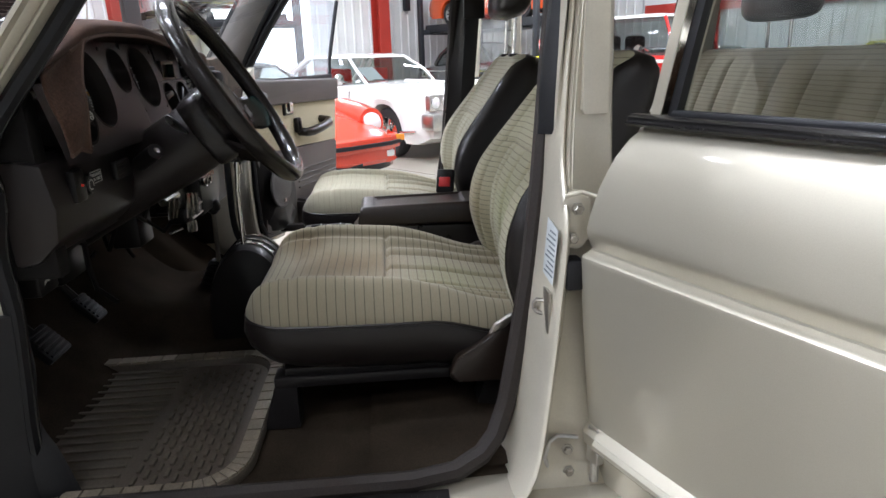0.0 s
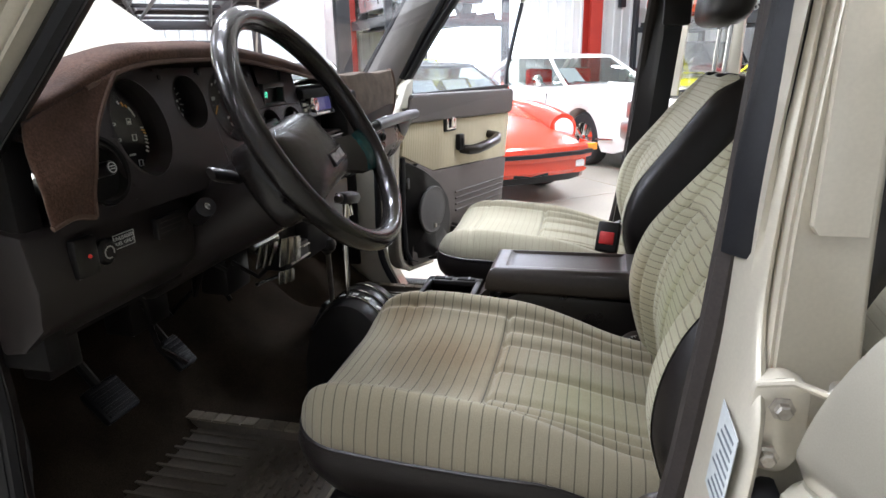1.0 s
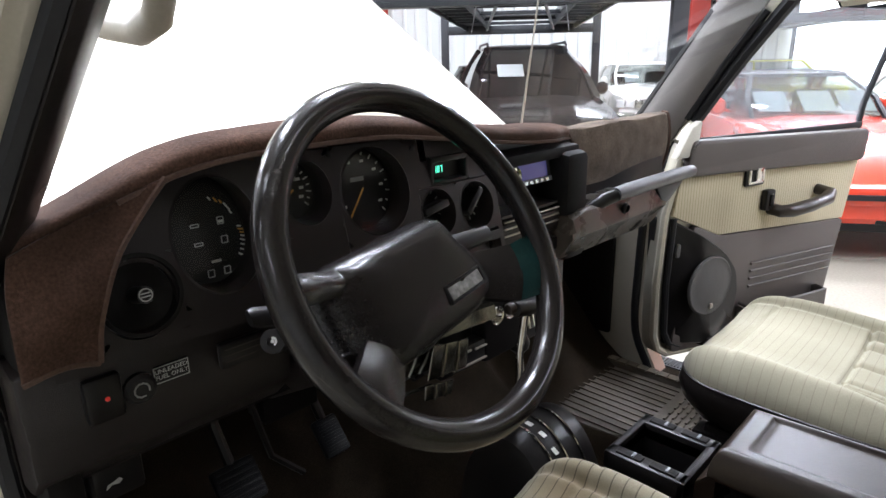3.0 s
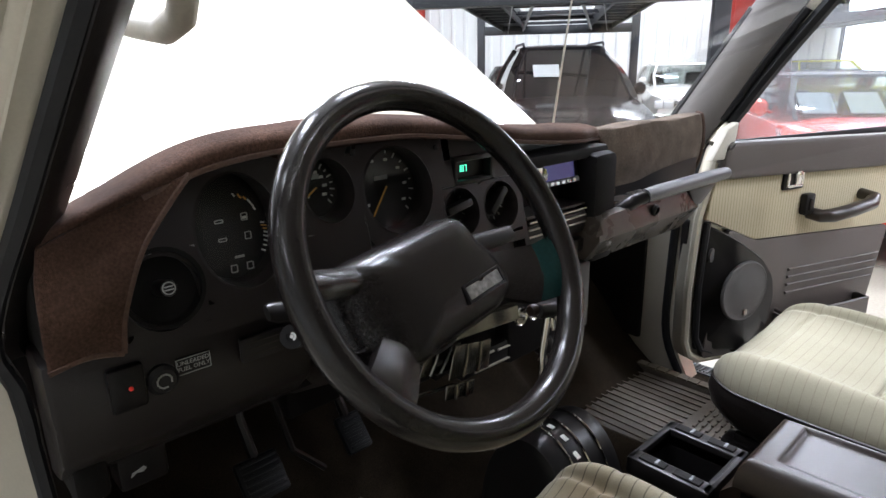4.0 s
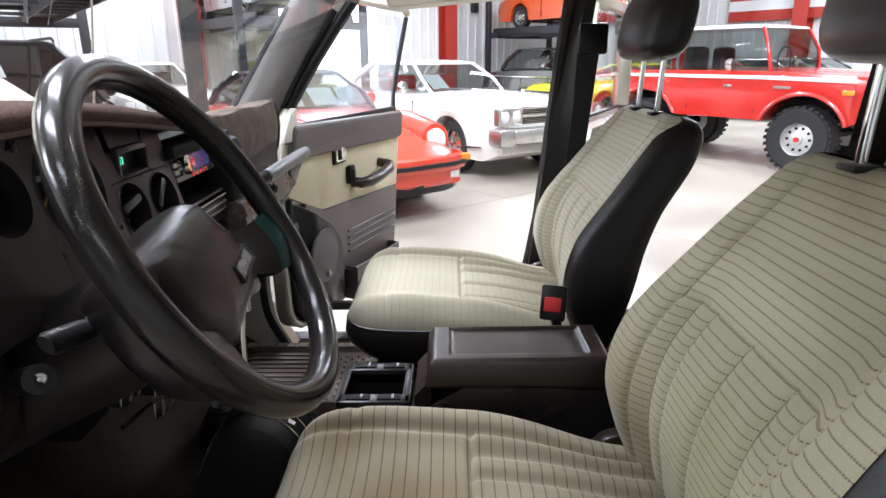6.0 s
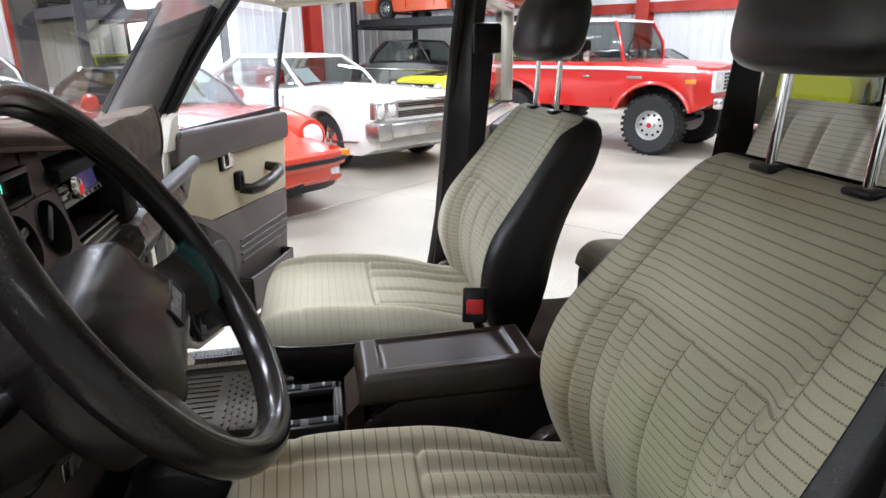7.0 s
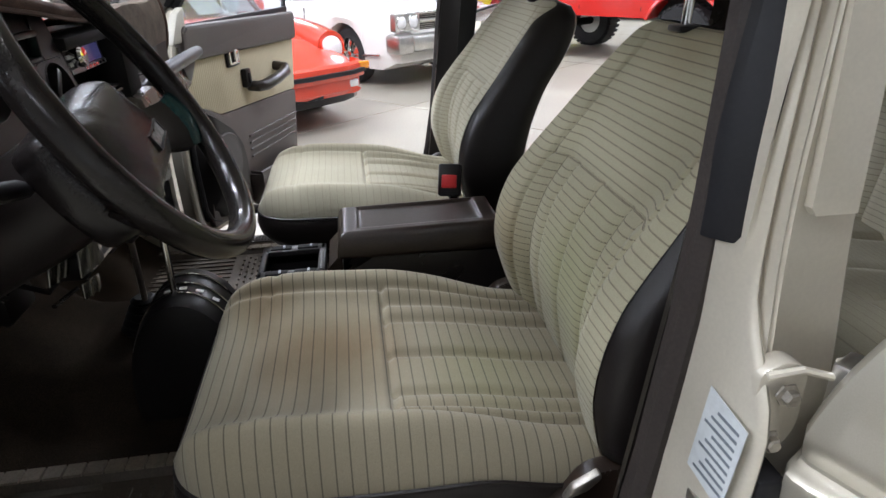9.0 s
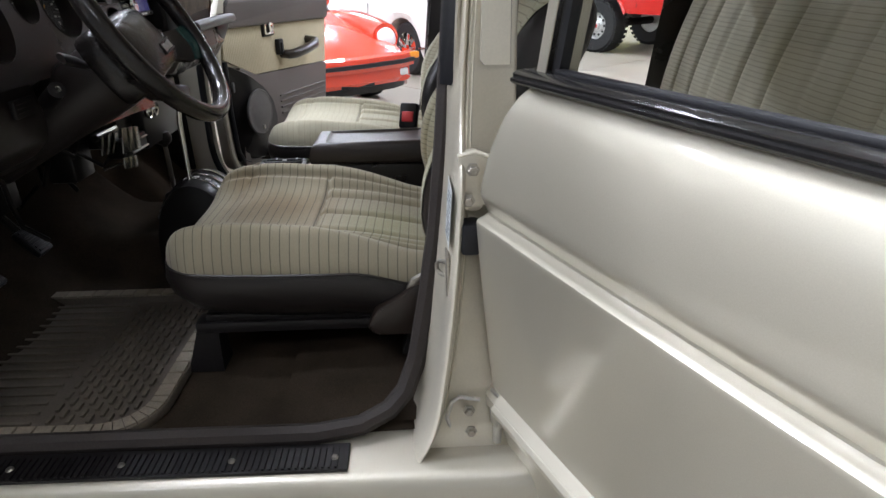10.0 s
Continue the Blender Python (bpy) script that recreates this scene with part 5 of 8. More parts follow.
    part("recliner_lever", bm, STEEL, st, "grey recliner lever")
    # rails and feet
    for y in (-0.175, 0.175):
        bm = B()
        rbox(bm, -0.19, 0.26, y - 0.022, y + 0.022, dz + 0.735, dz + 0.757, 0.004)
        rbox(bm, -0.17, 0.28, y - 0.016, y + 0.016, dz + 0.757, dz + 0.772, 0.003)
        part("seat_rail", bm, BLACKP, st, "black steel seat rail")
        for x in (-0.17, 0.22):
            bm = B()
            loft(bm, [[(x - 0.02, y - 0.02, dz + 0.738), (x + 0.02, y - 0.02, dz + 0.738), (x + 0.02, y + 0.02, dz + 0.738), (x - 0.02, y + 0.02, dz + 0.738)], [(x - 0.045, y - 0.028, dz + 0.657), (x + 0.02, y - 0.028, dz + 0.657), (x + 0.02, y + 0.028, dz + 0.657), (x - 0.045, y + 0.028, dz + 0.657)]])
            part("rail_foot", bm, BLACKP, st)
    # headrest
    for y in (-0.069, 0.069):
        bm = B()
        tube(bm, [(0.437, y, dz + 1.27), (0.445, y, dz + 1.43)], 0.0062, 12)
        part("headrest_post", bm, CHROME, st, "chrome headrest post")
        bm = B()
        rbox(bm, 0.422, 0.453, y - 0.018, y + 0.018, dz + 1.298, dz + 1.307, 0.004)
        part("post_guide", bm, BLACKP, st)
    bm = B()
    rings = []
    for t in span(-1, 1, 25):
        w = math.sqrt(max(0.0, 1 - abs(t) ** 5)) * 0.9 + 0.1
        ring = []
        for a in span(0, 2 * math.pi, 29)[:-1]:
            c, s_ = math.cos(a), math.sin(a)
            px = math.copysign(abs(c) ** 0.62, c) * 0.055 * w
            pz = math.copysign(abs(s_) ** 0.62, s_) * 0.072 * (0.35 + 0.65 * w)
            ring.append((0.446 + px + 0.012 * (pz / 0.07) - 0.010 * (1 - t * t), t * 0.135, dz + 1.482 + pz))
        rings.append(ring)
    loft(bm, rings)
    part("headrest", bm, LEATHER, st, "black vinyl headrest", smooth=50)
    return st


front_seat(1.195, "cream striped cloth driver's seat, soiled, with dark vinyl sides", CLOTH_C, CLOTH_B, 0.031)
front_seat(2.02, "cream striped cloth passenger seat with dark vinyl sides and headrest", CLOTH_P, CLOTH_PB, 0.020)

# rear bench
bench = thing("rear_bench", "cream striped cloth rear bench with pleated backrest and brown vinyl edges", "car seat", (0.62, Y0, 0.655))
bm = B()


def bench_top(x, y):
    d = min(0.60 - abs(y), x, 9)
    f = math.sqrt(max(0.0, 1 - (1 - min(1.0, d / 0.05)) ** 2))
    z = 0.245 + 0.02 * ease(x, 0.3, 0.05) - 0.03 * ease(x, 0.2, 0.45) + 0.008 * math.cos(y * 12)
    z += sum(groove(y - q, 0.007, 0.010) for q in (-0.44, -0.30, -0.16, 0.0, 0.16, 0.30, 0.44)) * ease(x, 0.10, 0.16)
    z += groove(x - 0.12, 0.006, 0.008)
    return (x, y, 0.19 + (z - 0.19) * f)


ys = [0.60 * math.sin(math.pi / 2 * t) for t in span(-1, 1, 131)]
sheet(bm, bench_top, [0.46 * (1 - math.cos(math.pi / 2 * t)) for t in span(0, 1, 40)], ys)
part("cushion", bm, CLOTH_P, bench, "cream striped cloth cushion")
bm = B()
rbox(bm, 0.004, 0.46, -0.602, 0.602, 0.02, 0.192, 0.02)
part("cushion_base", bm, VINYL, bench, "brown vinyl cushion base")
bm = B()


def bench_back(z, y):
    h = 0.645
    d = min(0.60 - abs(y), h - z)
    f = math.sqrt(max(0.0, 1 - (1 - min(1.0, d / 0.06)) ** 2))
    x = 0.40 + (z - 0.2) * 0.27
    bul = 0.055 + 0.02 * math.sin(math.pi * (z - 0.2) / 0.46)
    bul += sum(groove(y - q, 0.008, 0.014) for q in (-0.46, -0.34, -0.22, -0.07, 0.07, 0.22, 0.34, 0.46)) * ease(z, 0.645, 0.60)
    return (x + 0.07 - bul * f, y, z)


sheet(bm, bench_back, [0.2 + 0.445 * math.sin(math.pi / 2 * t) for t in span(0, 1, 50)], ys)
part("backrest", bm, CLOTH_R, bench, "cream striped cloth backrest with wide pleats", smooth=60)
bm = B()
prism(bm, [(0.471, 0.2), (0.591, 0.643), (0.626, 0.635), (0.51, 0.2)], "y", -0.60, 0.60, 0.008)
part("back_shell", bm, VINYL, bench, "brown vinyl seat back")
for y in (-0.28, 0.30):
    bm = B()
    rbox(bm, 0.40, 0.46, y - 0.02, y + 0.02, 0.23, 0.30, 0.006)
    part("buckle", bm, BLACKP, bench, "black belt buckle")

for y in (0.145, 0.255):
    bm = B()
    tube(bm, [(0.585, y, 0.62), (0.580, y, 0.76)], 0.006, 10)
    part("headrest_post", bm, CHROME, bench, "chrome headrest post")
bm = B()
rings = []
for t in span(-1, 1, 21):
    w = math.sqrt(max(0.0, 1 - abs(t) ** 5)) * 0.9 + 0.1
    rings.append([(0.575 + math.copysign(abs(math.cos(a)) ** 0.62, math.cos(a)) * 0.05 * w, 0.20 + t * 0.165, 0.79 + math.copysign(abs(math.sin(a)) ** 0.62, math.sin(a)) * 0.07 * (0.35 + 0.65 * w)) for a in span(0, 2 * math.pi, 25)[:-1]])
loft(bm, rings)
part("headrest", bm, LEATHER, bench, "black vinyl headrest", smooth=50)

# belt buckles between the seats, lap belts and pillar reels
for y, x, tilt in ((1.705, 0.194, 8),):
    bk = thing("belt_buckle", "black seat belt buckle with a red button on a stalk", "seat belt", (x, y, 0.965))
    bm = B()
    turn = pose(0, 0, 0, -24, 0, -16)
    rbox(bm, -0.024, 0.024, -0.013, 0.013, -0.034, 0.034, 0.005, m=turn)
    part("buckle_case", bm, BLACKP, bk)
    bm = B()
    rbox(bm, -0.016, 0.016, -0.0155, -0.008, -0.018, 0.010, 0.002, m=turn)
    part("release_button", bm, RED_B, bk, "red release button")
    bm = B()
    tube(bm, [(0.004, 0.012, -0.025), (0.03, 0.0, -0.12), (0.08, -0.01, -0.26)], 0.010, 8, flat=1.8)
    part("stalk", bm, BLACKP, bk)
for s in (1, -1):
    bt = thing("seat_belt", "black seat belt webbing hanging from the pillar guide", "seat belt", (0, 0, 0))
    x0 = 0.345
    bm = B()
    yb = my(0.982, s)
    dy, dx = (0.066, 0.012) if s > 0 else (0.0, 0.0)
    rbox(bm, 0.318, 0.392, min(yb, my(1.0, s)) - dy, max(yb, my(1.0, s)) - dy, 1.425, 1.50, 0.008)
    part("belt_guide", bm, BLACKP, bt, "black plastic belt guide")
    bm = B()
    path = [(0.352, my(0.992, s) - dy, 1.46), (0.33 + dx, my(0.985, s) - dy, 1.2), (0.31 + dx * 2, my(0.98, s) - dy, 0.95), (0.285 + dx * 4, my(0.975, s) - dy, 0.70)]
    loft(bm, [[(x - 0.023, y, z), (x + 0.023, y, z), (x + 0.023, y + 0.002, z), (x - 0.023, y + 0.002, z)] for x, y, z in path])
    part("webbing", bm, RUBBER, bt, "black woven belt")
    bm = B()
    rbox(bm, 0.25 + dx * 6, 0.33 + dx * 3, min(my(0.965, s), my(1.0, s)) - dy, max(my(0.965, s), my(1.0, s)) - dy, 0.68, 0.78, 0.012)
    part("reel_cover", bm, BLACKP, bt)
# dark cover strip on the driver's pillar edge
bm = B()
loft(bm, [[(seal_x(z) - 0.006, 0.878, z), (seal_x(z) - 0.004, 0.868, z), (seal_x(z) + 0.006, 0.855 + d, z), (seal_x(z) + 0.016, 0.846 + d, z), (seal_x(z) + 0.018, 0.860 + d, z), (seal_x(z) + 0.004, 0.885, z)] for z, d in ((1.193, 0.0), (1.20, -0.003), (1.30, 0.0), (1.40, 0.008), (1.50, 0.014), (1.60, 0.02))])
part("jamb_cover", bm, RUBBER, wagon, "black rubber cover on the pillar edge")
# ---- dashboard ----
dash = thing("dashboard", "dark brown dashboard under a brown suede dash cover", "dashboard", (0, 0, 0))


def face_x(z):
    return -0.40 - 0.25 * (z - 1.2)


ridge = curve([0.82, 0.86, 0.93, 1.005, 1.12, 1.25, 1.385, 1.46, 1.52, 1.62, 1.78, 2.16], [1.305, 1.322, 1.346, 1.368, 1.377, 1.376, 1.362, 1.350, 1.343, 1.334, 1.324, 1.318])


def hole_ring(cy, cz, ry, rz, n, y0, y1, z0, z1):
    """Points on an ellipse, and where their rays meet the rectangle round it."""
    inner, outer = [], []
    for i in range(n):
        a = 2 * math.pi * (i + 0.5) / n
        c, s = math.cos(a), math.sin(a)
        inner.append((cy + ry * c, cz + rz * s))
        ts = []
        if abs(c) > 1e-9:
            ts.append(((y1 if c > 0 else y0) - cy) / c)
        if abs(s) > 1e-9:
            ts.append(((z1 if s > 0 else z0) - cz) / s)
        t = min(v for v in ts if v > 0)
        outer.append((cy + t * c, cz + t * s))
    return inner, outer


HOLES = [("big_gauge", 1.036, 1.272, 0.049, 0.060), ("mid_gauge", 1.154, 1.297, 0.034, 0.037), ("speedometer", 1.258, 1.283, 0.056, 0.055)]
# face plate: rectangular fields with round openings sunk through it
fields = [(0.984, 1.096, 1.205, 1.345, HOLES[0]), (1.114, 1.196, 1.250, 1.345, HOLES[1]), (1.198, 1.320, 1.222, 1.345, HOLES[2]),
          (1.332, 1.402, 1.20, 1.272, ("dial", 1.362, 1.237, 0.033, 0.033)), (1.404, 1.484, 1.20, 1.272, ("dial", 1.444, 1.234, 0.036, 0.035)),
          (0.90, 0.985, 1.19, 1.268, ("vent", 0.943, 1.228, 0.036, 0.036))]
bm = B()


def quad(bm, y0, y1, z0, z1, back=0.0):
    vs = [bm.verts.new((face_x(z) - back, y, z)) for y, z in ((y0, z0), (y1, z0), (y1, z1), (y0, z1))]
    bm.faces.new(vs)


for y0, y1, z0, z1, (nm, cy, cz, ry, rz) in fields:
    inner, outer = hole_ring(cy, cz, ry, rz, 48, y0, y1, z0, z1)
    lip = hole_ring(cy, cz, ry * 1.04, rz * 1.04, 48, y0, y1, z0, z1)[0]
    rings = [[(face_x(z), y, z) for y, z in outer], [(face_x(z), y, z) for y, z in lip], [(face_x(z) + 0.002, y, z) for y, z in inner], [(face_x(z) - 0.055, cy + (y - cy) * 0.97, cz + (z - cz) * 0.97) for y, z in inner]]
    loft(bm, rings, caps=False)
for y0, y1, z0, z1 in ((0.86, 0.90, 1.19, 1.285), (0.90, 0.94, 1.268, 1.300), (0.94, 0.984, 1.268, 1.325), (0.984, 1.096, 1.19, 1.205), (1.096, 1.114, 1.19, 1.345), (1.114, 1.196, 1.19, 1.250), (1.196, 1.198, 1.19, 1.345), (1.198, 1.320, 1.19, 1.222), (1.320, 1.332, 1.19, 1.345), (1.332, 1.484, 1.272, 1.274), (1.332, 1.484, 1.19, 1.20), (1.402, 1.404, 1.20, 1.272), (1.332, 1.358, 1.274, 1.345), (1.438, 1.484, 1.274, 1.345), (1.358, 1.438, 1.312, 1.345), (1.484, 1.494, 1.10, 1.345), (0.86, 1.484, 1.176, 1.19)):
    quad(bm, y0, y1, z0, z1)
bmesh.ops.remove_doubles(bm, verts=bm.verts[:], dist=0.0004)
panel = part("instrument_panel", bm, DASHP, dash, "dark brown instrument panel with round sunk gauges", smooth=25)

# gauge faces, marks and glasses
for nm, cy, cz, ry, rz in HOLES:
    xf = face_x(cz) - 0.036
    tilt = math.degrees(math.atan(0.25))
    bm = B()
    loft(bm, [[(xf + 0.25 * -(rz * math.sin(a)) * 1.0, cy + ry * math.cos(a), cz + rz * math.sin(a)) for a in span(0, 2 * math.pi, 41)[:-1]], [(xf - 0.01 + 0.25 * -(rz * math.sin(a)), cy + ry * math.cos(a), cz + rz * math.sin(a)) for a in span(0, 2 * math.pi, 41)[:-1]]])
    gauge = part(nm if nm != "mid_gauge" else "tachometer", bm, BLACKP, dash, "round black gauge with pale marks")

    def mark(y, z, w, h, m, nm2="gauge_mark", rot=0.0, up=0.002):
        b2 = B()
        mm = Matrix.Translation((xf + up - 0.25 * (z - cz), y, z)) @ Matrix.Rotation(math.radians(rot), 4, "X")
        rbox(b2, -0.0006, 0.0006, -w / 2, w / 2, -h / 2, h / 2, m=mm)
        part(nm2, b2, m, gauge, smooth=0)
    if nm == "big_gauge":
        for (ya, za), (yb, zb), n in (((1.050, 1.303), (1.071, 1.285), 6), ((1.077, 1.268), (1.072, 1.237), 8)):
            for i in range(n):
                f = i / (n - 1)
                mark(ya + (yb - ya) * f + 0.004 * math.sin(math.pi * f), za + (zb - za) * f + 0.002 * math.sin(math.pi * f), 0.0018, 0.0065 if i % 3 == 1 else 0.0048, (AMBER if i in (1, 2) else WHITE_P), rot=35 if n == 6 else 80 - 20 * f)
        for y, z, kind in ((1.057, 1.278, 0), (1.057, 1.257, 1), (1.027, 1.257, 2), (1.042, 1.236, 3), (1.033, 1.224, 1), (1.052, 1.224, 1), (1.027, 1.277, 2)):
            if kind == 3:
                mark(y, z, 0.011, 0.0028, GREY_P, "warning_symbol")
                continue
            w, h = (0.007, 0.0075) if kind < 2 else (0.009, 0.003)
            for dy, dz, ww, hh in ((0, h / 2, w, 0.001), (0, -h / 2, w, 0.001), (-w / 2, 0, 0.001, h), (w / 2, 0, 0.001, h)):
                mark(y + dy, z + dz, ww, hh, GREY_P, "warning_symbol")
            if kind == 0:
                mark(y, z - 0.001, 0.005, 0.003, WHITE_P, "warning_symbol")
    else:
        n = 17
        for i in range(n):
            a = math.radians(225 - i * 270 / (n - 1))
            L = 0.007 if i % 2 == 0 else 0.004
            mark(cy + (ry - 0.009) * math.cos(a), cz + (rz - 0.009) * math.sin(a), 0.0016, L, WHITE_P, rot=math.degrees(a) - 90)
        for i in range(8):
            a = math.radians(215 - i * 250 / 7)
            mark(cy + (ry - 0.019) * math.cos(a), cz + (rz - 0.019) * math.sin(a), 0.006, 0.0035, WHITE_P, "numeral_bar")
        a = math.radians(238 if nm == "speedometer" else 215)
        mark(cy + 0.5 * (ry - 0.012) * math.cos(a), cz + 0.5 * (rz - 0.012) * math.sin(a), 0.0022, ry - 0.010, AMBER, "needle", rot=math.degrees(a) - 90, up=0.004)
        mark(cy - 0.002, cz + 0.012, 0.022, 0.006, GREY_P, "odometer")
    bm = B()
    loft(bm, [[(xf + 0.018 - 0.25 * rz * math.sin(a) * k, cy + ry * 0.975 * k * math.cos(a), cz + rz * 0.975 * k * math.sin(a)) for a in span(0, 2 * math.pi, 33)[:-1]] for k in (1.0, 0.02)], caps=False)
    gg = part("gauge_glass", bm, GLASS_G, gauge)
    gg.visible_shadow = False
# small screws on the panel
for y, z in ((1.104, 1.333), (1.196, 1.337), (1.334, 1.33)):
    bm = B()
    lathe(bm, [(0.0045, 0), (0.0045, 0.002), (0.001, 0.003)], 10, Matrix.Translation((face_x(z), y, z)) @ pose(0, 0, 0, 0, 90, 0))
    part("panel_screw", bm, BLACKP, panel)
# heater dials: sunk discs with knobs
for cy, cz, r, turn in ((1.362, 1.237, 0.032, 10), (1.444, 1.234, 0.035, 40)):
    mm = Matrix.Translation((face_x(cz) - 0.030, cy, cz)) @ pose(0, 0, 0, 0, 90 - 14, 0)
    bm = B()
    lathe(bm, [(r, 0), (r, 0.004), (0.001, 0.005)], 28, mm)
    dial = part("heater_dial", bm, BLACKP, dash, "black heater dial")
    bm = B()
    rbox(bm, -0.006, 0.006, -0.026, 0.026, 0.004, 0.030, 0.004, m=mm @ pose(0, 0, 0, 0, 0, turn))
    part("dial_knob", bm, BLACKP, dial)
    for i in range(9):
        bm = B()
        a = math.radians(200 - i * 27)
        rbox(bm, -0.0007, 0.0007, -0.0025, 0.0025, 0.0045, 0.0055, m=mm @ pose(0.027 * math.cos(a), 0.027 * math.sin(a), 0, 0, 0, math.degrees(a) - 90))
        part("dial_mark", bm, GREY_P, dial, smooth=0)
# clock
bm = B()
for y0, y1, z0, z1 in ((1.358, 1.438, 1.306, 1.314), (1.358, 1.438, 1.272, 1.279), (1.358, 1.364, 1.272, 1.314), (1.432, 1.438, 1.272, 1.314)):
    rbox(bm, face_x(1.29) - 0.02, face_x(1.29) + 0.003, y0, y1, z0, z1, 0.0015)
rbox(bm, face_x(1.29) - 0.024, face_x(1.29) - 0.012, 1.36, 1.436, 1.274, 1.312)
clock = part("digital_clock", bm, BLACKP, dash, "small digital clock with green digits")
bm = B()
SEGS = {"1": "bc", "0": "abcdef", "7": "abc"}
for i, ch in enumerate("107"):
    y0, z0, w, h = 1.3795 + i * 0.0062, 1.2885, 0.0040, 0.0098
    for sg, (a0, a1, b0, b1) in {"a": (0, w, h - 0.0011, h), "d": (0, w, 0, 0.0011), "b": (w - 0.0011, w, h / 2, h), "c": (w - 0.0011, w, 0, h / 2), "e": (0, 0.0011, 0, h / 2), "f": (0, 0.0011, h / 2, h)}.items():
        if sg in SEGS[ch]:
            rbox(bm, face_x(1.292) - 0.0112, face_x(1.292) - 0.0106, y0 + a0, y0 + a1, z0 + b0, z0 + b1)
part("clock_digits", bm, LED_G, clock, "green digits", smooth=0)
# vent with its knob
mm = Matrix.Translation((face_x(1.228) - 0.02, 0.945, 1.228)) @ pose(0, 0, 0, 0, 90 - 14, 0)
bm = B()
lathe(bm, [(0.036, -0.01), (0.040, 0.020), (0.041, 0.023), (0.037, 0.023), (0.034, 0.012), (0.001, 0.006)], 36, mm)
vent = part("air_vent", bm, DEEP, dash, "round black air vent")
bm = B()
lathe(bm, [(0.0085, 0.006), (0.0085, 0.034), (0.0078, 0.036), (0.001, 0.036)], 24, mm)
vk = part("vent_knob", bm, BLACKP, vent, "small black vent knob")
bm = B()
tube(bm, [mm @ Vector((0.0060 * math.cos(a), 0.0060 * math.sin(a), 0.0364)) for a in span(0, 2 * math.pi, 21)[:-1]], 0.0007, 6, loop=True)
for x0 in (-0.0022, 0.0010):
    rbox(bm, x0, x0 + 0.0012, -0.0045, 0.0045, 0.0358, 0.0370, m=mm)
part("knob_mark", bm, GREY_P, vk, "pale ring symbol")
# centre stack with radio
sx = -0.385
bm = B()
rbox(bm, -0.50, -0.455, 1.49, 1.70, 1.09, 1.30)
stack = part("centre_stack", bm, BLACKP, dash, "black centre stack")
for y0, y1, z0, z1, r, proud in ((1.492, 1.502, 1.09, 1.290, 0.003, 0.0), (1.665, 1.735, 1.09, 1.288, 0.014, 0.036), (1.49, 1.73, 1.278, 1.298, 0.006, 0.016), (1.49, 1.69, 1.19, 1.20, 0.003, 0.0), (1.49, 1.69, 1.09, 1.115, 0.004, 0.0)):
    bm = B()
    rbox(bm, -0.47, sx - 0.038 + proud, y0, y1, z0, z1, r)
    part("stack_frame", bm, DEEP, stack)
bm = B()
prism(bm, [(-0.45, 1.242), (-0.416, 1.240), (-0.424, 1.292), (-0.45, 1.293)], "y", 1.503, 1.655, 0.002)
radio = part("car_radio", bm, BLACKP, dash, "car radio with silver face and dim display")
rx = lambda z: -0.4155 - 0.15 * (z - 1.24)
for y0, y1, z0, z1, m in ((1.505, 1.653, 1.284, 1.291, CHROME), (1.505, 1.653, 1.242, 1.249, GREY_ST), (1.546, 1.640, 1.251, 1.282, LED_B), (1.507, 1.520, 1.276, 1.282, WHITE_P), (1.507, 1.520, 1.264, 1.270, WHITE_P), (1.507, 1.520, 1.253, 1.259, WHITE_P)):
    bm = B()
    prism(bm, [(rx(z0) - 0.004, z0), (rx(z0) + 0.002, z0), (rx(z1) + 0.002, z1), (rx(z1) - 0.004, z1)], "y", y0, y1)
    part("radio_display" if m == LED_B else "radio_strip", bm, m, radio, "dim violet display" if m == LED_B else "", smooth=0)
for i in range(6):
    bm = B()
    y = 1.556 + i * 0.015
    prism(bm, [(rx(1.243) + 0.001, 1.243), (rx(1.243) + 0.004, 1.2435), (rx(1.248) + 0.004, 1.248), (rx(1.248) + 0.001, 1.2485)], "y", y, y + 0.009)
    part("radio_button", bm, CHROME, radio, smooth=0)
bm = B()
lathe(bm, [(0.016, 0), (0.016, 0.012), (0.013, 0.016), (0.001, 0.015)], 28, Matrix.Translation((rx(1.262), 1.536, 1.264)) @ pose(0, 0, 0, 0, 82, 0))
part("radio_knob", bm, CHROME, radio, "chrome volume knob")
bm = B()
rbox(bm, -0.455, -0.405, 1.502, 1.660, 1.200, 1.204)
rbox(bm, -0.46, -0.402, 1.500, 1.662, 1.152, 1.190, 0.004)
tray = part("ashtray", bm, DASHP, dash, "brown slide-out ashtray")
for z in (1.193, 1.181, 1.169):
    bm = B()
    rbox(bm, -0.403, -0.399, 1.503, 1.658, z, z + 0.003, 0.001)
    part("ashtray_trim", bm, STEEL, tray, smooth=0)
for y in (1.51, 1.545, 1.585, 1.625):
    bm = B()
    rbox(bm, -0.42, -0.398, y, y + 0.028, 1.118, 1.142, 0.003)
    part("rocker_switch", bm, BLACKP, dash)
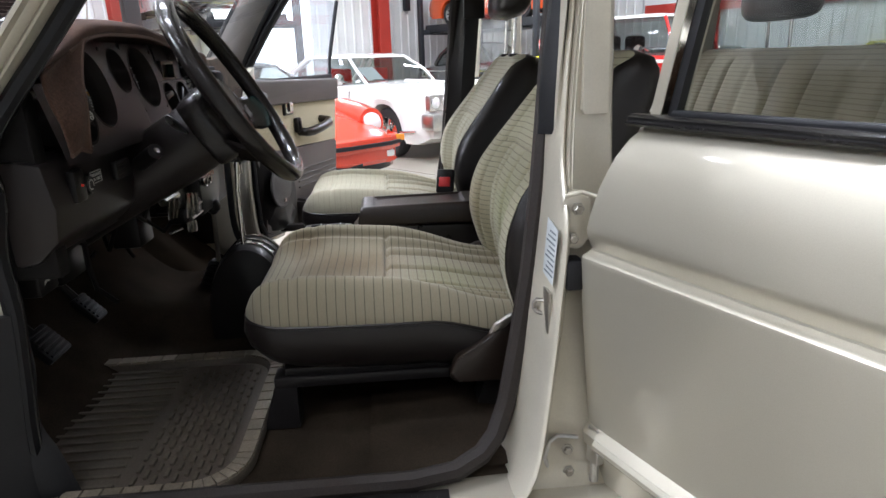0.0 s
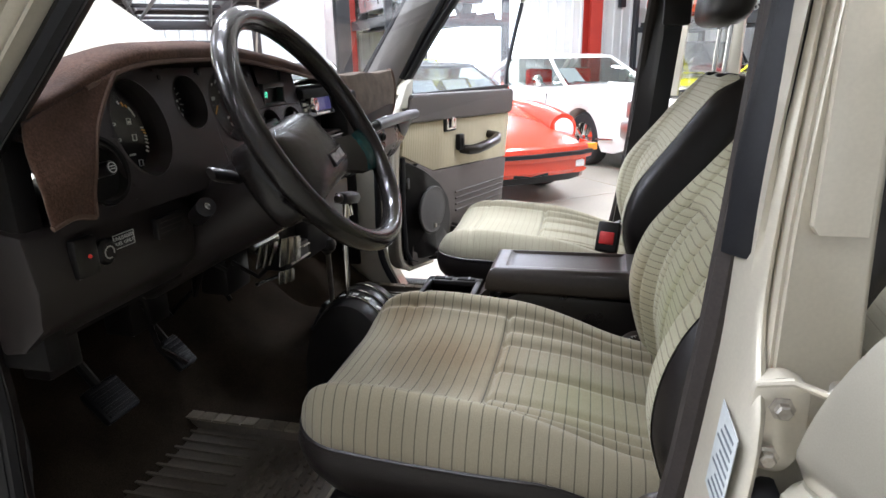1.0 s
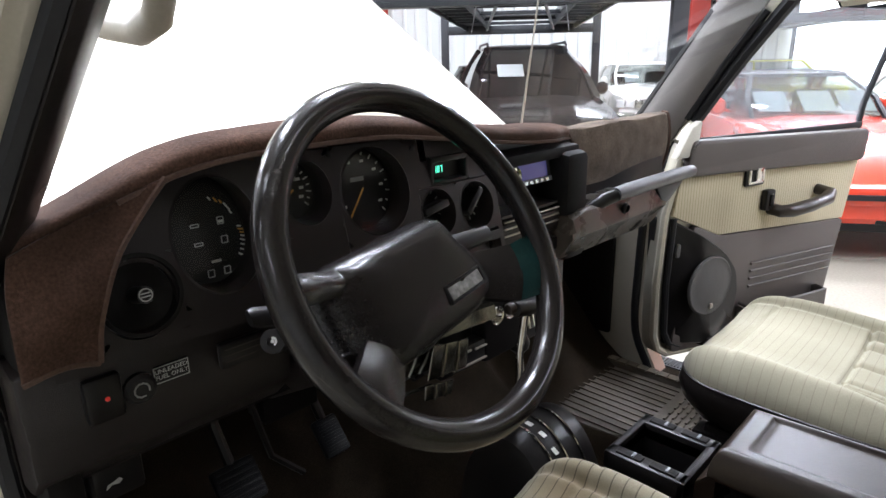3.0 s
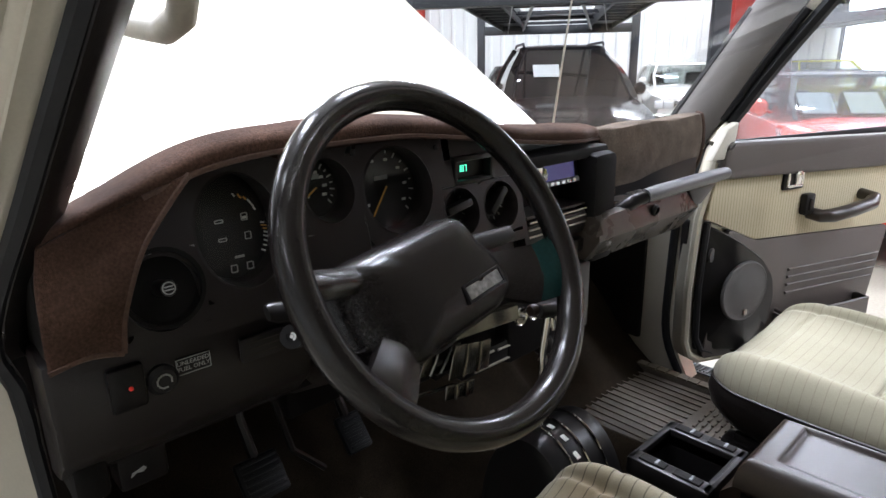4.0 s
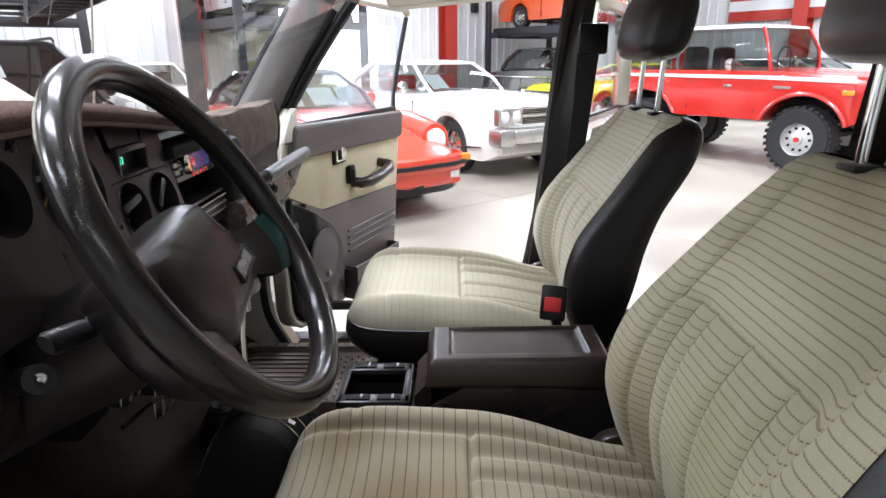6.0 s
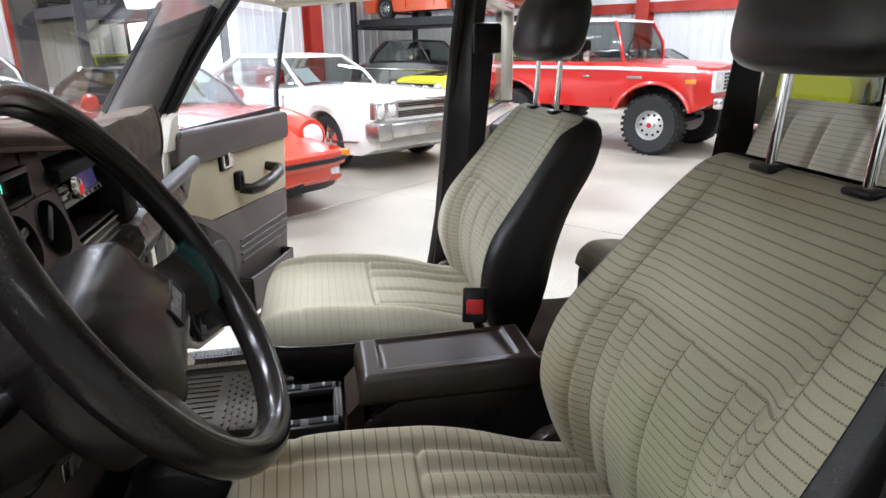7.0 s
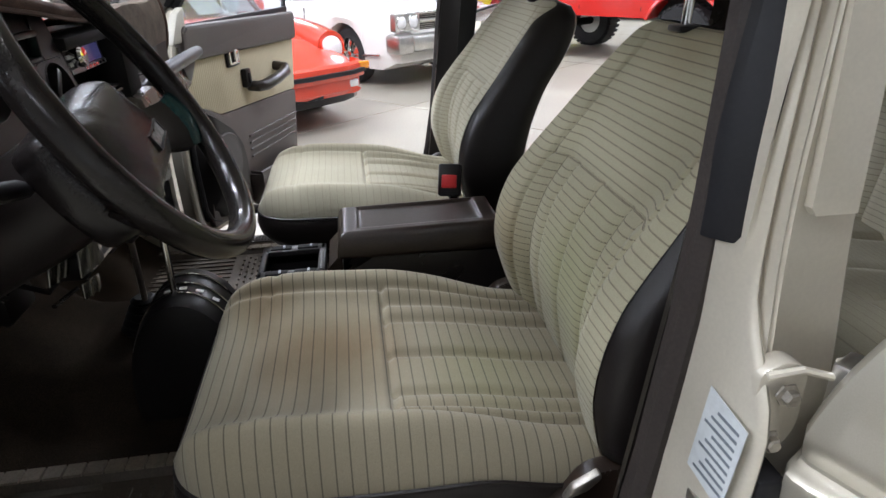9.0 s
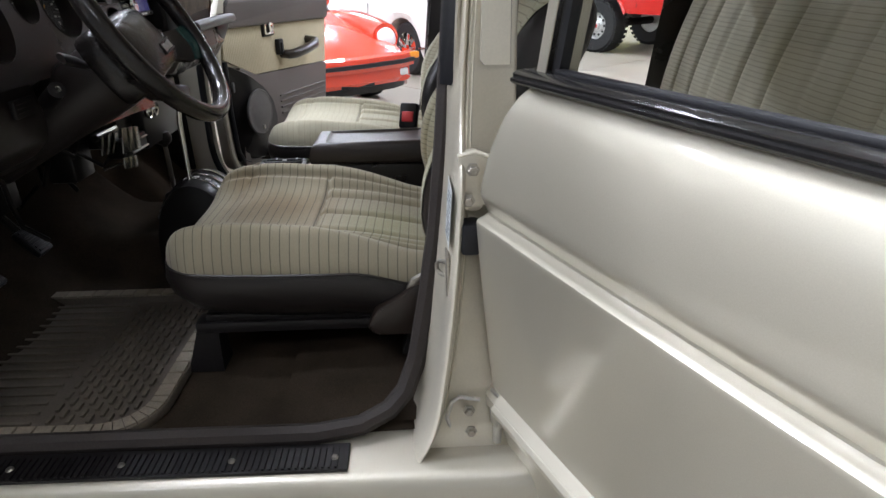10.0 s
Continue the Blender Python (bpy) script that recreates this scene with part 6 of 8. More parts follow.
# sockets and the bright edges of the heater levers below the stack
bm = B()
rbox(bm, -0.47, -0.412, 1.47, 1.70, 0.955, 1.088, 0.006)
lower = part("socket_panel", bm, BLACKP, dash, "black lower stack")
for y in (1.488, 1.522):
    bm = B()
    lathe(bm, [(0.015, 0.0), (0.0165, 0.006), (0.0155, 0.008), (0.0130, 0.006), (0.0125, -0.004), (0.001, -0.004)], 24, Matrix.Translation((-0.408, y, 1.040)) @ pose(0, 0, 0, 0, 90, 0))
    part("lighter_socket", bm, CHROME, lower, "chrome-rimmed socket")
bm = B()
rbox(bm, -0.46, -0.415, 1.365, 1.505, 0.962, 1.0, 0.004)
shelf = part("lower_shelf", bm, BLACKP, dash, "black shelf with bright edges")
for y0, y1, z in ((1.372, 1.436, 0.993), (1.446, 1.503, 0.989), (1.392, 1.482, 0.968)):
    bm = B()
    tube(bm, [(-0.4145, y0, z + 0.001), (-0.4145, y1, z - 0.001)], 0.0022, 8)
    part("bright_edge", bm, STEEL, shelf)
# knee panel and lower dash
bm = B()
prism(bm, [(-0.451, 1.188), (-0.418, 1.182), (-0.408, 1.12), (-0.414, 1.075), (-0.446, 1.045), (-0.48, 1.04), (-0.48, 1.188)], "y", 0.83, 1.105, 0.008)
knee = part("knee_panel", bm, DASHP, dash, "dark brown knee panel")
bm = B()
prism(bm, [(-0.441, 1.188), (-0.421, 1.182), (-0.411, 1.12), (-0.416, 1.075), (-0.446, 1.06), (-0.47, 1.05), (-0.47, 1.188)], "y", 1.245, 1.49, 0.008)
part("knee_panel", bm, DASHP, dash, "dark brown knee panel")
bm = B()
rbox(bm, -0.414, -0.402, 0.880, 0.914, 1.118, 1.165, 0.004)
sw = part("warning_lamp", bm, BLACKP, dash, "black switch with a red lamp")
bm = B()
lathe(bm, [(0.0024, 0), (0.002, 0.002), (0.001, 0.003)], 12, Matrix.Translation((-0.402, 0.899, 1.142)) @ pose(0, 0, 0, 0, 90, 0))
part("red_lamp", bm, LED_R, sw, "small lit red lamp")
# fuel notice
bm = B()
rbox(bm, -0.4135, -0.4105, 0.946, 0.982, 1.134, 1.152)
note = part("fuel_notice", bm, BLACKP, dash, "small black notice with white lettering", smooth=0)
bm = B()
for y0, y1, z0, z1 in ((0.946, 0.982, 1.1512, 1.152), (0.946, 0.982, 1.134, 1.1348), (0.946, 0.9468, 1.134, 1.152), (0.9812, 0.982, 1.134, 1.152)):
    rbox(bm, -0.4106, -0.4098, y0, y1, z0, z1)
part("notice_border", bm, GREY_P, note, smooth=0)
bm = text_bm("UNLEADED\nFUEL ONLY", 0.0066, Matrix.Translation((-0.4102, 0.964, 1.1432)) @ pose(0, 0, 0, 90, 0, 90))
part("notice_text", bm, GREY_P, note, "white lettering UNLEADED FUEL ONLY", smooth=0)
bm = B()
lathe(bm, [(0.016, 0.0), (0.016, 0.010), (0.012, 0.014), (0.001, 0.014)], 20, Matrix.Translation((-0.418, 0.931, 1.137)) @ pose(0, 0, 0, 0, 90, 0))
lk = part("hand_throttle", bm, BLACKP, dash, "round black pull knob with a white symbol")
bm = B()
for a0 in range(0, 300, 30):
    a = math.radians(a0)
    rbox(bm, 0.0142, 0.0148, -0.0008, 0.0008, -0.003, 0.003, m=Matrix.Translation((-0.418, 0.931 + 0.007 * math.cos(a), 1.137 + 0.007 * math.sin(a))) @ Matrix.Rotation(a, 4, "X"))
part("knob_symbol", bm, GREY_P, lk, smooth=0)
bm = B()
rbox(bm, -0.408, -0.398, 1.012, 1.068, 1.128, 1.157, 0.003)
plate = part("notice_plate", bm, BLACKP, dash, "small dark plate with grey print")
for z in (1.150, 1.143, 1.136):
    bm = B()
    rbox(bm, -0.3982, -0.3978, 1.017, 1.062 - 0.009 * (z < 1.14), z - 0.0007, z + 0.0007)
    part("print_line", bm, CONSOLE, plate, smooth=0)
bm = B()
rbox(bm, -0.53, -0.487, 0.89, 0.945, 0.975, 1.035, 0.006)
release = part("bonnet_release", bm, BLACKP, dash, "black bonnet release handle")
bm = B()
prism(bm, [(0.902, 0.992), (0.909, 0.996), (0.916, 0.9945), (0.920, 0.998), (0.917, 1.0015), (0.910, 0.999), (0.904, 0.9975)], "x", -0.488, -0.4862)
part("handle_symbol", bm, GREY_P, release, "white open-bonnet symbol", smooth=0)
# glove box and grab bar
bm = B()
def lid_ring(y, top, bot):
    return [(-0.46, y, top), (-0.385, y, top), (-0.374, y, top - 0.004), (-0.367, y, 1.150), (-0.366, y, 1.140), (-0.370, y, 1.134), (-0.392, y, bot + 0.004), (-0.398, y, bot), (-0.46, y, bot)]


loft(bm, [lid_ring(1.652, 1.150, 1.100), lid_ring(1.664, 1.176, 1.096), lid_ring(1.70, 1.184, 1.094), lid_ring(1.99, 1.186, 1.092), lid_ring(2.015, 1.178, 1.096), lid_ring(2.022, 1.160, 1.104)])
gb = part("glove_box", bm, mat("glove_brown", (0.068, 0.055, 0.043), 0.28, grain=0.1, grain_scale=300, stain=0.35, stain_scale=12, bump=0.15, rough_var=0.12), dash, "worn brown glove box lid", smooth=30)
bm = B()
lathe(bm, [(0.011, 0), (0.011, 0.006), (0.008, 0.008), (0.007, 0.003), (0.001, 0.003)], 20, Matrix.Translation((-0.370, 1.840, 1.164)) @ pose(0, 0, 0, 0, 100, 0))
part("glove_lock", bm, BLACKP, gb)
bm = B()
tube(bm, [(-0.368, 1.80, 1.197), (-0.362, 1.83, 1.200), (-0.360, 1.95, 1.201), (-0.363, 2.08, 1.199), (-0.368, 2.146, 1.196)], [0.0135, 0.0145, 0.0145, 0.0145, 0.013], 14)
gbar = part("grab_bar", bm, mat("grey_grip", (0.10, 0.10, 0.105), 0.4, grain=0.08, grain_scale=300, stain=0.1, bump=0.2), dash, "grey padded grab bar")
bm = B()
tube(bm, [(-0.366, 1.815, 1.198), (-0.378, 1.775, 1.190), (-0.398, 1.735, 1.165), (-0.418, 1.705, 1.130)], [0.0125, 0.0135, 0.014, 0.013], 12)
part("bar_root", bm, BLACKP, gbar, "black plastic root of the bar")
bm = B()
prism(bm, [(1.965, 1.192), (2.115, 1.192), (2.095, 1.172), (2.035, 1.142), (2.005, 1.144)], "x", -0.40, -0.366, 0.006)
part("bar_bracket", bm, BLACKP, gbar)
bm = B()
rbox(bm, -0.60, -0.44, 1.74, 2.17, 1.09, 1.285, 0.02)
rbox(bm, -0.62, -0.46, 0.84, 1.50, 1.03, 1.20, 0.01)
rbox(bm, -0.62, -0.475, 1.49, 1.74, 0.95, 1.285, 0.01)
part("dash_core", bm, BLACKP, dash)

# dark filler added to close a bright gap between dash and pillar
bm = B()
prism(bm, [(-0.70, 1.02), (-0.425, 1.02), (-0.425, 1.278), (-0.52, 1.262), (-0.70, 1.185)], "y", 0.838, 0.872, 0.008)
part("dash_end", bm, DEEP, dash, "black filler panel at the end of the dashboard")
# suede cover: shaped over the hood and the passenger's end
bm = B()


def cover_fn(y, t):
    r = ridge(y)
    x0 = -0.405 - 0.006 * ease(y, 1.47, 1.52) - 0.034 * ease(y, 1.64, 1.742)
    prof = [(0.0, x0 + 0.004, r - 0.022), (0.08, x0 + 0.006, r - 0.010), (0.16, x0 - 0.004, r - 0.001), (0.3, x0 - 0.05, r + 0.003), (0.6, x0 - 0.16, r - 0.012 - 0.4 * max(0, r - 1.33)), (1.0, -0.715, 1.235)]
    xs_ = curve([p[0] for p in prof], [p[1] for p in prof])
    zs_ = curve([p[0] for p in prof], [p[2] for p in prof])
    return (xs_(t), y, zs_(t) - 0.06 * t * ease(y, 1.06, 0.85) + 0.0006 * math.sin(y * 31 + t * 9))


cover_ys = span(0.846, 1.745, 90)
cts = span(0, 1, 34)
sheet(bm, cover_fn, cover_ys, cts)
cover = part("dash_cover", bm, SUEDE, dash, "brown suede dash cover", smooth=50)
md = cover.modifiers.new("thick", "SOLIDIFY")
md.thickness, md.offset = 0.004, -1
bm = B()
tube(bm, [cover_fn(y, 0.0) for y in cover_ys[9:]], 0.0035, 6)
part("cover_binding", bm, SUEDE_EDGE, cover)
# flap hanging at the driver's end
bm = B()


def flap(y, t):
    ztop = ridge(y) - 0.004
    zbot = 1.194 + 0.004 * math.sin(y * 60)
    z = ztop + (zbot - ztop) * t
    x = -0.400 + 0.024 * ease(t, 0.0, 0.7) + 0.003 * math.sin(y * 70 + t * 5)
    ymax = curve([0.0, 0.12, 0.32, 0.65, 1.0], [0.982, 0.958, 0.926, 0.902, 0.893])(t)
    y2 = 0.822 + (y - 0.822) / (0.905 - 0.822) * (ymax - 0.822)
    ztop2 = ridge(y2) - 0.020
    z = ztop2 + (zbot - ztop2) * t
    return (x, y2, z)


sheet(bm, flap, span(0.834, 0.905, 20), span(0, 1, 30))
fl = part("cover_flap", bm, SUEDE, dash, "brown suede flap", smooth=50)
md = fl.modifiers.new("thick", "SOLIDIFY")
md.thickness, md.offset = 0.004, 0
bm = B()
tube(bm, [flap(0.905, t) for t in span(0, 1, 24)], 0.0035, 6)
tube(bm, [flap(y, 1.0) for y in span(0.834, 0.905, 8)], 0.0035, 6)
part("flap_binding", bm, SUEDE_EDGE, fl)
# passenger's end block: same suede sheet, with the light on it put into the colour
bm = B()


def block(y, t):
    lo = 1.165 + 0.027 * ease(y, 1.80, 2.12)
    top = 1.319 + 0.002 * math.sin(y * 30)
    if t < 0.4:
        u = t / 0.4
        return (-0.70 + 0.255 * u, y, 1.232 + (top - 1.232) * math.sin(u * math.pi / 2) + 0.002 * math.sin(y * 50))
    u = (t - 0.4) / 0.6
    y2 = y + 0.098 * u * (1 - ease(y, 1.735, 2.02))
    return (-0.445 + 0.012 * math.sin(u * math.pi) - 0.006 * u, y2, top - (top - lo) * u * u * (3 - 2 * u) * 0.35 - (top - lo) * u * 0.65)


sheet(bm, block, span(1.735, 2.165, 34), span(0, 1, 50))
bl = part("cover_end", bm, SUEDE_LIT, dash, "brown suede cover over the passenger's side, in a lit tone", smooth=55)
md = bl.modifiers.new("thick", "SOLIDIFY")
md.thickness, md.offset = 0.005, -1
bm = B()
tube(bm, [block(1.735, t) for t in span(0.38, 1, 24)], 0.0035, 6)
tube(bm, [block(y, 1.0) for y in span(1.735, 2.165, 20)], 0.0035, 6)
tube(bm, [block(2.165, t) for t in span(0.38, 1, 24)], 0.0045, 6)
part("cover_binding", bm, SUEDE_EDGE, bl)
bm = B()
lathe(bm, [(0.052, 0), (0.055, 0.012), (0.050, 0.018), (0.040, 0.010), (0.001, 0.006)], 28, Matrix.Translation((-0.475, 2.165, 1.245)) @ pose(0, 0, 0, 90, 0, -55))
part("side_vent", bm, BLACKP, dash, "black side vent")

# wiring and boxes below the dash, pedals
under = thing("fuse_box", "pale relay boxes and brackets below the dashboard", "fuse box", (0, 0, 0))
for x, y, z, dy in ((-0.66, 1.16, 0.90, 0.10), (-0.56, 1.30, 0.93, 0.08), (-0.50, 1.40, 0.98, 0.07)):
    bm = B()
    rbox(bm, x, x + 0.06, y, y + dy, z, z + 0.09, 0.006)
    part("relay_box", bm, BLACKP, under)
for i in range(7):
    bm = B()
    random.seed(40 + i)
    p = Vector((random.uniform(-0.62, -0.45), random.uniform(1.0, 1.45), 1.05))
    pts = [p]
    for j in range(5):
        p = p + Vector((random.uniform(-0.04, 0.04), random.uniform(0.01, 0.07), random.uniform(-0.07, 0.04)))
        pts.append(p)
    tube(bm, pts, 0.005, 6)
    part("wire", bm, BLACKP, under)
for x, poly in ((-0.43, [(1.307, 1.03), (1.38, 1.02), (1.351, 0.982), (1.29, 0.991)]), (-0.402, [(1.339, 1.038), (1.417, 1.023), (1.411, 0.975), (1.324, 0.985)]), (-0.402, [(1.32, 0.978), (1.38, 0.967), (1.376, 0.943), (1.316, 0.954)])):
    bm = B()
    prism(bm, poly, "x", x - 0.004, x, 0.002)
    plate = part("bracket", bm, DULL_ZINC, under, "dull zinc plate")
    for k in (0.34, 0.7):
        p0, p1 = Vector(poly[0]).lerp(Vector(poly[1]), k), Vector(poly[3]).lerp(Vector(poly[2]), k)
        bm = B()
        tube(bm, [(x, *p0), (x + 0.002, *p0.lerp(p1, 0.5)), (x, *p1)], 0.0028, 6)
        part("fold", bm, DULL_ZINC, plate)
bm = B()
tube(bm, [(-0.44, 1.295, 1.028), (-0.44, 1.384, 1.026)], 0.009, 10)
part("crossbar", bm, DULL_ZINC, under, "dull zinc tube")
bm = B()
tube(bm, [(-0.43, 1.284, 0.965), (-0.43, 1.358, 0.954)], 0.0035, 6)
part("bracket_edge", bm, DULL_ZINC, under)
bm = B()
loft(bm, [[(-0.372, y, z - 0.011), (-0.366, y, z - 0.010), (-0.370, y, z + 0.011), (-0.380, y, z + 0.014), (-0.384, y, z + 0.012)] for y, z in ((1.206, 1.084), (1.325, 1.079), (1.441, 1.071))])
part("column_bar", bm, DULL_ZINC, under, "long zinc steel bar")
for y, w in ((1.12, 0.075), (1.30, 0.05)):
    pd = thing("pedal", "black rubber pedal on a steel arm", "pedal", (0, 0, 0), group="pedals")
    bm = B()
    mm = pose(-0.635, y, 0.80, 0, 48, 0)
    rbox(bm, -0.035, 0.035, -w / 2, w / 2, -0.008, 0.008, 0.005, m=mm)
    pad = part("pedal_pad", bm, RUBBER, pd)
    for k in range(6):
        bm = B()
        rbox(bm, -0.03 + k * 0.0105, -0.024 + k * 0.0105, -w / 2 + 0.006, w / 2 - 0.006, 0.006, 0.0115, 0.001, m=mm)
        part("tread_rib", bm, RUBBER, pad)
    bm = B()
    tube(bm, [(-0.64, y, 0.80), (-0.70, y, 0.88), (-0.70, y, 1.10)], 0.009, 8)
    part("pedal_arm", bm, BLACKP, pd)

# ---- steering wheel and column ----
WC = Vector((-0.233, 1.172, 1.2555))
WT = radians(30.7)
WM = Matrix.Translation(WC) @ Matrix.Rotation(radians(3.45), 4, "Z") @ Matrix(((0, -math.sin(WT), math.cos(WT), 0), (1, 0, 0, 0), (0, math.cos(WT), math.sin(WT), 0), (0, 0, 0, 1)))
wheel = thing("steering_wheel", "worn dark brown four-spoke steering wheel with a padded hub", "steering wheel")
wheel.matrix_basis = WM
bm = B()
tube(bm, [(0.1786 * math.cos(a), 0.1786 * math.sin(a), 0.0) for a in span(0, 2 * math.pi, 97)[:-1]], 0.0165, 18, loop=True, flat=0.94)
part("rim", bm, RIM, wheel, "glossy worn rim", smooth=60)


def spoke(a0, a1, b0, b1, m, label, r_in=0.075, r_out=0.176):
    """A broad spoke between polar angles, from the hub out to the rim."""
    bm = B()
    rings = []
    for t in span(0, 1, 9):
        r = r_in + (r_out - r_in) * t
        s0 = math.radians(a0 + (b0 - a0) * t)
        s1 = math.radians(a1 + (b1 - a1) * t)
        z = -0.028 + 0.028 * ease((r - 0.075) / 0.101, 0.1, 1.0)
        ring = []
        for j in range(9):
            a = s0 + (s1 - s0) * j / 8
            ring.append((r * math.cos(a), r * math.sin(a), z + 0.006 * math.sin(math.pi * j / 8)))
        for j in range(8, -1, -1):
            a = s0 + (s1 - s0) * j / 8
            ring.append((r * math.cos(a), r * math.sin(a), z - 0.010))
        rings.append(ring)
    loft(bm, rings)
    return part("spoke", bm, m, wheel, label, smooth=45)


spoke(-7, -42, -8, -37, PADV, "dark brown spoke", r_out=0.140)
spoke(-8, -37, -5, -30, RIM_TEAL, "spoke end with a teal sheen", r_in=0.138)
spoke(169, 184, 172, 181, RIM, "dark brown spoke")
spoke(206, 232, 208, 226, PADV, "dark brown spoke")
# hub pad: a flat face with broad slanting sides
out = [(-0.127, 0.018), (-0.112, 0.027), (-0.04, 0.037), (0.034, 0.046), (0.052, 0.040), (0.068, 0.014), (0.086, -0.018), (0.093, -0.040), (0.085, -0.062), (0.062, -0.074), (0.0, -0.083), (-0.06, -0.092), (-0.100, -0.095), (-0.118, -0.086), (-0.130, -0.05), (-0.132, -0.01)]
th = list(range(len(out) + 1))
ox, oy = curve(th, [p[0] for p in out] + [out[0][0]]), curve(th, [p[1] for p in out] + [out[0][1]])
outl = [(ox(u), oy(u)) for u in span(0, len(out), 97)[:-1]]


def pad_face(x, y):
    return (x + 0.036 * ease(-x, 0.045, 0.11) - 0.009 * ease(x, 0.045, 0.08), y - 0.013 * ease(y, -0.01, 0.03) + 0.009 * ease(-y, 0.045, 0.075))


rings = []
for f, k, z in ((0.0, 0.95, -0.078), (0.0, 1.0, -0.070), (0.0, 1.0, -0.047), (0.03, 1.0, -0.043), (0.10, 1.0, -0.0385), (0.25, 1.0, -0.0325), (0.45, 1.0, -0.0270), (0.65, 1.0, -0.0228), (0.82, 1.0, -0.0198), (0.95, 1.0, -0.0178), (1.0, 0.96, -0.0160), (1.0, 0.88, -0.0142), (1.0, 0.75, -0.0122), (1.0, 0.6, -0.0108), (1.0, 0.45, -0.0099), (1.0, 0.3, -0.0093), (1.0, 0.05, -0.009)):
    ring = []
    for x, y in outl:
        px_, py_ = pad_face(x, y)
        qx, qy = x + (px_ - x) * f, y + (py_ - y) * f
        ring.append((-0.005 + (qx + 0.005) * k, -0.025 + (qy + 0.025) * k, z))
    rings.append(ring)
bm = B()
loft(bm, rings)
pad = part("hub_pad", bm, PADV, wheel, "dark brown grained hub pad", smooth=50)
bm = B()
mm = pose(0.038, -0.0415, -0.0104, 0, 3, 7)
for x0, x1, y0, y1 in ((-0.034, 0.034, 0.008, 0.0105), (-0.034, 0.034, -0.0105, -0.008), (-0.034, -0.031, -0.0105, 0.0105), (0.031, 0.034, -0.0105, 0.0105)):
    rbox(bm, x0, x1, y0, y1, -0.004, 0.0012, 0.0006, m=mm)
em = part("emblem_frame", bm, BLACKP, pad)
bm = B()
rbox(bm, -0.030, 0.030, -0.0072, 0.0072, -0.003, 0.0003, 0.0005, m=mm)
part("emblem", bm, mat("worn_emblem", (0.28, 0.27, 0.255), 0.5, metal=0.3, grain=0.3, grain_scale=200, stain=0.5, stain_scale=60), em, "pale worn emblem plate")
# facetted switch block over the lower spoke
bm = B()
loft(bm, [[(-0.128, -0.056, -0.052), (-0.100, -0.046, -0.052), (-0.068, -0.087, -0.052), (-0.088, -0.105, -0.052)], [(-0.130, -0.056, -0.036), (-0.100, -0.044, -0.034), (-0.066, -0.088, -0.030), (-0.088, -0.108, -0.034)], [(-0.122, -0.057, -0.030), (-0.101, -0.049, -0.028), (-0.071, -0.088, -0.025), (-0.087, -0.102, -0.028)]])
part("spoke_cover", bm, PADV, wheel, "dark brown facetted spoke cover", smooth=20)
bm = B()
loft(bm, [[(-0.126, -0.060, -0.048), (-0.090, -0.104, -0.048), (-0.108, -0.122, -0.022), (-0.144, -0.090, -0.022)], [(-0.128, -0.060, -0.040), (-0.090, -0.106, -0.040), (-0.110, -0.126, -0.010), (-0.148, -0.092, -0.010)]])
part("spoke_skirt", bm, PADV, wheel, "dark brown spoke skirt", smooth=20)
column_ = thing("steering_column", "dark brown steering column shroud with stalks and ignition lock", "steering column")
column_.matrix_basis = WM
bm = B()
loft(bm, [[(0.058 * k * math.cos(a), -0.03 + 0.062 * k * math.sin(a), z) for a in span(0, 2 * math.pi, 25)[:-1]] for k, z in ((0.9, -0.056), (1.0, -0.075), (1.0, -0.16), (0.9, -0.24), (0.8, -0.40))])
part("shroud", bm, DASHP, column_, smooth=50)
bm = B()
loft(bm, [[Vector((-0.05 - t * 0.119, -0.012 + t * 0.022, -0.105 + 0.021 * t)) + Vector((0, r * math.cos(a), 0.6 * r * math.sin(a))) for a in span(0, 2 * math.pi, 13)[:-1]] for t, r in ((0, 0.007), (0.35, 0.007), (0.5, 0.0105), (0.95, 0.0105), (1.0, 0.008))])
part("indicator_stalk", bm, BLACKP, column_, "black indicator stalk")
bm = B()
loft(bm, [[Vector((0.05 + t * 0.15, 0.01, -0.085)) + Vector((0, r * math.cos(a), 0.6 * r * math.sin(a))) for a in span(0, 2 * math.pi, 13)[:-1]] for t, r in ((0, 0.009), (0.4, 0.009), (0.55, 0.013), (1.0, 0.011))])
part("wiper_stalk", bm, BLACKP, column_, "black wiper stalk")
ig = WM.inverted() @ Vector((-0.345, 1.045, 1.168))
bm = B()
tube(bm, [ig + Vector((0.045, 0.0, -0.05)), ig], 0.013, 16)
part("lock_barrel", bm, BLACKP, column_)
bm = B()
lathe(bm, [(0.0058, -0.004), (0.0058, 0.002), (0.0052, 0.003), (0.0042, 0.0), (0.0024, 0.0), (0.002, 0.001), (0.001, 0.001)], 24, Matrix.Translation(ig) @ Matrix.Rotation(radians(-42), 4, "Y"))
part("ignition_lock", bm, CHROME, column_, "chrome ignition lock")

# ---- console, levers, mats ----
console = thing("centre_console", "dark brown plastic centre console with padded lid and open tray", "console", (0, Y0, 0.655))
bm = B()
prism(bm, [(-0.06, 0.02), (0.33, 0.02), (0.33, 0.235), (0.02, 0.244), (-0.045, 0.205)], "y", -0.105, 0.030, 0.012)
part("console_box", bm, VINYL, console, "dark brown console box")
bm = B()


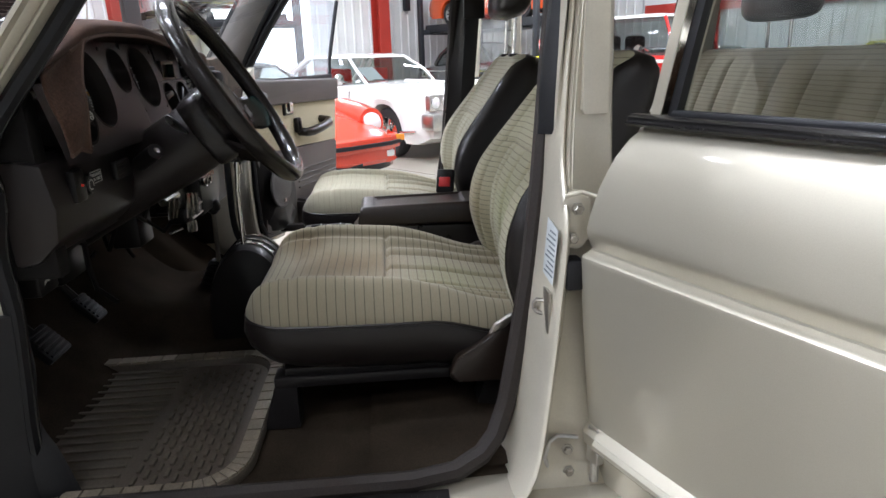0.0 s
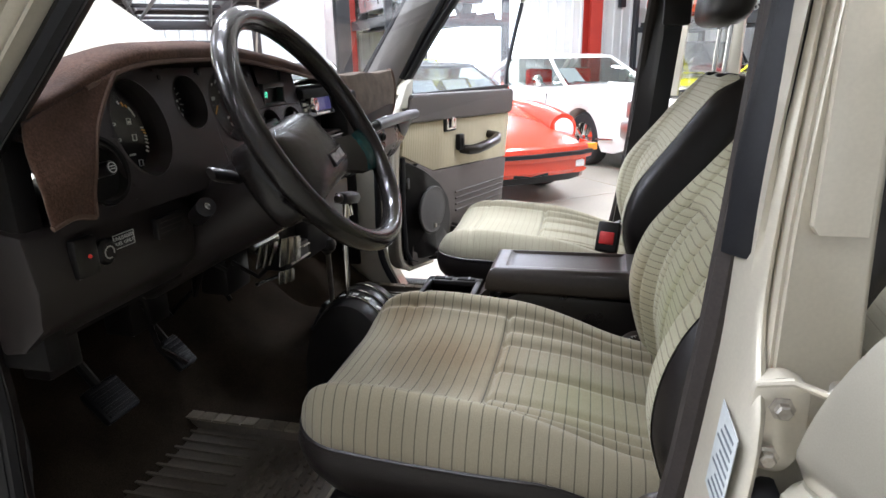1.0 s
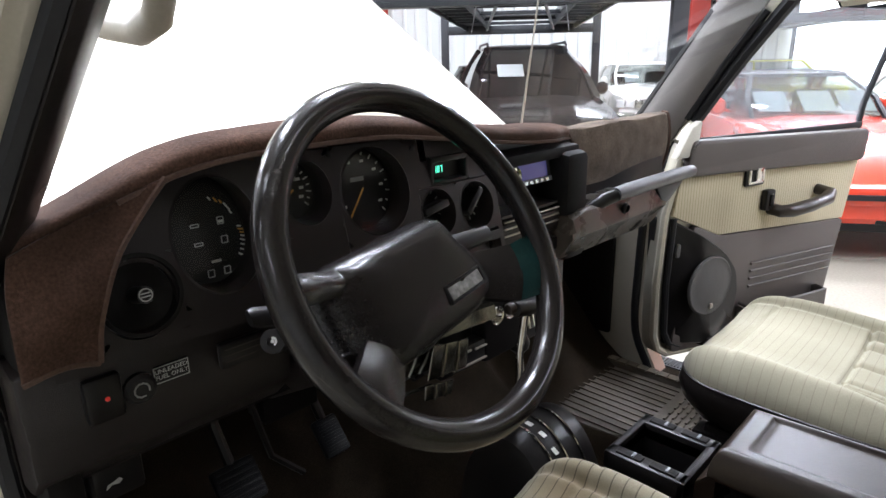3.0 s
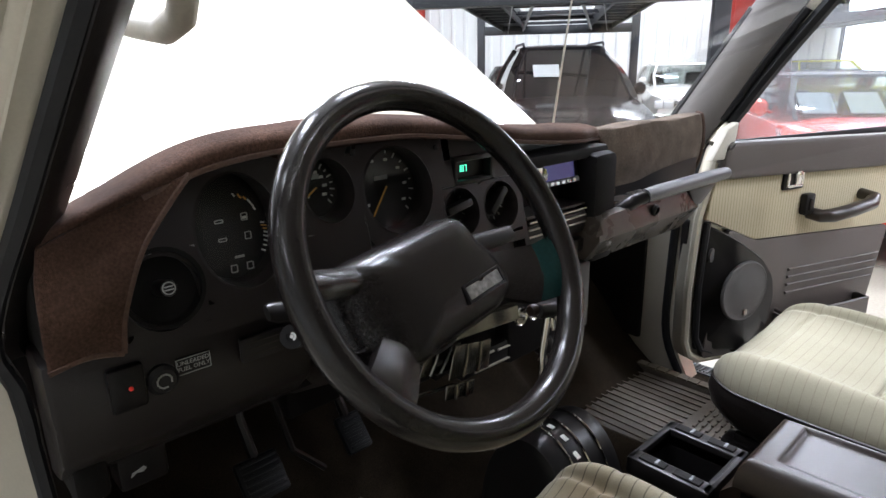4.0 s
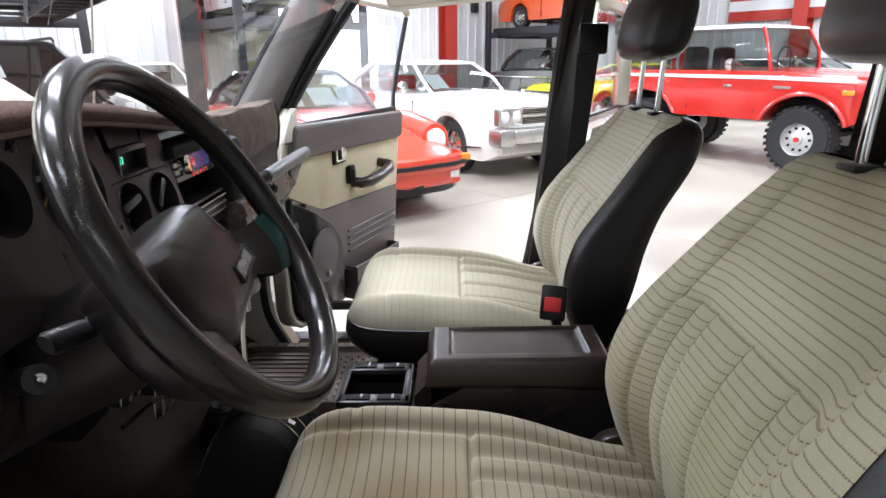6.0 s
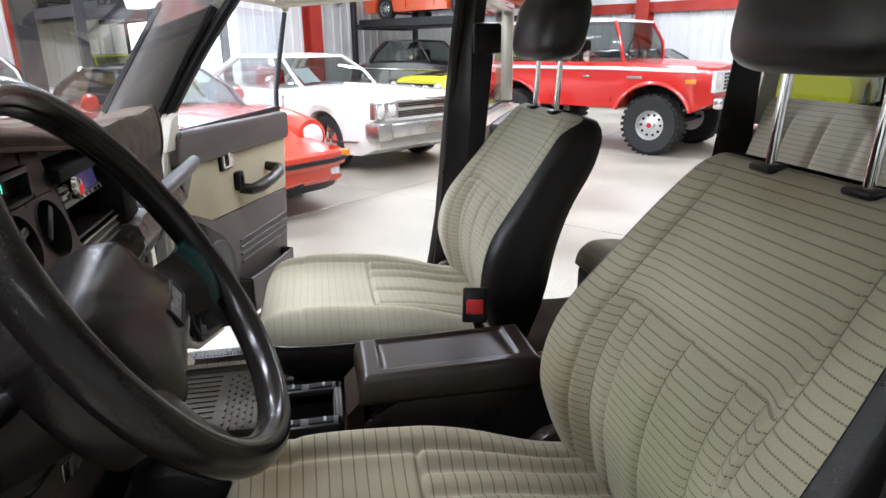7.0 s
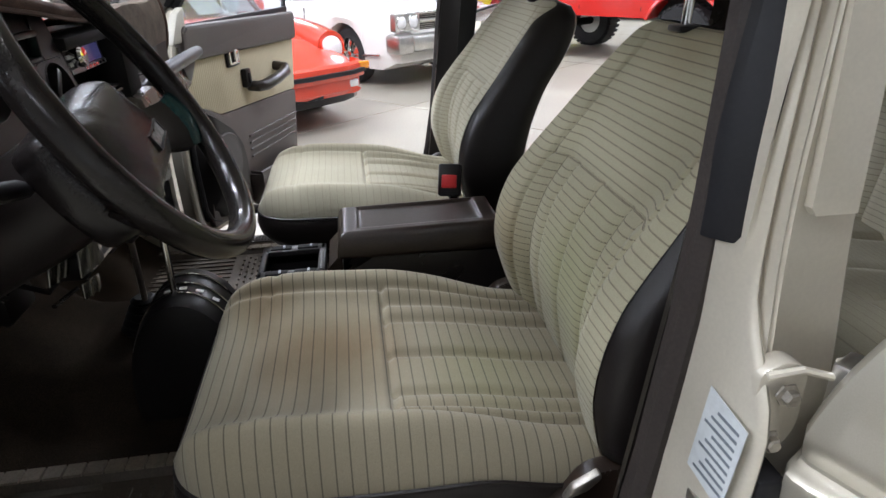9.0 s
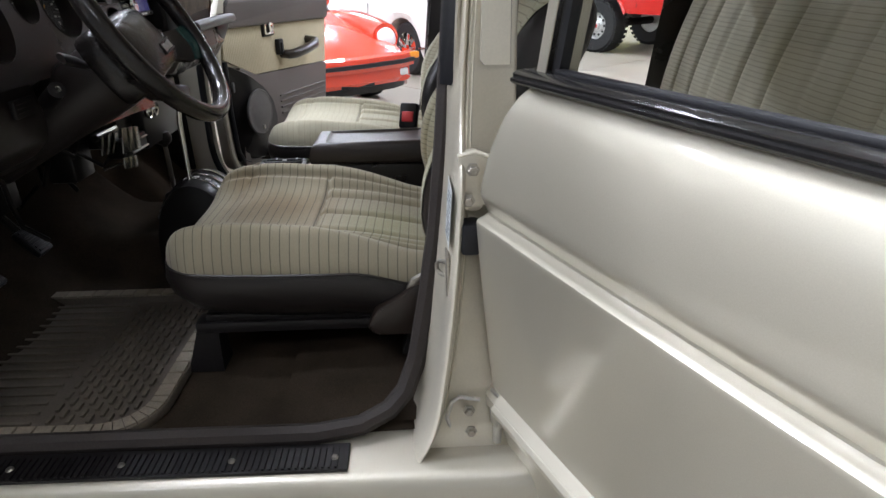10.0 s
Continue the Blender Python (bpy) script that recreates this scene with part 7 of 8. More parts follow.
def lid(u, v):
    x, y = -0.047 + u * 0.312, -0.116 + v * 0.155
    d = min(u * 0.312, (1 - u) * 0.312, v * 0.155, (1 - v) * 0.155)
    f = math.sqrt(max(0.0, 1 - (1 - min(1, d / 0.016)) ** 2))
    z = 0.250 + 0.042 * f + 0.004 * u
    rec = ease(min(u * 0.312 - 0.038, (1 - u) * 0.312 - 0.038, v * 0.155 - 0.030, (1 - v) * 0.155 - 0.018), 0.0, 0.006)
    return (x, y, z - 0.005 * rec)


g = [0.5 - 0.5 * math.cos(math.pi * t) for t in span(0, 1, 60)]
sheet(bm, lid, sorted(set(g + span(0.09, 0.13, 6) + span(0.87, 0.91, 6))), sorted(set(g + span(0.11, 0.17, 6) + span(0.83, 0.89, 6))))
lo_ = [v for v in bm.verts if v.is_boundary]
part("console_lid", bm, CONSOLE, console, "worn brown padded lid with a sunk centre", smooth=40)
bm = B()
rbox(bm, -0.045, 0.263, -0.114, 0.037, 0.243, 0.256, 0.004)
part("lid_rim", bm, CONSOLE, console)
# open tray in front
ty0, ty1, tx0, tx1, tz = -0.122, 0.016, -0.196, -0.072, 0.224
bm = B()
rbox(bm, tx0 + 0.004, tx1 - 0.004, ty0 + 0.004, ty1 - 0.004, 0.075, tz - 0.10, 0.01)
tray = part("open_tray", bm, BLACKP, console, "black open tray with switch slots")
for x0, x1, y0, y1 in ((tx0, tx1, ty0, ty0 + 0.028), (tx0, tx1, ty1 - 0.028, ty1), (tx0, tx0 + 0.012, ty0, ty1), (tx1 - 0.014, tx1, ty0, ty1)):
    bm = B()
    rbox(bm, x0, x1, y0, y1, tz - 0.03, tz, 0.004)
    part("tray_rim", bm, BLACKP, tray)
for y in (ty0 + 0.024, ty1 - 0.028):
    bm = B()
    rbox(bm, tx0 + 0.008, tx1 - 0.008, y, y + 0.004, 0.1, tz - 0.01)
    part("tray_side", bm, BLACKP, tray)
for x in (tx0 + 0.008, tx1 - 0.016):
    bm = B()
    rbox(bm, x, x + 0.004, ty0 + 0.026, ty1 - 0.026, 0.1, tz - 0.01)
    part("tray_side", bm, BLACKP, tray)
for x in (-0.160, -0.108):
    for y in (ty0 + 0.014, ty1 - 0.014):
        bm = B()
        rbox(bm, x - 0.020, x + 0.020, y - 0.008, y + 0.008, tz - 0.002, tz + 0.003, 0.002)
        sw = part("switch", bm, DEEP, tray)
        bm = B()
        rbox(bm, x + 0.004, x + 0.008, y - 0.006, y + 0.006, tz + 0.0025, tz + 0.0045, 0.0005)
        part("switch_mark", bm, GREY_ST, sw, smooth=0)
bm = B()
prism(bm, [(-0.072, 0.02), (-0.04, 0.02), (-0.04, 0.25), (-0.066, 0.222)], "y", -0.100, 0.026)
part("console_front", bm, CONSOLE, console)

shifter = thing("gear_selector", "automatic gear selector with a chrome lever and black quadrant", "gear selector", (-0.315, 1.475, 0.72))
bm = B()
rings = []
for y, k in ((-0.075, 0.86), (-0.07, 0.97), (-0.055, 1.0), (0.055, 1.0), (0.07, 0.97), (0.075, 0.86)):
    rings.append([(0.100 * k * math.cos(a), y, 0.178 * k * math.sin(a) - 0.01) for a in span(0, math.pi, 25)] + [(-0.100 * k, y, -0.06), (0.100 * k, y, -0.06)][::1])
loft(bm, rings)
part("quadrant", bm, BLACKP, shifter, "glossy black quadrant housing", smooth=45)
for y in (-0.035, 0.0, 0.035):
    bm = B()
    tube(bm, [(0.101 * math.cos(a), y, 0.180 * math.sin(a) - 0.01) for a in span(0.25, 2.6, 20)], 0.0022, 6)
    part("quadrant_rib", bm, CHROME, shifter, "bright rib")
for i in range(5):
    a = 0.75 + i * 0.26
    bm = B()
    rbox(bm, -0.006, 0.006, -0.004, 0.004, -0.0005, 0.0008, m=Matrix.Translation((0.101 * math.cos(a), -0.018, 0.179 * math.sin(a) - 0.01)) @ Matrix.Rotation(math.pi / 2 - a, 4, "Y"))
    part("gear_letter_bar", bm, WHITE_P, shifter, smooth=0)
bm = B()
tube(bm, [(-0.006, -0.036, 0.13), (-0.004, -0.036, 0.30), (0.003, -0.032, 0.375)], 0.0058, 12)
part("lever", bm, CHROME, shifter, "chrome lever")
bm = B()
prism(bm, [(-0.012, -0.010), (0.012, -0.012), (0.016, 0.0), (0.012, 0.010), (-0.008, 0.012), (-0.014, 0.002)], "y", -0.036, 0.038, 0.004)
bmesh.ops.transform(bm, matrix=Matrix.Translation((0.004, -0.031, 0.375)) @ Matrix.Rotation(radians(-10), 4, "X"), verts=bm.verts[:])
tk = part("t_handle", bm, BLACKP, shifter, "black T-handle")
bm = B()
lathe(bm, [(0.009, 0.0), (0.009, 0.008), (0.007, 0.011), (0.001, 0.012)], 16, Matrix.Translation((0.004, -0.066, 0.382)) @ pose(0, 0, 0, 90, 0, 0))
part("push_button", bm, CONSOLE, tk)
bm = B()
lathe(bm, [(0.009, 0.0), (0.009, 0.022), (0.007, 0.024)], 16, Matrix.Translation((0.0, -0.018, 0.338)) @ pose(0, 0, 0, 15, 0, 0))
part("collar", bm, CHROME, tk, "chrome collar")
transfer = thing("transfer_lever", "short black transfer lever with a round knob", "gear lever", (-0.44, 1.62, 0.72))
bm = B()
tube(bm, [(0, 0, 0.0), (0.01, -0.02, 0.12), (0.02, -0.045, 0.22)], 0.006, 10)
part("lever", bm, STEEL, transfer)
bm = B()
lathe(bm, [(0.006, -0.02), (0.018, -0.008), (0.020, 0.004), (0.015, 0.016), (0.001, 0.020)], 20, pose(0.022, -0.05, 0.235))
part("knob", bm, BLACKP, transfer)
bm = B()
for k in range(5):
    lathe(bm, [(0.05 - k * 0.007, 0.008 + k * 0.014), (0.054 - k * 0.007, 0.014 + k * 0.014), (0.045 - k * 0.007, 0.021 + k * 0.014)], 20)
part("boot", bm, RUBBER, transfer, "black rubber boot")


def floor_mat(cx, cy, lx, ly, z, label, rot=0):
    """A rubber mat with a raised rim of blocks, ribs and rows of studs."""
    mt = thing("floor_mat", label, "floor mat", (cx, cy, z), group="rubber floor mats", rot=rot)
    r = 0.095
    def outline(k):
        pts = []
        for qx, qy, a0 in ((1, 1, 0), (-1, 1, 90), (-1, -1, 180), (1, -1, 270)):
            for j in range(9):
                a = math.radians(a0 + j * 11.25)
                pts.append((qx * (lx / 2 - r) + (r - k) * math.cos(a), qy * (ly / 2 - r) + (r - k) * math.sin(a)))
        return pts
    bm = B()
    loft(bm, [[(x, y, h) for x, y in outline(k)] for k, h in ((0.0, 0.0), (-0.002, 0.014), (0.0, 0.018), (0.026, 0.018), (0.030, 0.014), (0.034, 0.005), (0.06, 0.005))])
    body = part("mat_body", bm, MAT_RUB, mt, smooth=40)
    o, i_ = outline(0.001), outline(0.027)
    L = 0
    for (p, q), (p2, q2) in zip(zip(o, i_), zip(o[1:] + o[:1], i_[1:] + i_[:1])):
        seg = max(1, round((Vector(p2) - Vector(p)).length / 0.032))
        for s in range(seg):
            a = Vector(p).lerp(Vector(p2), (s + 0.06) / seg)
            b = Vector(p).lerp(Vector(p2), (s + 0.94) / seg)
            c = Vector(q).lerp(Vector(q2), (s + 0.94) / seg)
            d_ = Vector(q).lerp(Vector(q2), (s + 0.06) / seg)
            bm = B()
            loft(bm, [[(v.x, v.y, 0.017) for v in (a, b, c, d_)], [(v.x * 0.997, v.y * 0.997, 0.0225) for v in (a, b, c, d_)]])
            part("rim_block", bm, MAT_RIM, mt, smooth=0)
    bm = B()
    x0, y0 = -lx / 2 + 0.05, -ly / 2 + 0.05
    split = -lx / 2 + lx * 0.59
    k = 0
    y = y0
    while y < ly / 2 - 0.05:
        rbox(bm, -lx / 2 + 0.05, split, y, y + 0.006, 0.004, 0.009)
        y += 0.026
    row = 0
    x = split + 0.025
    while x < lx / 2 - 0.05:
        y = y0 + (0.015 if row % 2 else 0)
        while y < ly / 2 - 0.06:
            rbox(bm, x, x + 0.006, y, y + 0.020, 0.004, 0.0098)
            y += 0.032
        x += 0.0165
        row += 1
    ob = part("studs", bm, mat("stud_rubber" + str(round(cx * 100)), (0.10, 0.082, 0.06), 0.6, grain=0.15, stain=0.25, stain_scale=11), mt, smooth=0)
    ob["kind"] = "stuff"
    return mt


floor_mat(-0.476, 1.049, 0.528, 0.492, 0.655, "tan rubber floor mat with a blocked rim, dusty and worn")
floor_mat(-0.44, 2.11, 0.56, 0.42, 0.563, "tan rubber floor mat with studs under the passenger's feet")
# carpet pad behind the front seat
bm = B()
sheet(bm, lambda x, y: (x, y, 0.664 + 0.016 * math.sin(math.pi * max(0, min(1, (x + 0.02) / 0.3))) * ease(y, 0.82, 0.9) + 0.003 * math.sin(x * 40 + y * 20)), span(-0.02, 0.28, 24), span(0.83, 1.40, 30))
rug = part("heel_carpet", bm, CARPET, wagon, "worn brown carpet hump")
# ---- parked cars ----
FWD = -54.0


def wheel_parts(car, x, y, r, w, rim, style, side):
    wh = new("wheel")
    wh.parent = car
    wh.matrix_basis = pose(x, y, r, 90 * side, 0, 0)
    q = r * (0.80 if style == "mud" else 1.0)
    bm = B()
    lathe(bm, [(q * 0.62, -w * 0.46), (r * 0.9, -w * 0.5), (r * 0.985, -w * 0.38), (r, -w * 0.2), (r, w * 0.2), (r * 0.985, w * 0.38), (r * 0.9, w * 0.5), (q * 0.62, w * 0.46)], 40, caps=False)
    if style == "mud":
        lug = B()
        for k in range(30):
            a = 2 * math.pi * k / 30
            for s in (-1, 1):
                rbox(lug, r * 0.965, r * 1.02, -0.022, 0.022, s * w * 0.14 + (0 if k % 2 else 0.02 * s), s * w * 0.52, m=Matrix.Rotation(a, 4, "Z"))
    ty = part("tyre", bm, TYRE, wh, smooth=30)
    if style == "mud":
        tr = part("tread", lug, TYRE, ty, smooth=0)
        tr["kind"] = "stuff"
    bm = B()
    z = -w * 0.36
    lathe(bm, [(q * 0.64, -w * 0.46), (q * 0.615, -w * 0.44), (q * 0.58, z + 0.05), (q * 0.50, z + 0.04), (q * 0.2, z + 0.01), (q * 0.18, z - 0.02), (q * 0.10, z - 0.03), (0.001, z - 0.03)], 40, caps=False)
    lathe(bm, [(q * 0.62, w * 0.4), (0.001, w * 0.3)], 24, caps=False)
    rm = part("rim", bm, rim, wh)
    bm = B()
    if style == "spoke5":
        for k in range(5):
            bm = B()
            rbox(bm, q * 0.16, q * 0.60, -q * 0.085, q * 0.085, z - 0.03, z + 0.02, 0.01, m=Matrix.Rotation(2 * math.pi * k / 5, 4, "Z"))
            part("rim_spoke", bm, rim, rm)
        # near-black disc for the shade behind the spokes
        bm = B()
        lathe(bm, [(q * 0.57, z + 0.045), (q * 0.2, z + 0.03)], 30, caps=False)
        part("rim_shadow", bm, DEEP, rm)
    elif style == "mud":
        for k in range(10):
            a = 2 * math.pi * k / 10
            bm = B()
            lathe(bm, [(q * 0.055, z + 0.035), (q * 0.055, z + 0.022), (0.001, z + 0.02)], 8, pose(q * 0.43 * math.cos(a), q * 0.43 * math.sin(a), -0.012))
            part("rim_hole", bm, DEEP, rm)
        bm = B()
        lathe(bm, [(q * 0.11, z - 0.02), (q * 0.10, z - 0.05), (0.001, z - 0.05)], 14)
        part("hub", bm, RED_B, rm, "red hub centre")
    else:
        for k in range(8):
            a = 2 * math.pi * k / 8
            bm = B()
            rbox(bm, q * 0.3, q * 0.5, -q * 0.04, q * 0.04, z - 0.005, z + 0.02, m=Matrix.Rotation(a, 4, "Z"))
            part("rim_vent", bm, DEEP, rm)


def make_car(name, label, at, spec, rot=FWD, z=0.0):
    """A car along local x (nose at +x), from its outline curves."""
    car = thing(name, label, "car", (at[0], at[1], z), group="parked cars", rot=rot)
    Lf, Lr, wb, r = spec["front"], spec["rear"], spec["axles"], spec["r"]
    top, wid, low = curve(*spec["top"]), curve(*spec["wid"]), spec["low"]
    sh = spec.get("shoulder", 0.10)
    arch = spec.get("arch", r + 0.06)

    def base(x):
        b = low + 0.10 * ease(x, Lf - 0.25, Lf) + 0.10 * ease(x, Lr + 0.25, Lr)
        for ax in wb:
            d = abs(x - ax)
            if d < arch:
                b = max(b, r + math.sqrt(arch * arch - d * d) - 0.02)
        return b

    xs = sorted(set([round(v, 4) for v in span(Lr, Lf, 70)] + [round(ax + s * arch * q, 4) for ax in wb for s in (-1, 1) for q in (1.0, 0.985, 0.94, 0.85, 0.7, 0.5, 0.25, 0)]))
    bm = B()
    rings = []
    for x in xs:
        w, t, b = wid(x), top(x), base(x)
        end = min(Lf - x, x - Lr)
        k = 1 - 0.10 * (1 - ease(end, 0, 0.25))
        b = min(b, t - sh - 0.05)
        bulge = spec.get("bulge", 0.03)
        m_ = b + (t - sh - b) * 0.55
        half = [(0.0, b), (w * 0.85 * k, b), (w * k - bulge * 0.6, b + 0.01), (w * k, m_), (w * k - bulge, t - sh), (w * k - bulge - 0.04, t - sh * 0.35), (w * k * 0.72, t - 0.01), (w * k * 0.35, t + spec.get("crown", 0.015)), (0.0, t + spec.get("crown", 0.015))]
        rings.append([(x, y, z_) for y, z_ in half] + [(x, -y, z_) for y, z_ in half[-2:0:-1]])
    loft(bm, rings)
    part("body", bm, spec["paint"], car, smooth=38)
    if spec.get("hood_paint"):
        bm = B()
        h0, h1, hw = spec["hood"]
        sheet(bm, lambda x, v: (x, v * hw * wid(x), top(x) + spec.get("crown", 0.015) * 1.0 - 0.004 - 0.02 * v * v + 0.012), span(h0, h1, 14), span(-1, 1, 9))
        part("bonnet", bm, spec["hood_paint"], car, spec.get("hood_label", ""))
    # glasshouse
    if spec.get("cabin"):
        x_rb, x_rt, x_ft, x_fb, zb, zt, wl, wt = spec["cabin"]
        def ring4(x_r, x_f, z_, w_):
            return [(x_r, -w_ * 0.92, z_), (x_r + 0.12, -w_, z_), ((x_r + x_f) / 2, -w_, z_), (x_f - 0.12, -w_, z_), (x_f, -w_ * 0.86, z_), (x_f + 0.03, 0, z_), (x_f, w_ * 0.86, z_), (x_f - 0.12, w_, z_), ((x_r + x_f) / 2, w_, z_), (x_r + 0.12, w_, z_), (x_r, w_ * 0.92, z_), (x_r - 0.02, 0, z_)]
        lo_r, hi_r = ring4(x_rb, x_fb, zb - 0.04, wl), ring4(x_rt, x_ft, zt - 0.05, wt)
        bm = B()
        loft(bm, [[Vector(a).lerp(Vector(b), t) * 1 + Vector((0.05 * (1 if a[0] > 0 else -1), 0.05 * (1 if a[1] > 0 else -1 if a[1] < 0 else 0), 0)) * math.sin(math.pi * t) for a, b in zip(lo_r, hi_r)] for t in span(0, 1, 7)], caps=False)
        part("glass", bm, spec.get("glass", GLASS_T), car, "dark car glass", smooth=20)
        bm = B()
        cz = zt
        rr = ring4(x_rt - 0.02, x_ft + 0.02, zt - 0.055, wt + 0.012)
        loft(bm, [rr, ring4(x_rt + 0.0, x_ft, zt - 0.025, wt + 0.004), ring4(x_rt + 0.10, x_ft - 0.10, zt - 0.004, wt * 0.88), ring4(x_rt + 0.35, x_ft - 0.35, zt + 0.012, wt * 0.5)])
        part("roof", bm, spec.get("roof", spec["paint"]), car)
        for idx in spec.get("pillars", (1, 4, 6, 9, 0, 10)):
            bm = B()
            a, b = Vector(lo_r[idx]), Vector(hi_r[idx])
            bow = Vector((0.05 * (1 if a.x > 0 else -1), 0.05 * (1 if a.y > 0 else -1), 0))
            tube(bm, [a, a.lerp(b, 0.5) + bow, b], [0.045 if idx in (0, 10, 1, 9) else 0.026] * 3, 8)
            part("pillar", bm, spec.get("pillar_paint", spec.get("roof", spec["paint"])), car)
        bm = B()
        rbox(bm, x_rb + 0.2, x_fb - 0.5, -wl + 0.12, wl - 0.12, zb - 0.35, zb - 0.02, 0.05)
        for y in (-0.36, 0.36):
            rbox(bm, (x_ft + x_rt) / 2 - 0.10, (x_ft + x_rt) / 2 + 0.06, y - 0.22, y + 0.22, zb - 0.1, zb + (zt - zb) * 0.52, 0.06)
        part("interior", bm, spec.get("interior", CAR_IN), car)
        if spec.get("papers"):
            for y in spec["papers"]:
                bm = B()
                a = Vector((x_fb + 0.02, y, zb - 0.02))
                f = lambda s, t: Vector((x_fb + 0.012 + (x_ft - x_fb) * t, y + s, zb - 0.04 + (zt - zb) * t))
                loft(bm, [[f(-0.14, 0.18), f(0.14, 0.18), f(0.14, 0.62), f(-0.14, 0.62)], [f(-0.14, 0.18) + Vector((0.006, 0, 0.006)), f(0.14, 0.18) + Vector((0.006, 0, 0.006)), f(0.14, 0.62) + Vector((0.006, 0, 0.006)), f(-0.14, 0.62) + Vector((0.006, 0, 0.006))]])
                part("notice_sheet", bm, PAPER, car, "white paper sheet inside the windscreen", smooth=0)
        for s in (-1, 1):
            bm = B()
            mx, mz = x_fb - 0.45, zb + 0.06
            lathe(bm, [(0.03, -0.05), (0.07, -0.04), (0.085, 0.0), (0.06, 0.04), (0.001, 0.05)], 14, pose(mx, s * (wl + 0.10), mz, 0, 90, 0))
            tube(bm, [(mx, s * (wl - 0.02), mz - 0.05), (mx, s * (wl + 0.1), mz)], 0.014, 6)
            part("door_mirror", bm, spec.get("mirror", spec["paint"]), car)
    for ax in wb:
        for s in (-1, 1):
            wheel_parts(car, ax, s * (spec["track"]), r, spec.get("tyre", 0.20), spec.get("rim", ALLOY), spec.get("style", "disc"), s)
    # dark underside and wheel wells, their shade held in the near-black colour
    bm = B()
    rbox(bm, Lr + 0.35, Lf - 0.35, -spec["track"] + spec.get("tyre", 0.2) * 0.6, spec["track"] - spec.get("tyre", 0.2) * 0.6, low + 0.02, low + 0.28)
    for ax in wb:
        tube(bm, [(ax, -spec["track"], r), (ax, spec["track"], r)], 0.06, 8)
    part("underbody", bm, DEEP, car)
    # doors lines
    for x in spec.get("seams", ()):
        for s in (-1, 1):
            bm = B()
            w = wid(x)
            loft(bm, [[(x - 0.005, s * (w - 0.02), z_), (x + 0.005, s * (w - 0.02), z_), (x + 0.005, s * (w * 1.0 + 0.002 - (spec.get("bulge", 0.03) * ease(z_, 0.6, 0.95))), z_), (x - 0.005, s * (w * 1.0 + 0.002 - spec.get("bulge", 0.03) * ease(z_, 0.6, 0.95)), z_)] for z_ in span(low + 0.1, top(x) - sh, 5)])
            part("door_gap", bm, DEEP, car, smooth=0)
    return car


def lamp(car, x, y, z_, r, m=None, name="headlight", lean=0.0, label="round headlight"):
    bm = B()
    lathe(bm, [(r * 1.14, -0.05), (r * 1.14, 0.004), (r, 0.012), (r, 0.0)], 28, pose(x, y, z_, 0, 90 - lean, 0), caps=False)
    h = part(name, bm, CHROME if m is None else m, car, label)
    bm = B()
    lathe(bm, [(r, -0.004), (r * 0.8, 0.014), (r * 0.4, 0.024), (0.001, 0.027)], 28, pose(x, y, z_, 0, 90 - lean, 0), caps=False)
    part("lens", bm, LENS_C, h)
    return h


def bar(car, name, m, x0, x1, y0, y1, z0, z1, r=0.01, label="", parent=None):
    bm = B()
    rbox(bm, x0, x1, y0, y1, z0, z1, r)
    return part(name, bm, m, parent or car, label)


# red rear-engined coupe
sp = dict(front=2.12, rear=-2.15, axles=(1.16, -1.12), r=0.315, low=0.20, track=0.70, tyre=0.21, paint=P_RED, roof=P_BLK, pillar_paint=P_BLK, style="spoke5",
          top=([-2.15, -1.9, -1.4, -0.9, 0.0, 0.6, 1.0, 1.4, 1.75, 1.95, 2.12], [0.58, 0.76, 0.90, 0.95, 0.93, 0.90, 0.84, 0.76, 0.67, 0.60, 0.52]),
          wid=([-2.15, -1.6, -1.1, -0.3, 0.4, 1.1, 1.7, 2.12], [0.72, 0.82, 0.86, 0.82, 0.80, 0.83, 0.80, 0.70]), bulge=0.05, shoulder=0.16, crown=0.02,
          cabin=(-1.45, -0.75, 0.05, 0.62, 0.92, 1.30, 0.66, 0.52), papers=(-0.35, 0.05, 0.38), mirror=P_RED, seams=(0.55, -0.45), arch=0.365)
coupe = make_car("sports_coupe", "bright red rear-engined sports coupe with black roof and round headlights", (-1.65, 7.70), sp)
for s in (-1, 1):
    # raised wings run forward to the lamps
    bm = B()
    loft(bm, [[(x, s * (0.60 + dy) + 0.155 * math.cos(a) * k, z_ + 0.14 * math.sin(a) * k) for a in span(0, 2 * math.pi, 19)[:-1]] for x, dy, z_, k in ((0.35, 0.02, 0.80, 0.5), (0.8, 0.02, 0.79, 0.85), (1.2, 0.02, 0.765, 1.0), (1.55, 0.01, 0.715, 1.0), (1.74, 0.0, 0.68, 0.98))])
    part("front_wing", bm, P_RED, coupe, smooth=50)
    lamp(coupe, 1.755, s * 0.60, 0.68, 0.115, P_RED, lean=18)
    bar(coupe, "indicator", LENS_A, 2.06, 2.125, s * 0.68 - 0.06, s * 0.68 + 0.06, 0.50, 0.565, 0.01, "amber indicator")
    bar(coupe, "fog_lamp", LENS_C, 2.05, 2.13, s * 0.52 - 0.08, s * 0.52 + 0.08, 0.355, 0.42, 0.012, "rectangular fog lamp")
    bm = B()
    tube(bm, [(2.10, s * 0.13, 0.36), (2.15, s * 0.13, 0.34), (2.15, s * 0.13, 0.30)], 0.014, 8)
    part("tow_eye", bm, BLACKP, coupe)
bm = B()
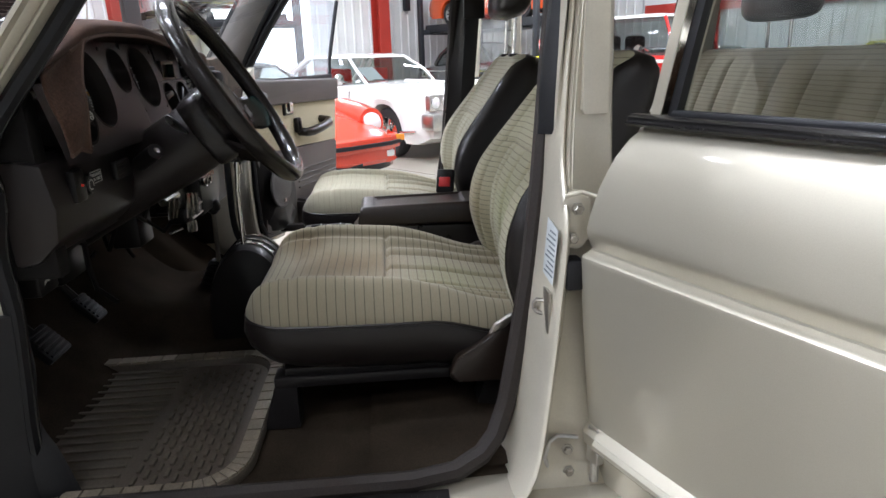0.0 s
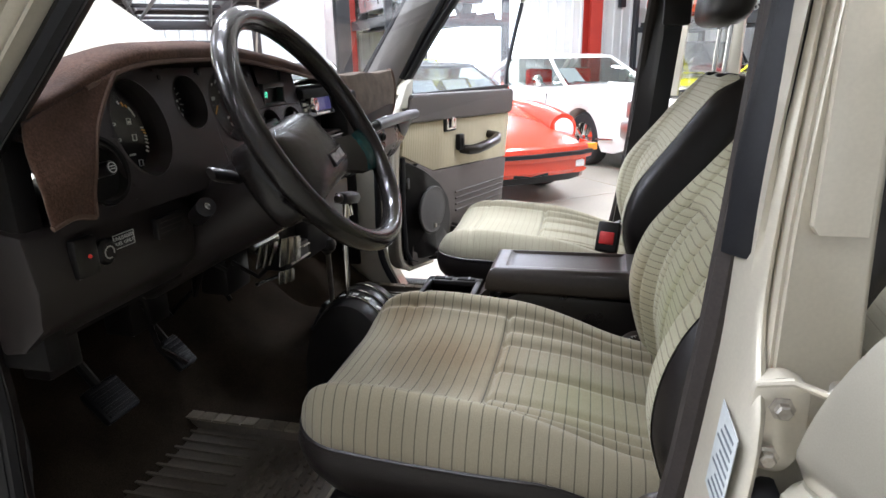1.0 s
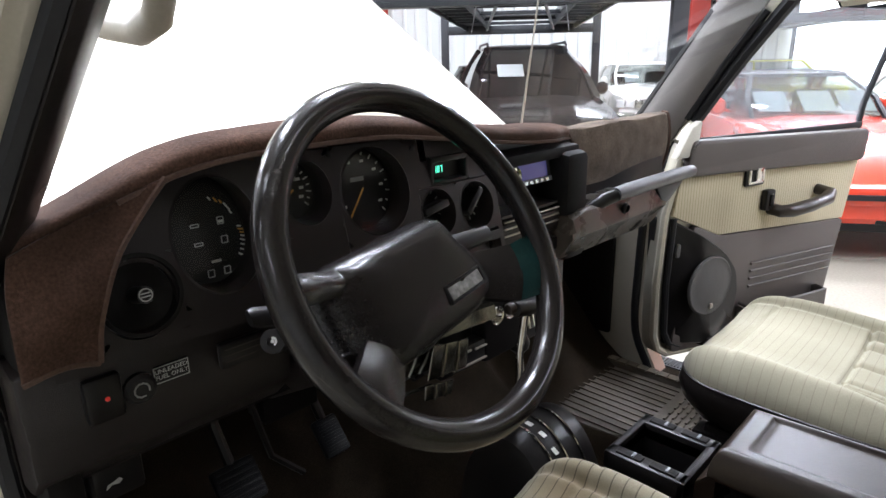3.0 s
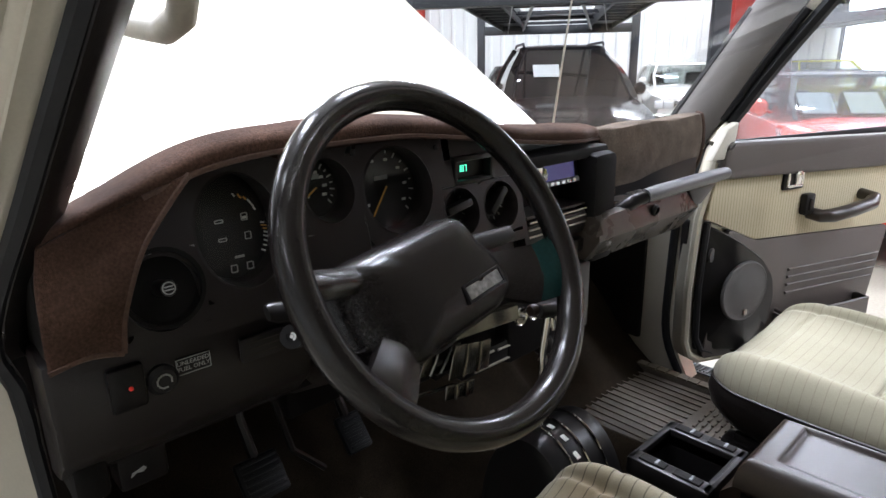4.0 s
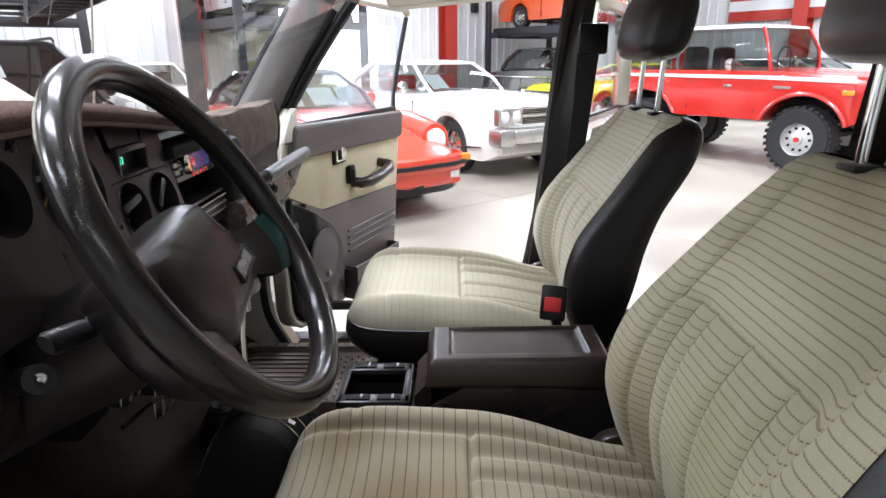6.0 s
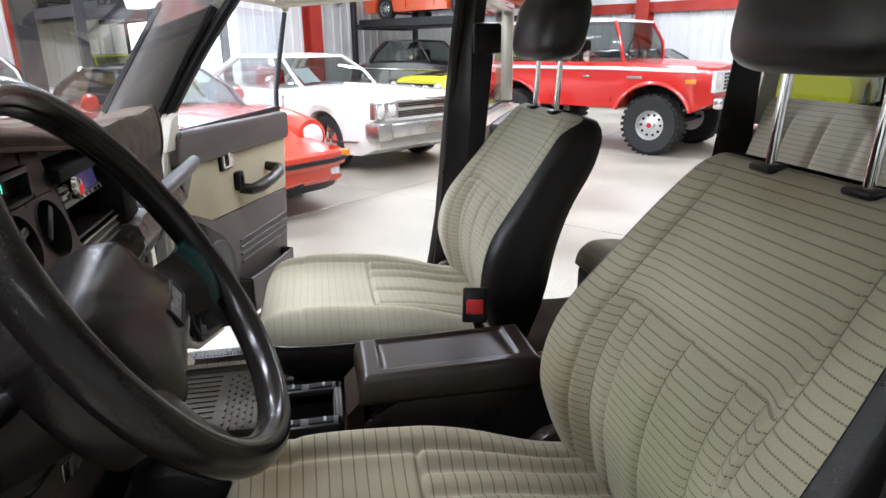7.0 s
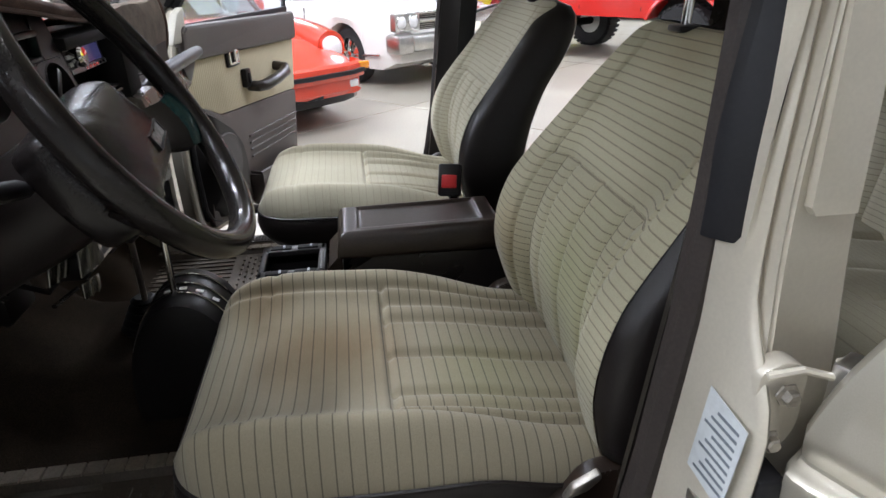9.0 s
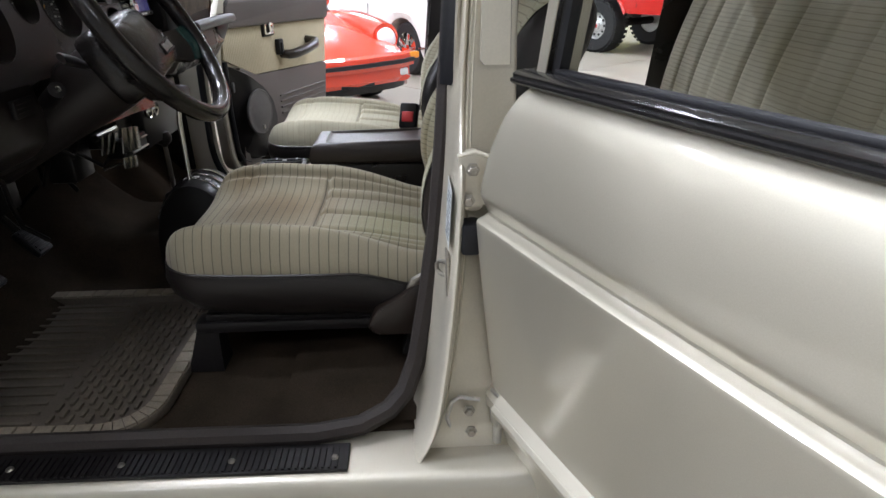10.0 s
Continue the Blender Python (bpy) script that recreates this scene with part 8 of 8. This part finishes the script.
pts = [(-0.74, 1.86), (-0.70, 2.06), (-0.5, 2.15), (0, 2.19), (0.5, 2.15), (0.70, 2.06), (0.74, 1.86)]
loft(bm, [[(x - 0.06, y, 0.44), (x + 0.02, y, 0.44), (x + 0.04, y, 0.50), (x + 0.03, y, 0.56), (x - 0.04, y, 0.575)] for y, x in pts])
bp_ = part("bumper", bm, P_RED, coupe, "red bumper with black rubber strip")
bm = B()
loft(bm, [[(x + 0.03, y * 1.004, 0.475), (x + 0.055, y * 1.01, 0.48), (x + 0.055, y * 1.01, 0.515), (x + 0.03, y * 1.004, 0.52)] for y, x in pts])
part("rubber_strip", bm, RUBBER, bp_)
bm = B()
loft(bm, [[(x - 0.12, y * 0.90, 0.30), (x - 0.03, y * 0.90, 0.30), (x - 0.005, y * 0.94, 0.34), (x - 0.01, y * 0.95, 0.44), (x - 0.12, y * 0.95, 0.44)] for y, x in pts])
part("front_apron", bm, P_RED, coupe)
bm = B()
loft(bm, [[(x - 0.14, y * 0.86, 0.235), (x - 0.05, y * 0.88, 0.235), (x - 0.03, y * 0.90, 0.305), (x - 0.14, y * 0.86, 0.305)] for y, x in pts])
part("air_dam", bm, BLACKP, coupe, "black lower lip")
bar(coupe, "plate_recess", BLACKP, 2.12, 2.165, -0.18, 0.18, 0.30, 0.42, 0.006, "empty black plate holder")

# white hardtop coupe
sp = dict(front=2.42, rear=-2.75, axles=(1.50, -1.42), r=0.335, low=0.22, track=0.76, tyre=0.20, paint=P_WHITE, style="spoke5", rim=CHROME,
          top=([-2.75, -2.5, -1.6, -1.1, 0.0, 0.9, 1.6, 2.2, 2.42], [0.80, 0.88, 0.93, 0.95, 0.97, 0.97, 0.955, 0.92, 0.86]),
          wid=([-2.75, -2.2, -1.0, 0.4, 1.5, 2.2, 2.42], [0.86, 0.93, 0.96, 0.95, 0.94, 0.92, 0.88]), bulge=0.04, shoulder=0.10,
          cabin=(-1.65, -1.0, 0.15, 0.78, 0.97, 1.385, 0.74, 0.62), papers=(-0.42,), mirror=CHROME, seams=(0.70, -0.62), arch=0.40, interior=P_RED2)
hard = make_car("hardtop_coupe", "white vintage two-door hardtop with chrome grille and four headlights", (-0.17, 10.28), sp)
for s in (-1, 1):
    bar(hard, "lamp_bezel", SATIN, 2.36, 2.46, s * 0.70 - 0.19, s * 0.70 + 0.19, 0.66, 0.86, 0.02, "chrome lamp bezel")
    for y in (0.61, 0.79):
        lamp(hard, 2.455, s * y, 0.76, 0.073)
    bar(hard, "bumper_end", SATIN, 2.30, 2.56, s * 0.80 - 0.13, s * 0.80 + 0.13, 0.42, 0.64, 0.05, "chrome bumper corner")
bar(hard, "grille_frame", CHROME, 2.38, 2.45, -0.52, 0.52, 0.835, 0.865, 0.008, "chrome grille frame")
bar(hard, "grille_frame", CHROME, 2.38, 2.46, -0.52, 0.52, 0.745, 0.785, 0.008, "chrome grille bar")
g = bar(hard, "grille", BLACKP, 2.36, 2.425, -0.52, 0.52, 0.66, 0.86, 0.004, "dark slatted grille")
for k in range(9):
    bar(hard, "grille_slat", STEEL, 2.42, 2.435, -0.52, 0.52, 0.672 + k * 0.021, 0.678 + k * 0.021, 0.001, parent=g)
bar(hard, "front_bumper", SATIN, 2.40, 2.58, -0.72, 0.72, 0.44, 0.63, 0.05, "broad chrome bumper")
bar(hard, "plate_holder", STEEL, 2.575, 2.59, -0.17, 0.17, 0.46, 0.60, 0.006)
bar(hard, "valance", P_WHITE, 2.2, 2.42, -0.8, 0.8, 0.30, 0.46, 0.03)
bm = B()
tube(bm, [(0.85, 0, 0.99), (1.7, 0, 0.975), (2.3, 0, 0.945)], 0.018, 8)
part("bonnet_crease", bm, P_WHITE, hard)
for s in (-1, 1):
    bm = B()
    tube(bm, [(2.2, s * 0.93, 0.40), (1.9, s * 0.945, 0.38)], 0.014, 6)
    tube(bm, [(1.08, s * 0.95, 0.36), (-1.0, s * 0.965, 0.36)], 0.014, 6)
    part("sill_trim", bm, CHROME, hard)
for s in (-1, 1):
    bm = B()
    tube(bm, [(0.82, s * 0.2, 1.0), (0.80, s * 0.55, 1.02)], 0.008, 6)
    part("wiper", bm, BLACKP, hard)

# red off-roader with a white hard top
sp = dict(front=1.93, rear=-1.9, axles=(1.17, -1.17), r=0.405, low=0.60, track=0.72, tyre=0.30, paint=P_RED2, style="mud", rim=mat("silver_wheel", (0.6, 0.6, 0.58), 0.4, metal=0.4, grain=0.05, stain=0.1),
          top=([-1.9, -1.0, 0.5, 0.8, 1.4, 1.93], [1.24, 1.25, 1.25, 1.245, 1.22, 1.18]), wid=([-1.9, -1.5, 0, 1.5, 1.93], [0.80, 0.83, 0.84, 0.84, 0.80]), bulge=0.02, shoulder=0.06, arch=0.57,
          cabin=(-1.80, -1.72, 0.42, 0.62, 1.25, 1.83, 0.76, 0.70), roof=P_WHITE, pillar_paint=P_RED2, seams=(0.55, -0.45), mirror=CHROME)
trail = make_car("off_roader", "bright red lifted vintage off-roader with white hard top and mud tyres", (4.37, 9.93), sp)
for s in (-1, 1):
    bm = B()
    loft(bm, [[(x, s * 0.835, z0), (x, s * 0.850, z0 + 0.006), (x, s * 0.850, z0 + 0.044), (x, s * 0.835, z0 + 0.05)] for x, z0 in ((-1.85, 1.13), (0.6, 1.125), (1.75, 1.10))])
    part("white_stripe", bm, P_WHITE, trail)
    for ax in (1.17, -1.17):
        bm = B()
        tube(bm, [(ax + 0.575 * math.cos(a), s * 0.845, 0.385 + 0.58 * math.sin(a)) for a in span(0.38, math.pi - 0.38, 25)], 0.028, 8)
        part("arch_flare", bm, P_RED2, trail)
    lamp(trail, 1.94, s * 0.60, 1.0, 0.10)
    bar(trail, "side_marker", LENS_A, 1.60, 1.74, s * 0.84 - 0.012, s * 0.84 + 0.012, 0.965, 1.02, 0.006, "amber side marker")
    bm = B()
    tube(bm, [(0.3, s * 0.80, 1.30), (0.28, s * 0.9, 1.34)], 0.01, 6)
    part("mirror_arm", bm, CHROME, trail)
    bm = B()
    rbox(bm, 0.1, 0.22, s * 0.845 - 0.012, s * 0.845 + 0.012, 1.02, 1.05, 0.006)
    part("door_handle", bm, CHROME, trail)
    bm = B()
    rbox(bm, 0.78, 1.0, s * 0.851 - 0.003, s * 0.851 + 0.003, 1.015, 1.05, 0.002)
    part("wing_badge", bm, STEEL, trail)
gf = bar(trail, "grille_panel", P_WHITE, 1.90, 1.95, -0.74, 0.74, 0.86, 1.13, 0.01, "white grille panel")
for i in range(9):
    for j in range(5):
        bar(trail, "grille_slot", BLACKP, 1.945, 1.955, -0.44 + i * 0.1, -0.365 + i * 0.1, 0.885 + j * 0.046, 0.916 + j * 0.046, 0.002, parent=gf)
bar(trail, "front_bumper", CHROME, 1.96, 2.08, -0.80, 0.80, 0.66, 0.80, 0.03, "chrome front bumper")
bm = B()
for s in (-1, 1):
    tube(bm, [(1.6, s * 0.4, 0.72), (0.2, s * 0.42, 0.66)], 0.05, 8)
    tube(bm, [(1.17, s * 0.55, 0.45), (1.25, s * 0.5, 0.85)], 0.035, 8)
tube(bm, [(1.3, -0.6, 0.42), (1.3, 0.6, 0.42)], 0.025, 8)
part("suspension", bm, DARK_ST, trail)
bm = B()
tube(bm, [(0.25 + 0.0 * math.cos(a), 0.38 + 0.18 * math.cos(a), 1.36 + 0.18 * math.sin(a)) for a in span(0, 2 * math.pi, 25)[:-1]], 0.012, 6, loop=True)
part("steering_wheel", bm, BLACKP, trail)

# yellow muscle coupe with a black bonnet
sp = dict(front=2.4, rear=-2.4, axles=(1.45, -1.35), r=0.33, low=0.2, track=0.78, tyre=0.22, paint=P_YEL, style="disc",
          top=([-2.4, -1.6, -1.0, 0, 0.7, 1.6, 2.2, 2.4], [0.80, 0.92, 0.95, 0.95, 0.95, 0.90, 0.83, 0.76]), wid=([-2.4, -1.4, 0, 1.4, 2.2, 2.4], [0.85, 0.95, 0.92, 0.95, 0.92, 0.86]), bulge=0.05, shoulder=0.13,
          cabin=(-1.7, -0.7, 0.0, 0.72, 0.95, 1.28, 0.70, 0.56), hood=(0.85, 2.1, 0.55), hood_paint=P_BLK, hood_label="matt black bonnet panel", seams=(0.6, -0.6), mirror=P_YEL)


def muscle(at, rot=FWD):
    c = make_car("muscle_coupe", "lime yellow muscle coupe with black bonnet panel and sport lamps", at, sp, rot)
    g = bar(c, "grille", BLACKP, 2.33, 2.42, -0.74, 0.74, 0.54, 0.70, 0.01, "black grille")
    for s in (-1, 1):
        lamp(c, 2.42, s * 0.76, 0.63, 0.085)
        bar(c, "sport_lamp", LENS_C, 2.40, 2.43, s * 0.40 - 0.09, s * 0.40 + 0.09, 0.585, 0.66, 0.01, "rectangular sport lamp")
    bm = B()
    rbox(bm, 2.415, 2.43, -0.05, 0.05, 0.59, 0.66, 0.006, m=None)
    part("grille_emblem", bm, CHROME, c)
    bar(c, "front_bumper", P_YEL, 2.36, 2.50, -0.86, 0.86, 0.40, 0.54, 0.04, "yellow bumper")
    bm = B()
    tube(bm, [(1.2, 0.5, 0.95), (1.18, 0.5, 1.5)], 0.008, 6)
    part("aerial", bm, CHROME, c)
    return c


muscle((4.18, 15.95), rot=-150)
# black vintage saloon beside it
sp = dict(front=2.4, rear=-2.5, axles=(1.5, -1.45), r=0.36, low=0.26, track=0.74, tyre=0.19, paint=P_BLK, style="disc", rim=CHROME,
          top=([-2.5, -2.2, -1.4, 0.4, 1.0, 1.9, 2.3, 2.4], [0.70, 0.95, 1.10, 1.15, 1.12, 1.05, 0.95, 0.82]), wid=([-2.5, -1.5, 0.3, 1.2, 2.1, 2.4], [0.70, 0.92, 0.88, 0.86, 0.78, 0.62]), bulge=0.06, shoulder=0.2,
          cabin=(-1.5, -0.9, 0.35, 0.85, 1.14, 1.66, 0.68, 0.58), seams=(0.6, -0.4), mirror=CHROME)
old = make_car("vintage_saloon", "black vintage saloon with chrome trim", (2.9, 18.4), sp)
for s in (-1, 1):
    lamp(old, 2.25, s * 0.60, 0.85, 0.10)
    bm = B()
    tube(bm, [(1.9, s * 0.86, 0.9), (-1.8, s * 0.92, 0.92)], 0.014, 6)
    part("side_trim", bm, CHROME, old)
bar(old, "front_bumper", CHROME, 2.42, 2.55, -0.8, 0.8, 0.42, 0.56, 0.04, "chrome bumper")
bar(old, "grille", CHROME, 2.3, 2.43, -0.32, 0.32, 0.58, 0.86, 0.03, "chrome grille")

# black sport utility car in front of the wagon, a white saloon beside it
sp = dict(front=2.3, rear=-2.4, axles=(1.42, -1.42), r=0.36, low=0.26, track=0.80, tyre=0.24, paint=P_BLK2, style="spoke5",
          top=([-2.4, -2.0, -1.0, 0.5, 0.9, 1.7, 2.1, 2.3], [0.95, 1.02, 1.03, 1.02, 0.98, 0.86, 0.76, 0.62]), wid=([-2.4, -1.5, 0, 1.5, 2.1, 2.3], [0.86, 0.96, 0.95, 0.95, 0.88, 0.76]), bulge=0.05, shoulder=0.16,
          cabin=(-2.2, -1.75, -0.15, 0.85, 1.01, 1.66, 0.88, 0.60), seams=(0.6, -0.5), mirror=P_BLK2, glass=SUV_GL)
suv = make_car("utility_car", "glossy black sport utility car with roof rails", (-5.28, 8.22), sp, rot=-46)
for s in (-1, 1):
    bm = B()
    tube(bm, [(-0.1, s * 0.56, 1.65), (-0.2, s * 0.56, 1.69), (-1.5, s * 0.58, 1.69), (-1.6, s * 0.58, 1.65)], 0.018, 8)
    part("roof_rail", bm, DARK_ST, suv)
    bar(suv, "headlight", GREY_ST, 2.10, 2.22, s * 0.64 - 0.15, s * 0.64 + 0.15, 0.62, 0.72, 0.04, "smoked headlight")
bm = B()
loft(bm, [[(x + d * 0.545, y, z + d * 0.839) for x, y, z in ((0.264, -0.464, 1.391), (0.264, -0.108, 1.391), (0.503, -0.108, 1.236), (0.503, -0.464, 1.236))] for d in (0.006, 0.012)])
part("notice_sheet", bm, PAPER, suv, "white paper sheet on the windscreen", smooth=0)
bar(suv, "grille", DARK_ST, 2.22, 2.34, -0.55, 0.55, 0.45, 0.62, 0.02, "dark grille")
sp = dict(front=2.4, rear=-2.5, axles=(1.45, -1.45), r=0.33, low=0.22, track=0.75, tyre=0.2, paint=P_WHITE, style="disc",
          top=([-2.5, -1.5, 0.0, 0.8, 1.6, 2.3, 2.4], [0.85, 0.95, 0.96, 0.96, 0.92, 0.85, 0.8]), wid=([-2.5, 0, 2.0, 2.4], [0.88, 0.93, 0.92, 0.86]), bulge=0.04, shoulder=0.12,
          cabin=(-1.6, -1.0, 0.15, 0.8, 0.96, 1.38, 0.72, 0.62), papers=(-0.3,), seams=(0.6, -0.5), mirror=P_WHITE)


def saloon(at, label, rot=FWD, paint=None, z=0.0):
    q = dict(sp)
    if paint:
        q["paint"] = paint
        q["mirror"] = paint
    c = make_car("saloon_car", label, at, q, rot, z)
    g = bar(c, "grille", CHROME, 2.36, 2.44, -0.5, 0.5, 0.60, 0.76, 0.01, "chrome grille")
    for s in (-1, 1):
        for y in (0.60, 0.76):
            bar(c, "headlight", LENS_C, 2.36, 2.45, s * y - 0.07, s * y + 0.07, 0.62, 0.75, 0.02, "square headlight")
    bar(c, "front_bumper", CHROME, 2.36, 2.54, -0.88, 0.88, 0.40, 0.54, 0.04, "chrome bumper")
    return c


saloon((-6.1, 13.4), "white saloon with square headlights and a notice in the windscreen")
saloon((-9.2, 12.0), "dark saloon parked under a lift", paint=P_BLK)
saloon((-4.6, 17.0), "yellow saloon parked by the sheet wall", paint=P_YEL)
saloon((7.6, 15.6), "silver vintage saloon by the end wall", paint=P_SILV)
saloon((11.6, 13.2), "lime yellow saloon parked across the hall", paint=P_YEL, rot=FWD + 90)
saloon((9.4, 17.2), "dark vintage car beyond the red off-roader", paint=P_BLK)
# cars up on lifts
lift(*in_hall(-5.31, 8.07), 90, "black four-post car lift raised over a black car", high=1.95, posts=2.6, length=6.2, width=2.8)
lift(*in_hall(-4.2, 15.2), 90, "black four-post car lift with its runways raised", high=2.0, posts=2.7)
lift(*in_hall(3.6, 19.2), 90, "black four-post car lift carrying a red car", high=2.0, posts=3.0)
saloon((3.6, 19.2), "orange-red vintage car raised on a lift", paint=P_ORG, z=2.21)
saloon((-4.2, 15.2), "dark blue-grey car raised on a lift", paint=P_SILV, z=2.21)

# ---- concrete slabs ----
floor = thing("floor", "pale concrete slab floor with sawn joints", "floor", (0.584, 7.0, 0), kind="structure", rot=40)
bm = B()
rbox(bm, -26, 26, -26, 26, -0.2, -0.012)
part("joint_bed", bm, CONC_JOINT, floor, smooth=0)
SL = 3.6
for i in range(-7, 7):
    for j in range(-7, 7):
        bm = B()
        rbox(bm, i * SL + 0.006, (i + 1) * SL - 0.006, j * SL + 0.006, (j + 1) * SL - 0.006, -0.1, 0.0, 0.004, 1)
        part("slab", bm, CONCRETE, floor, smooth=0)
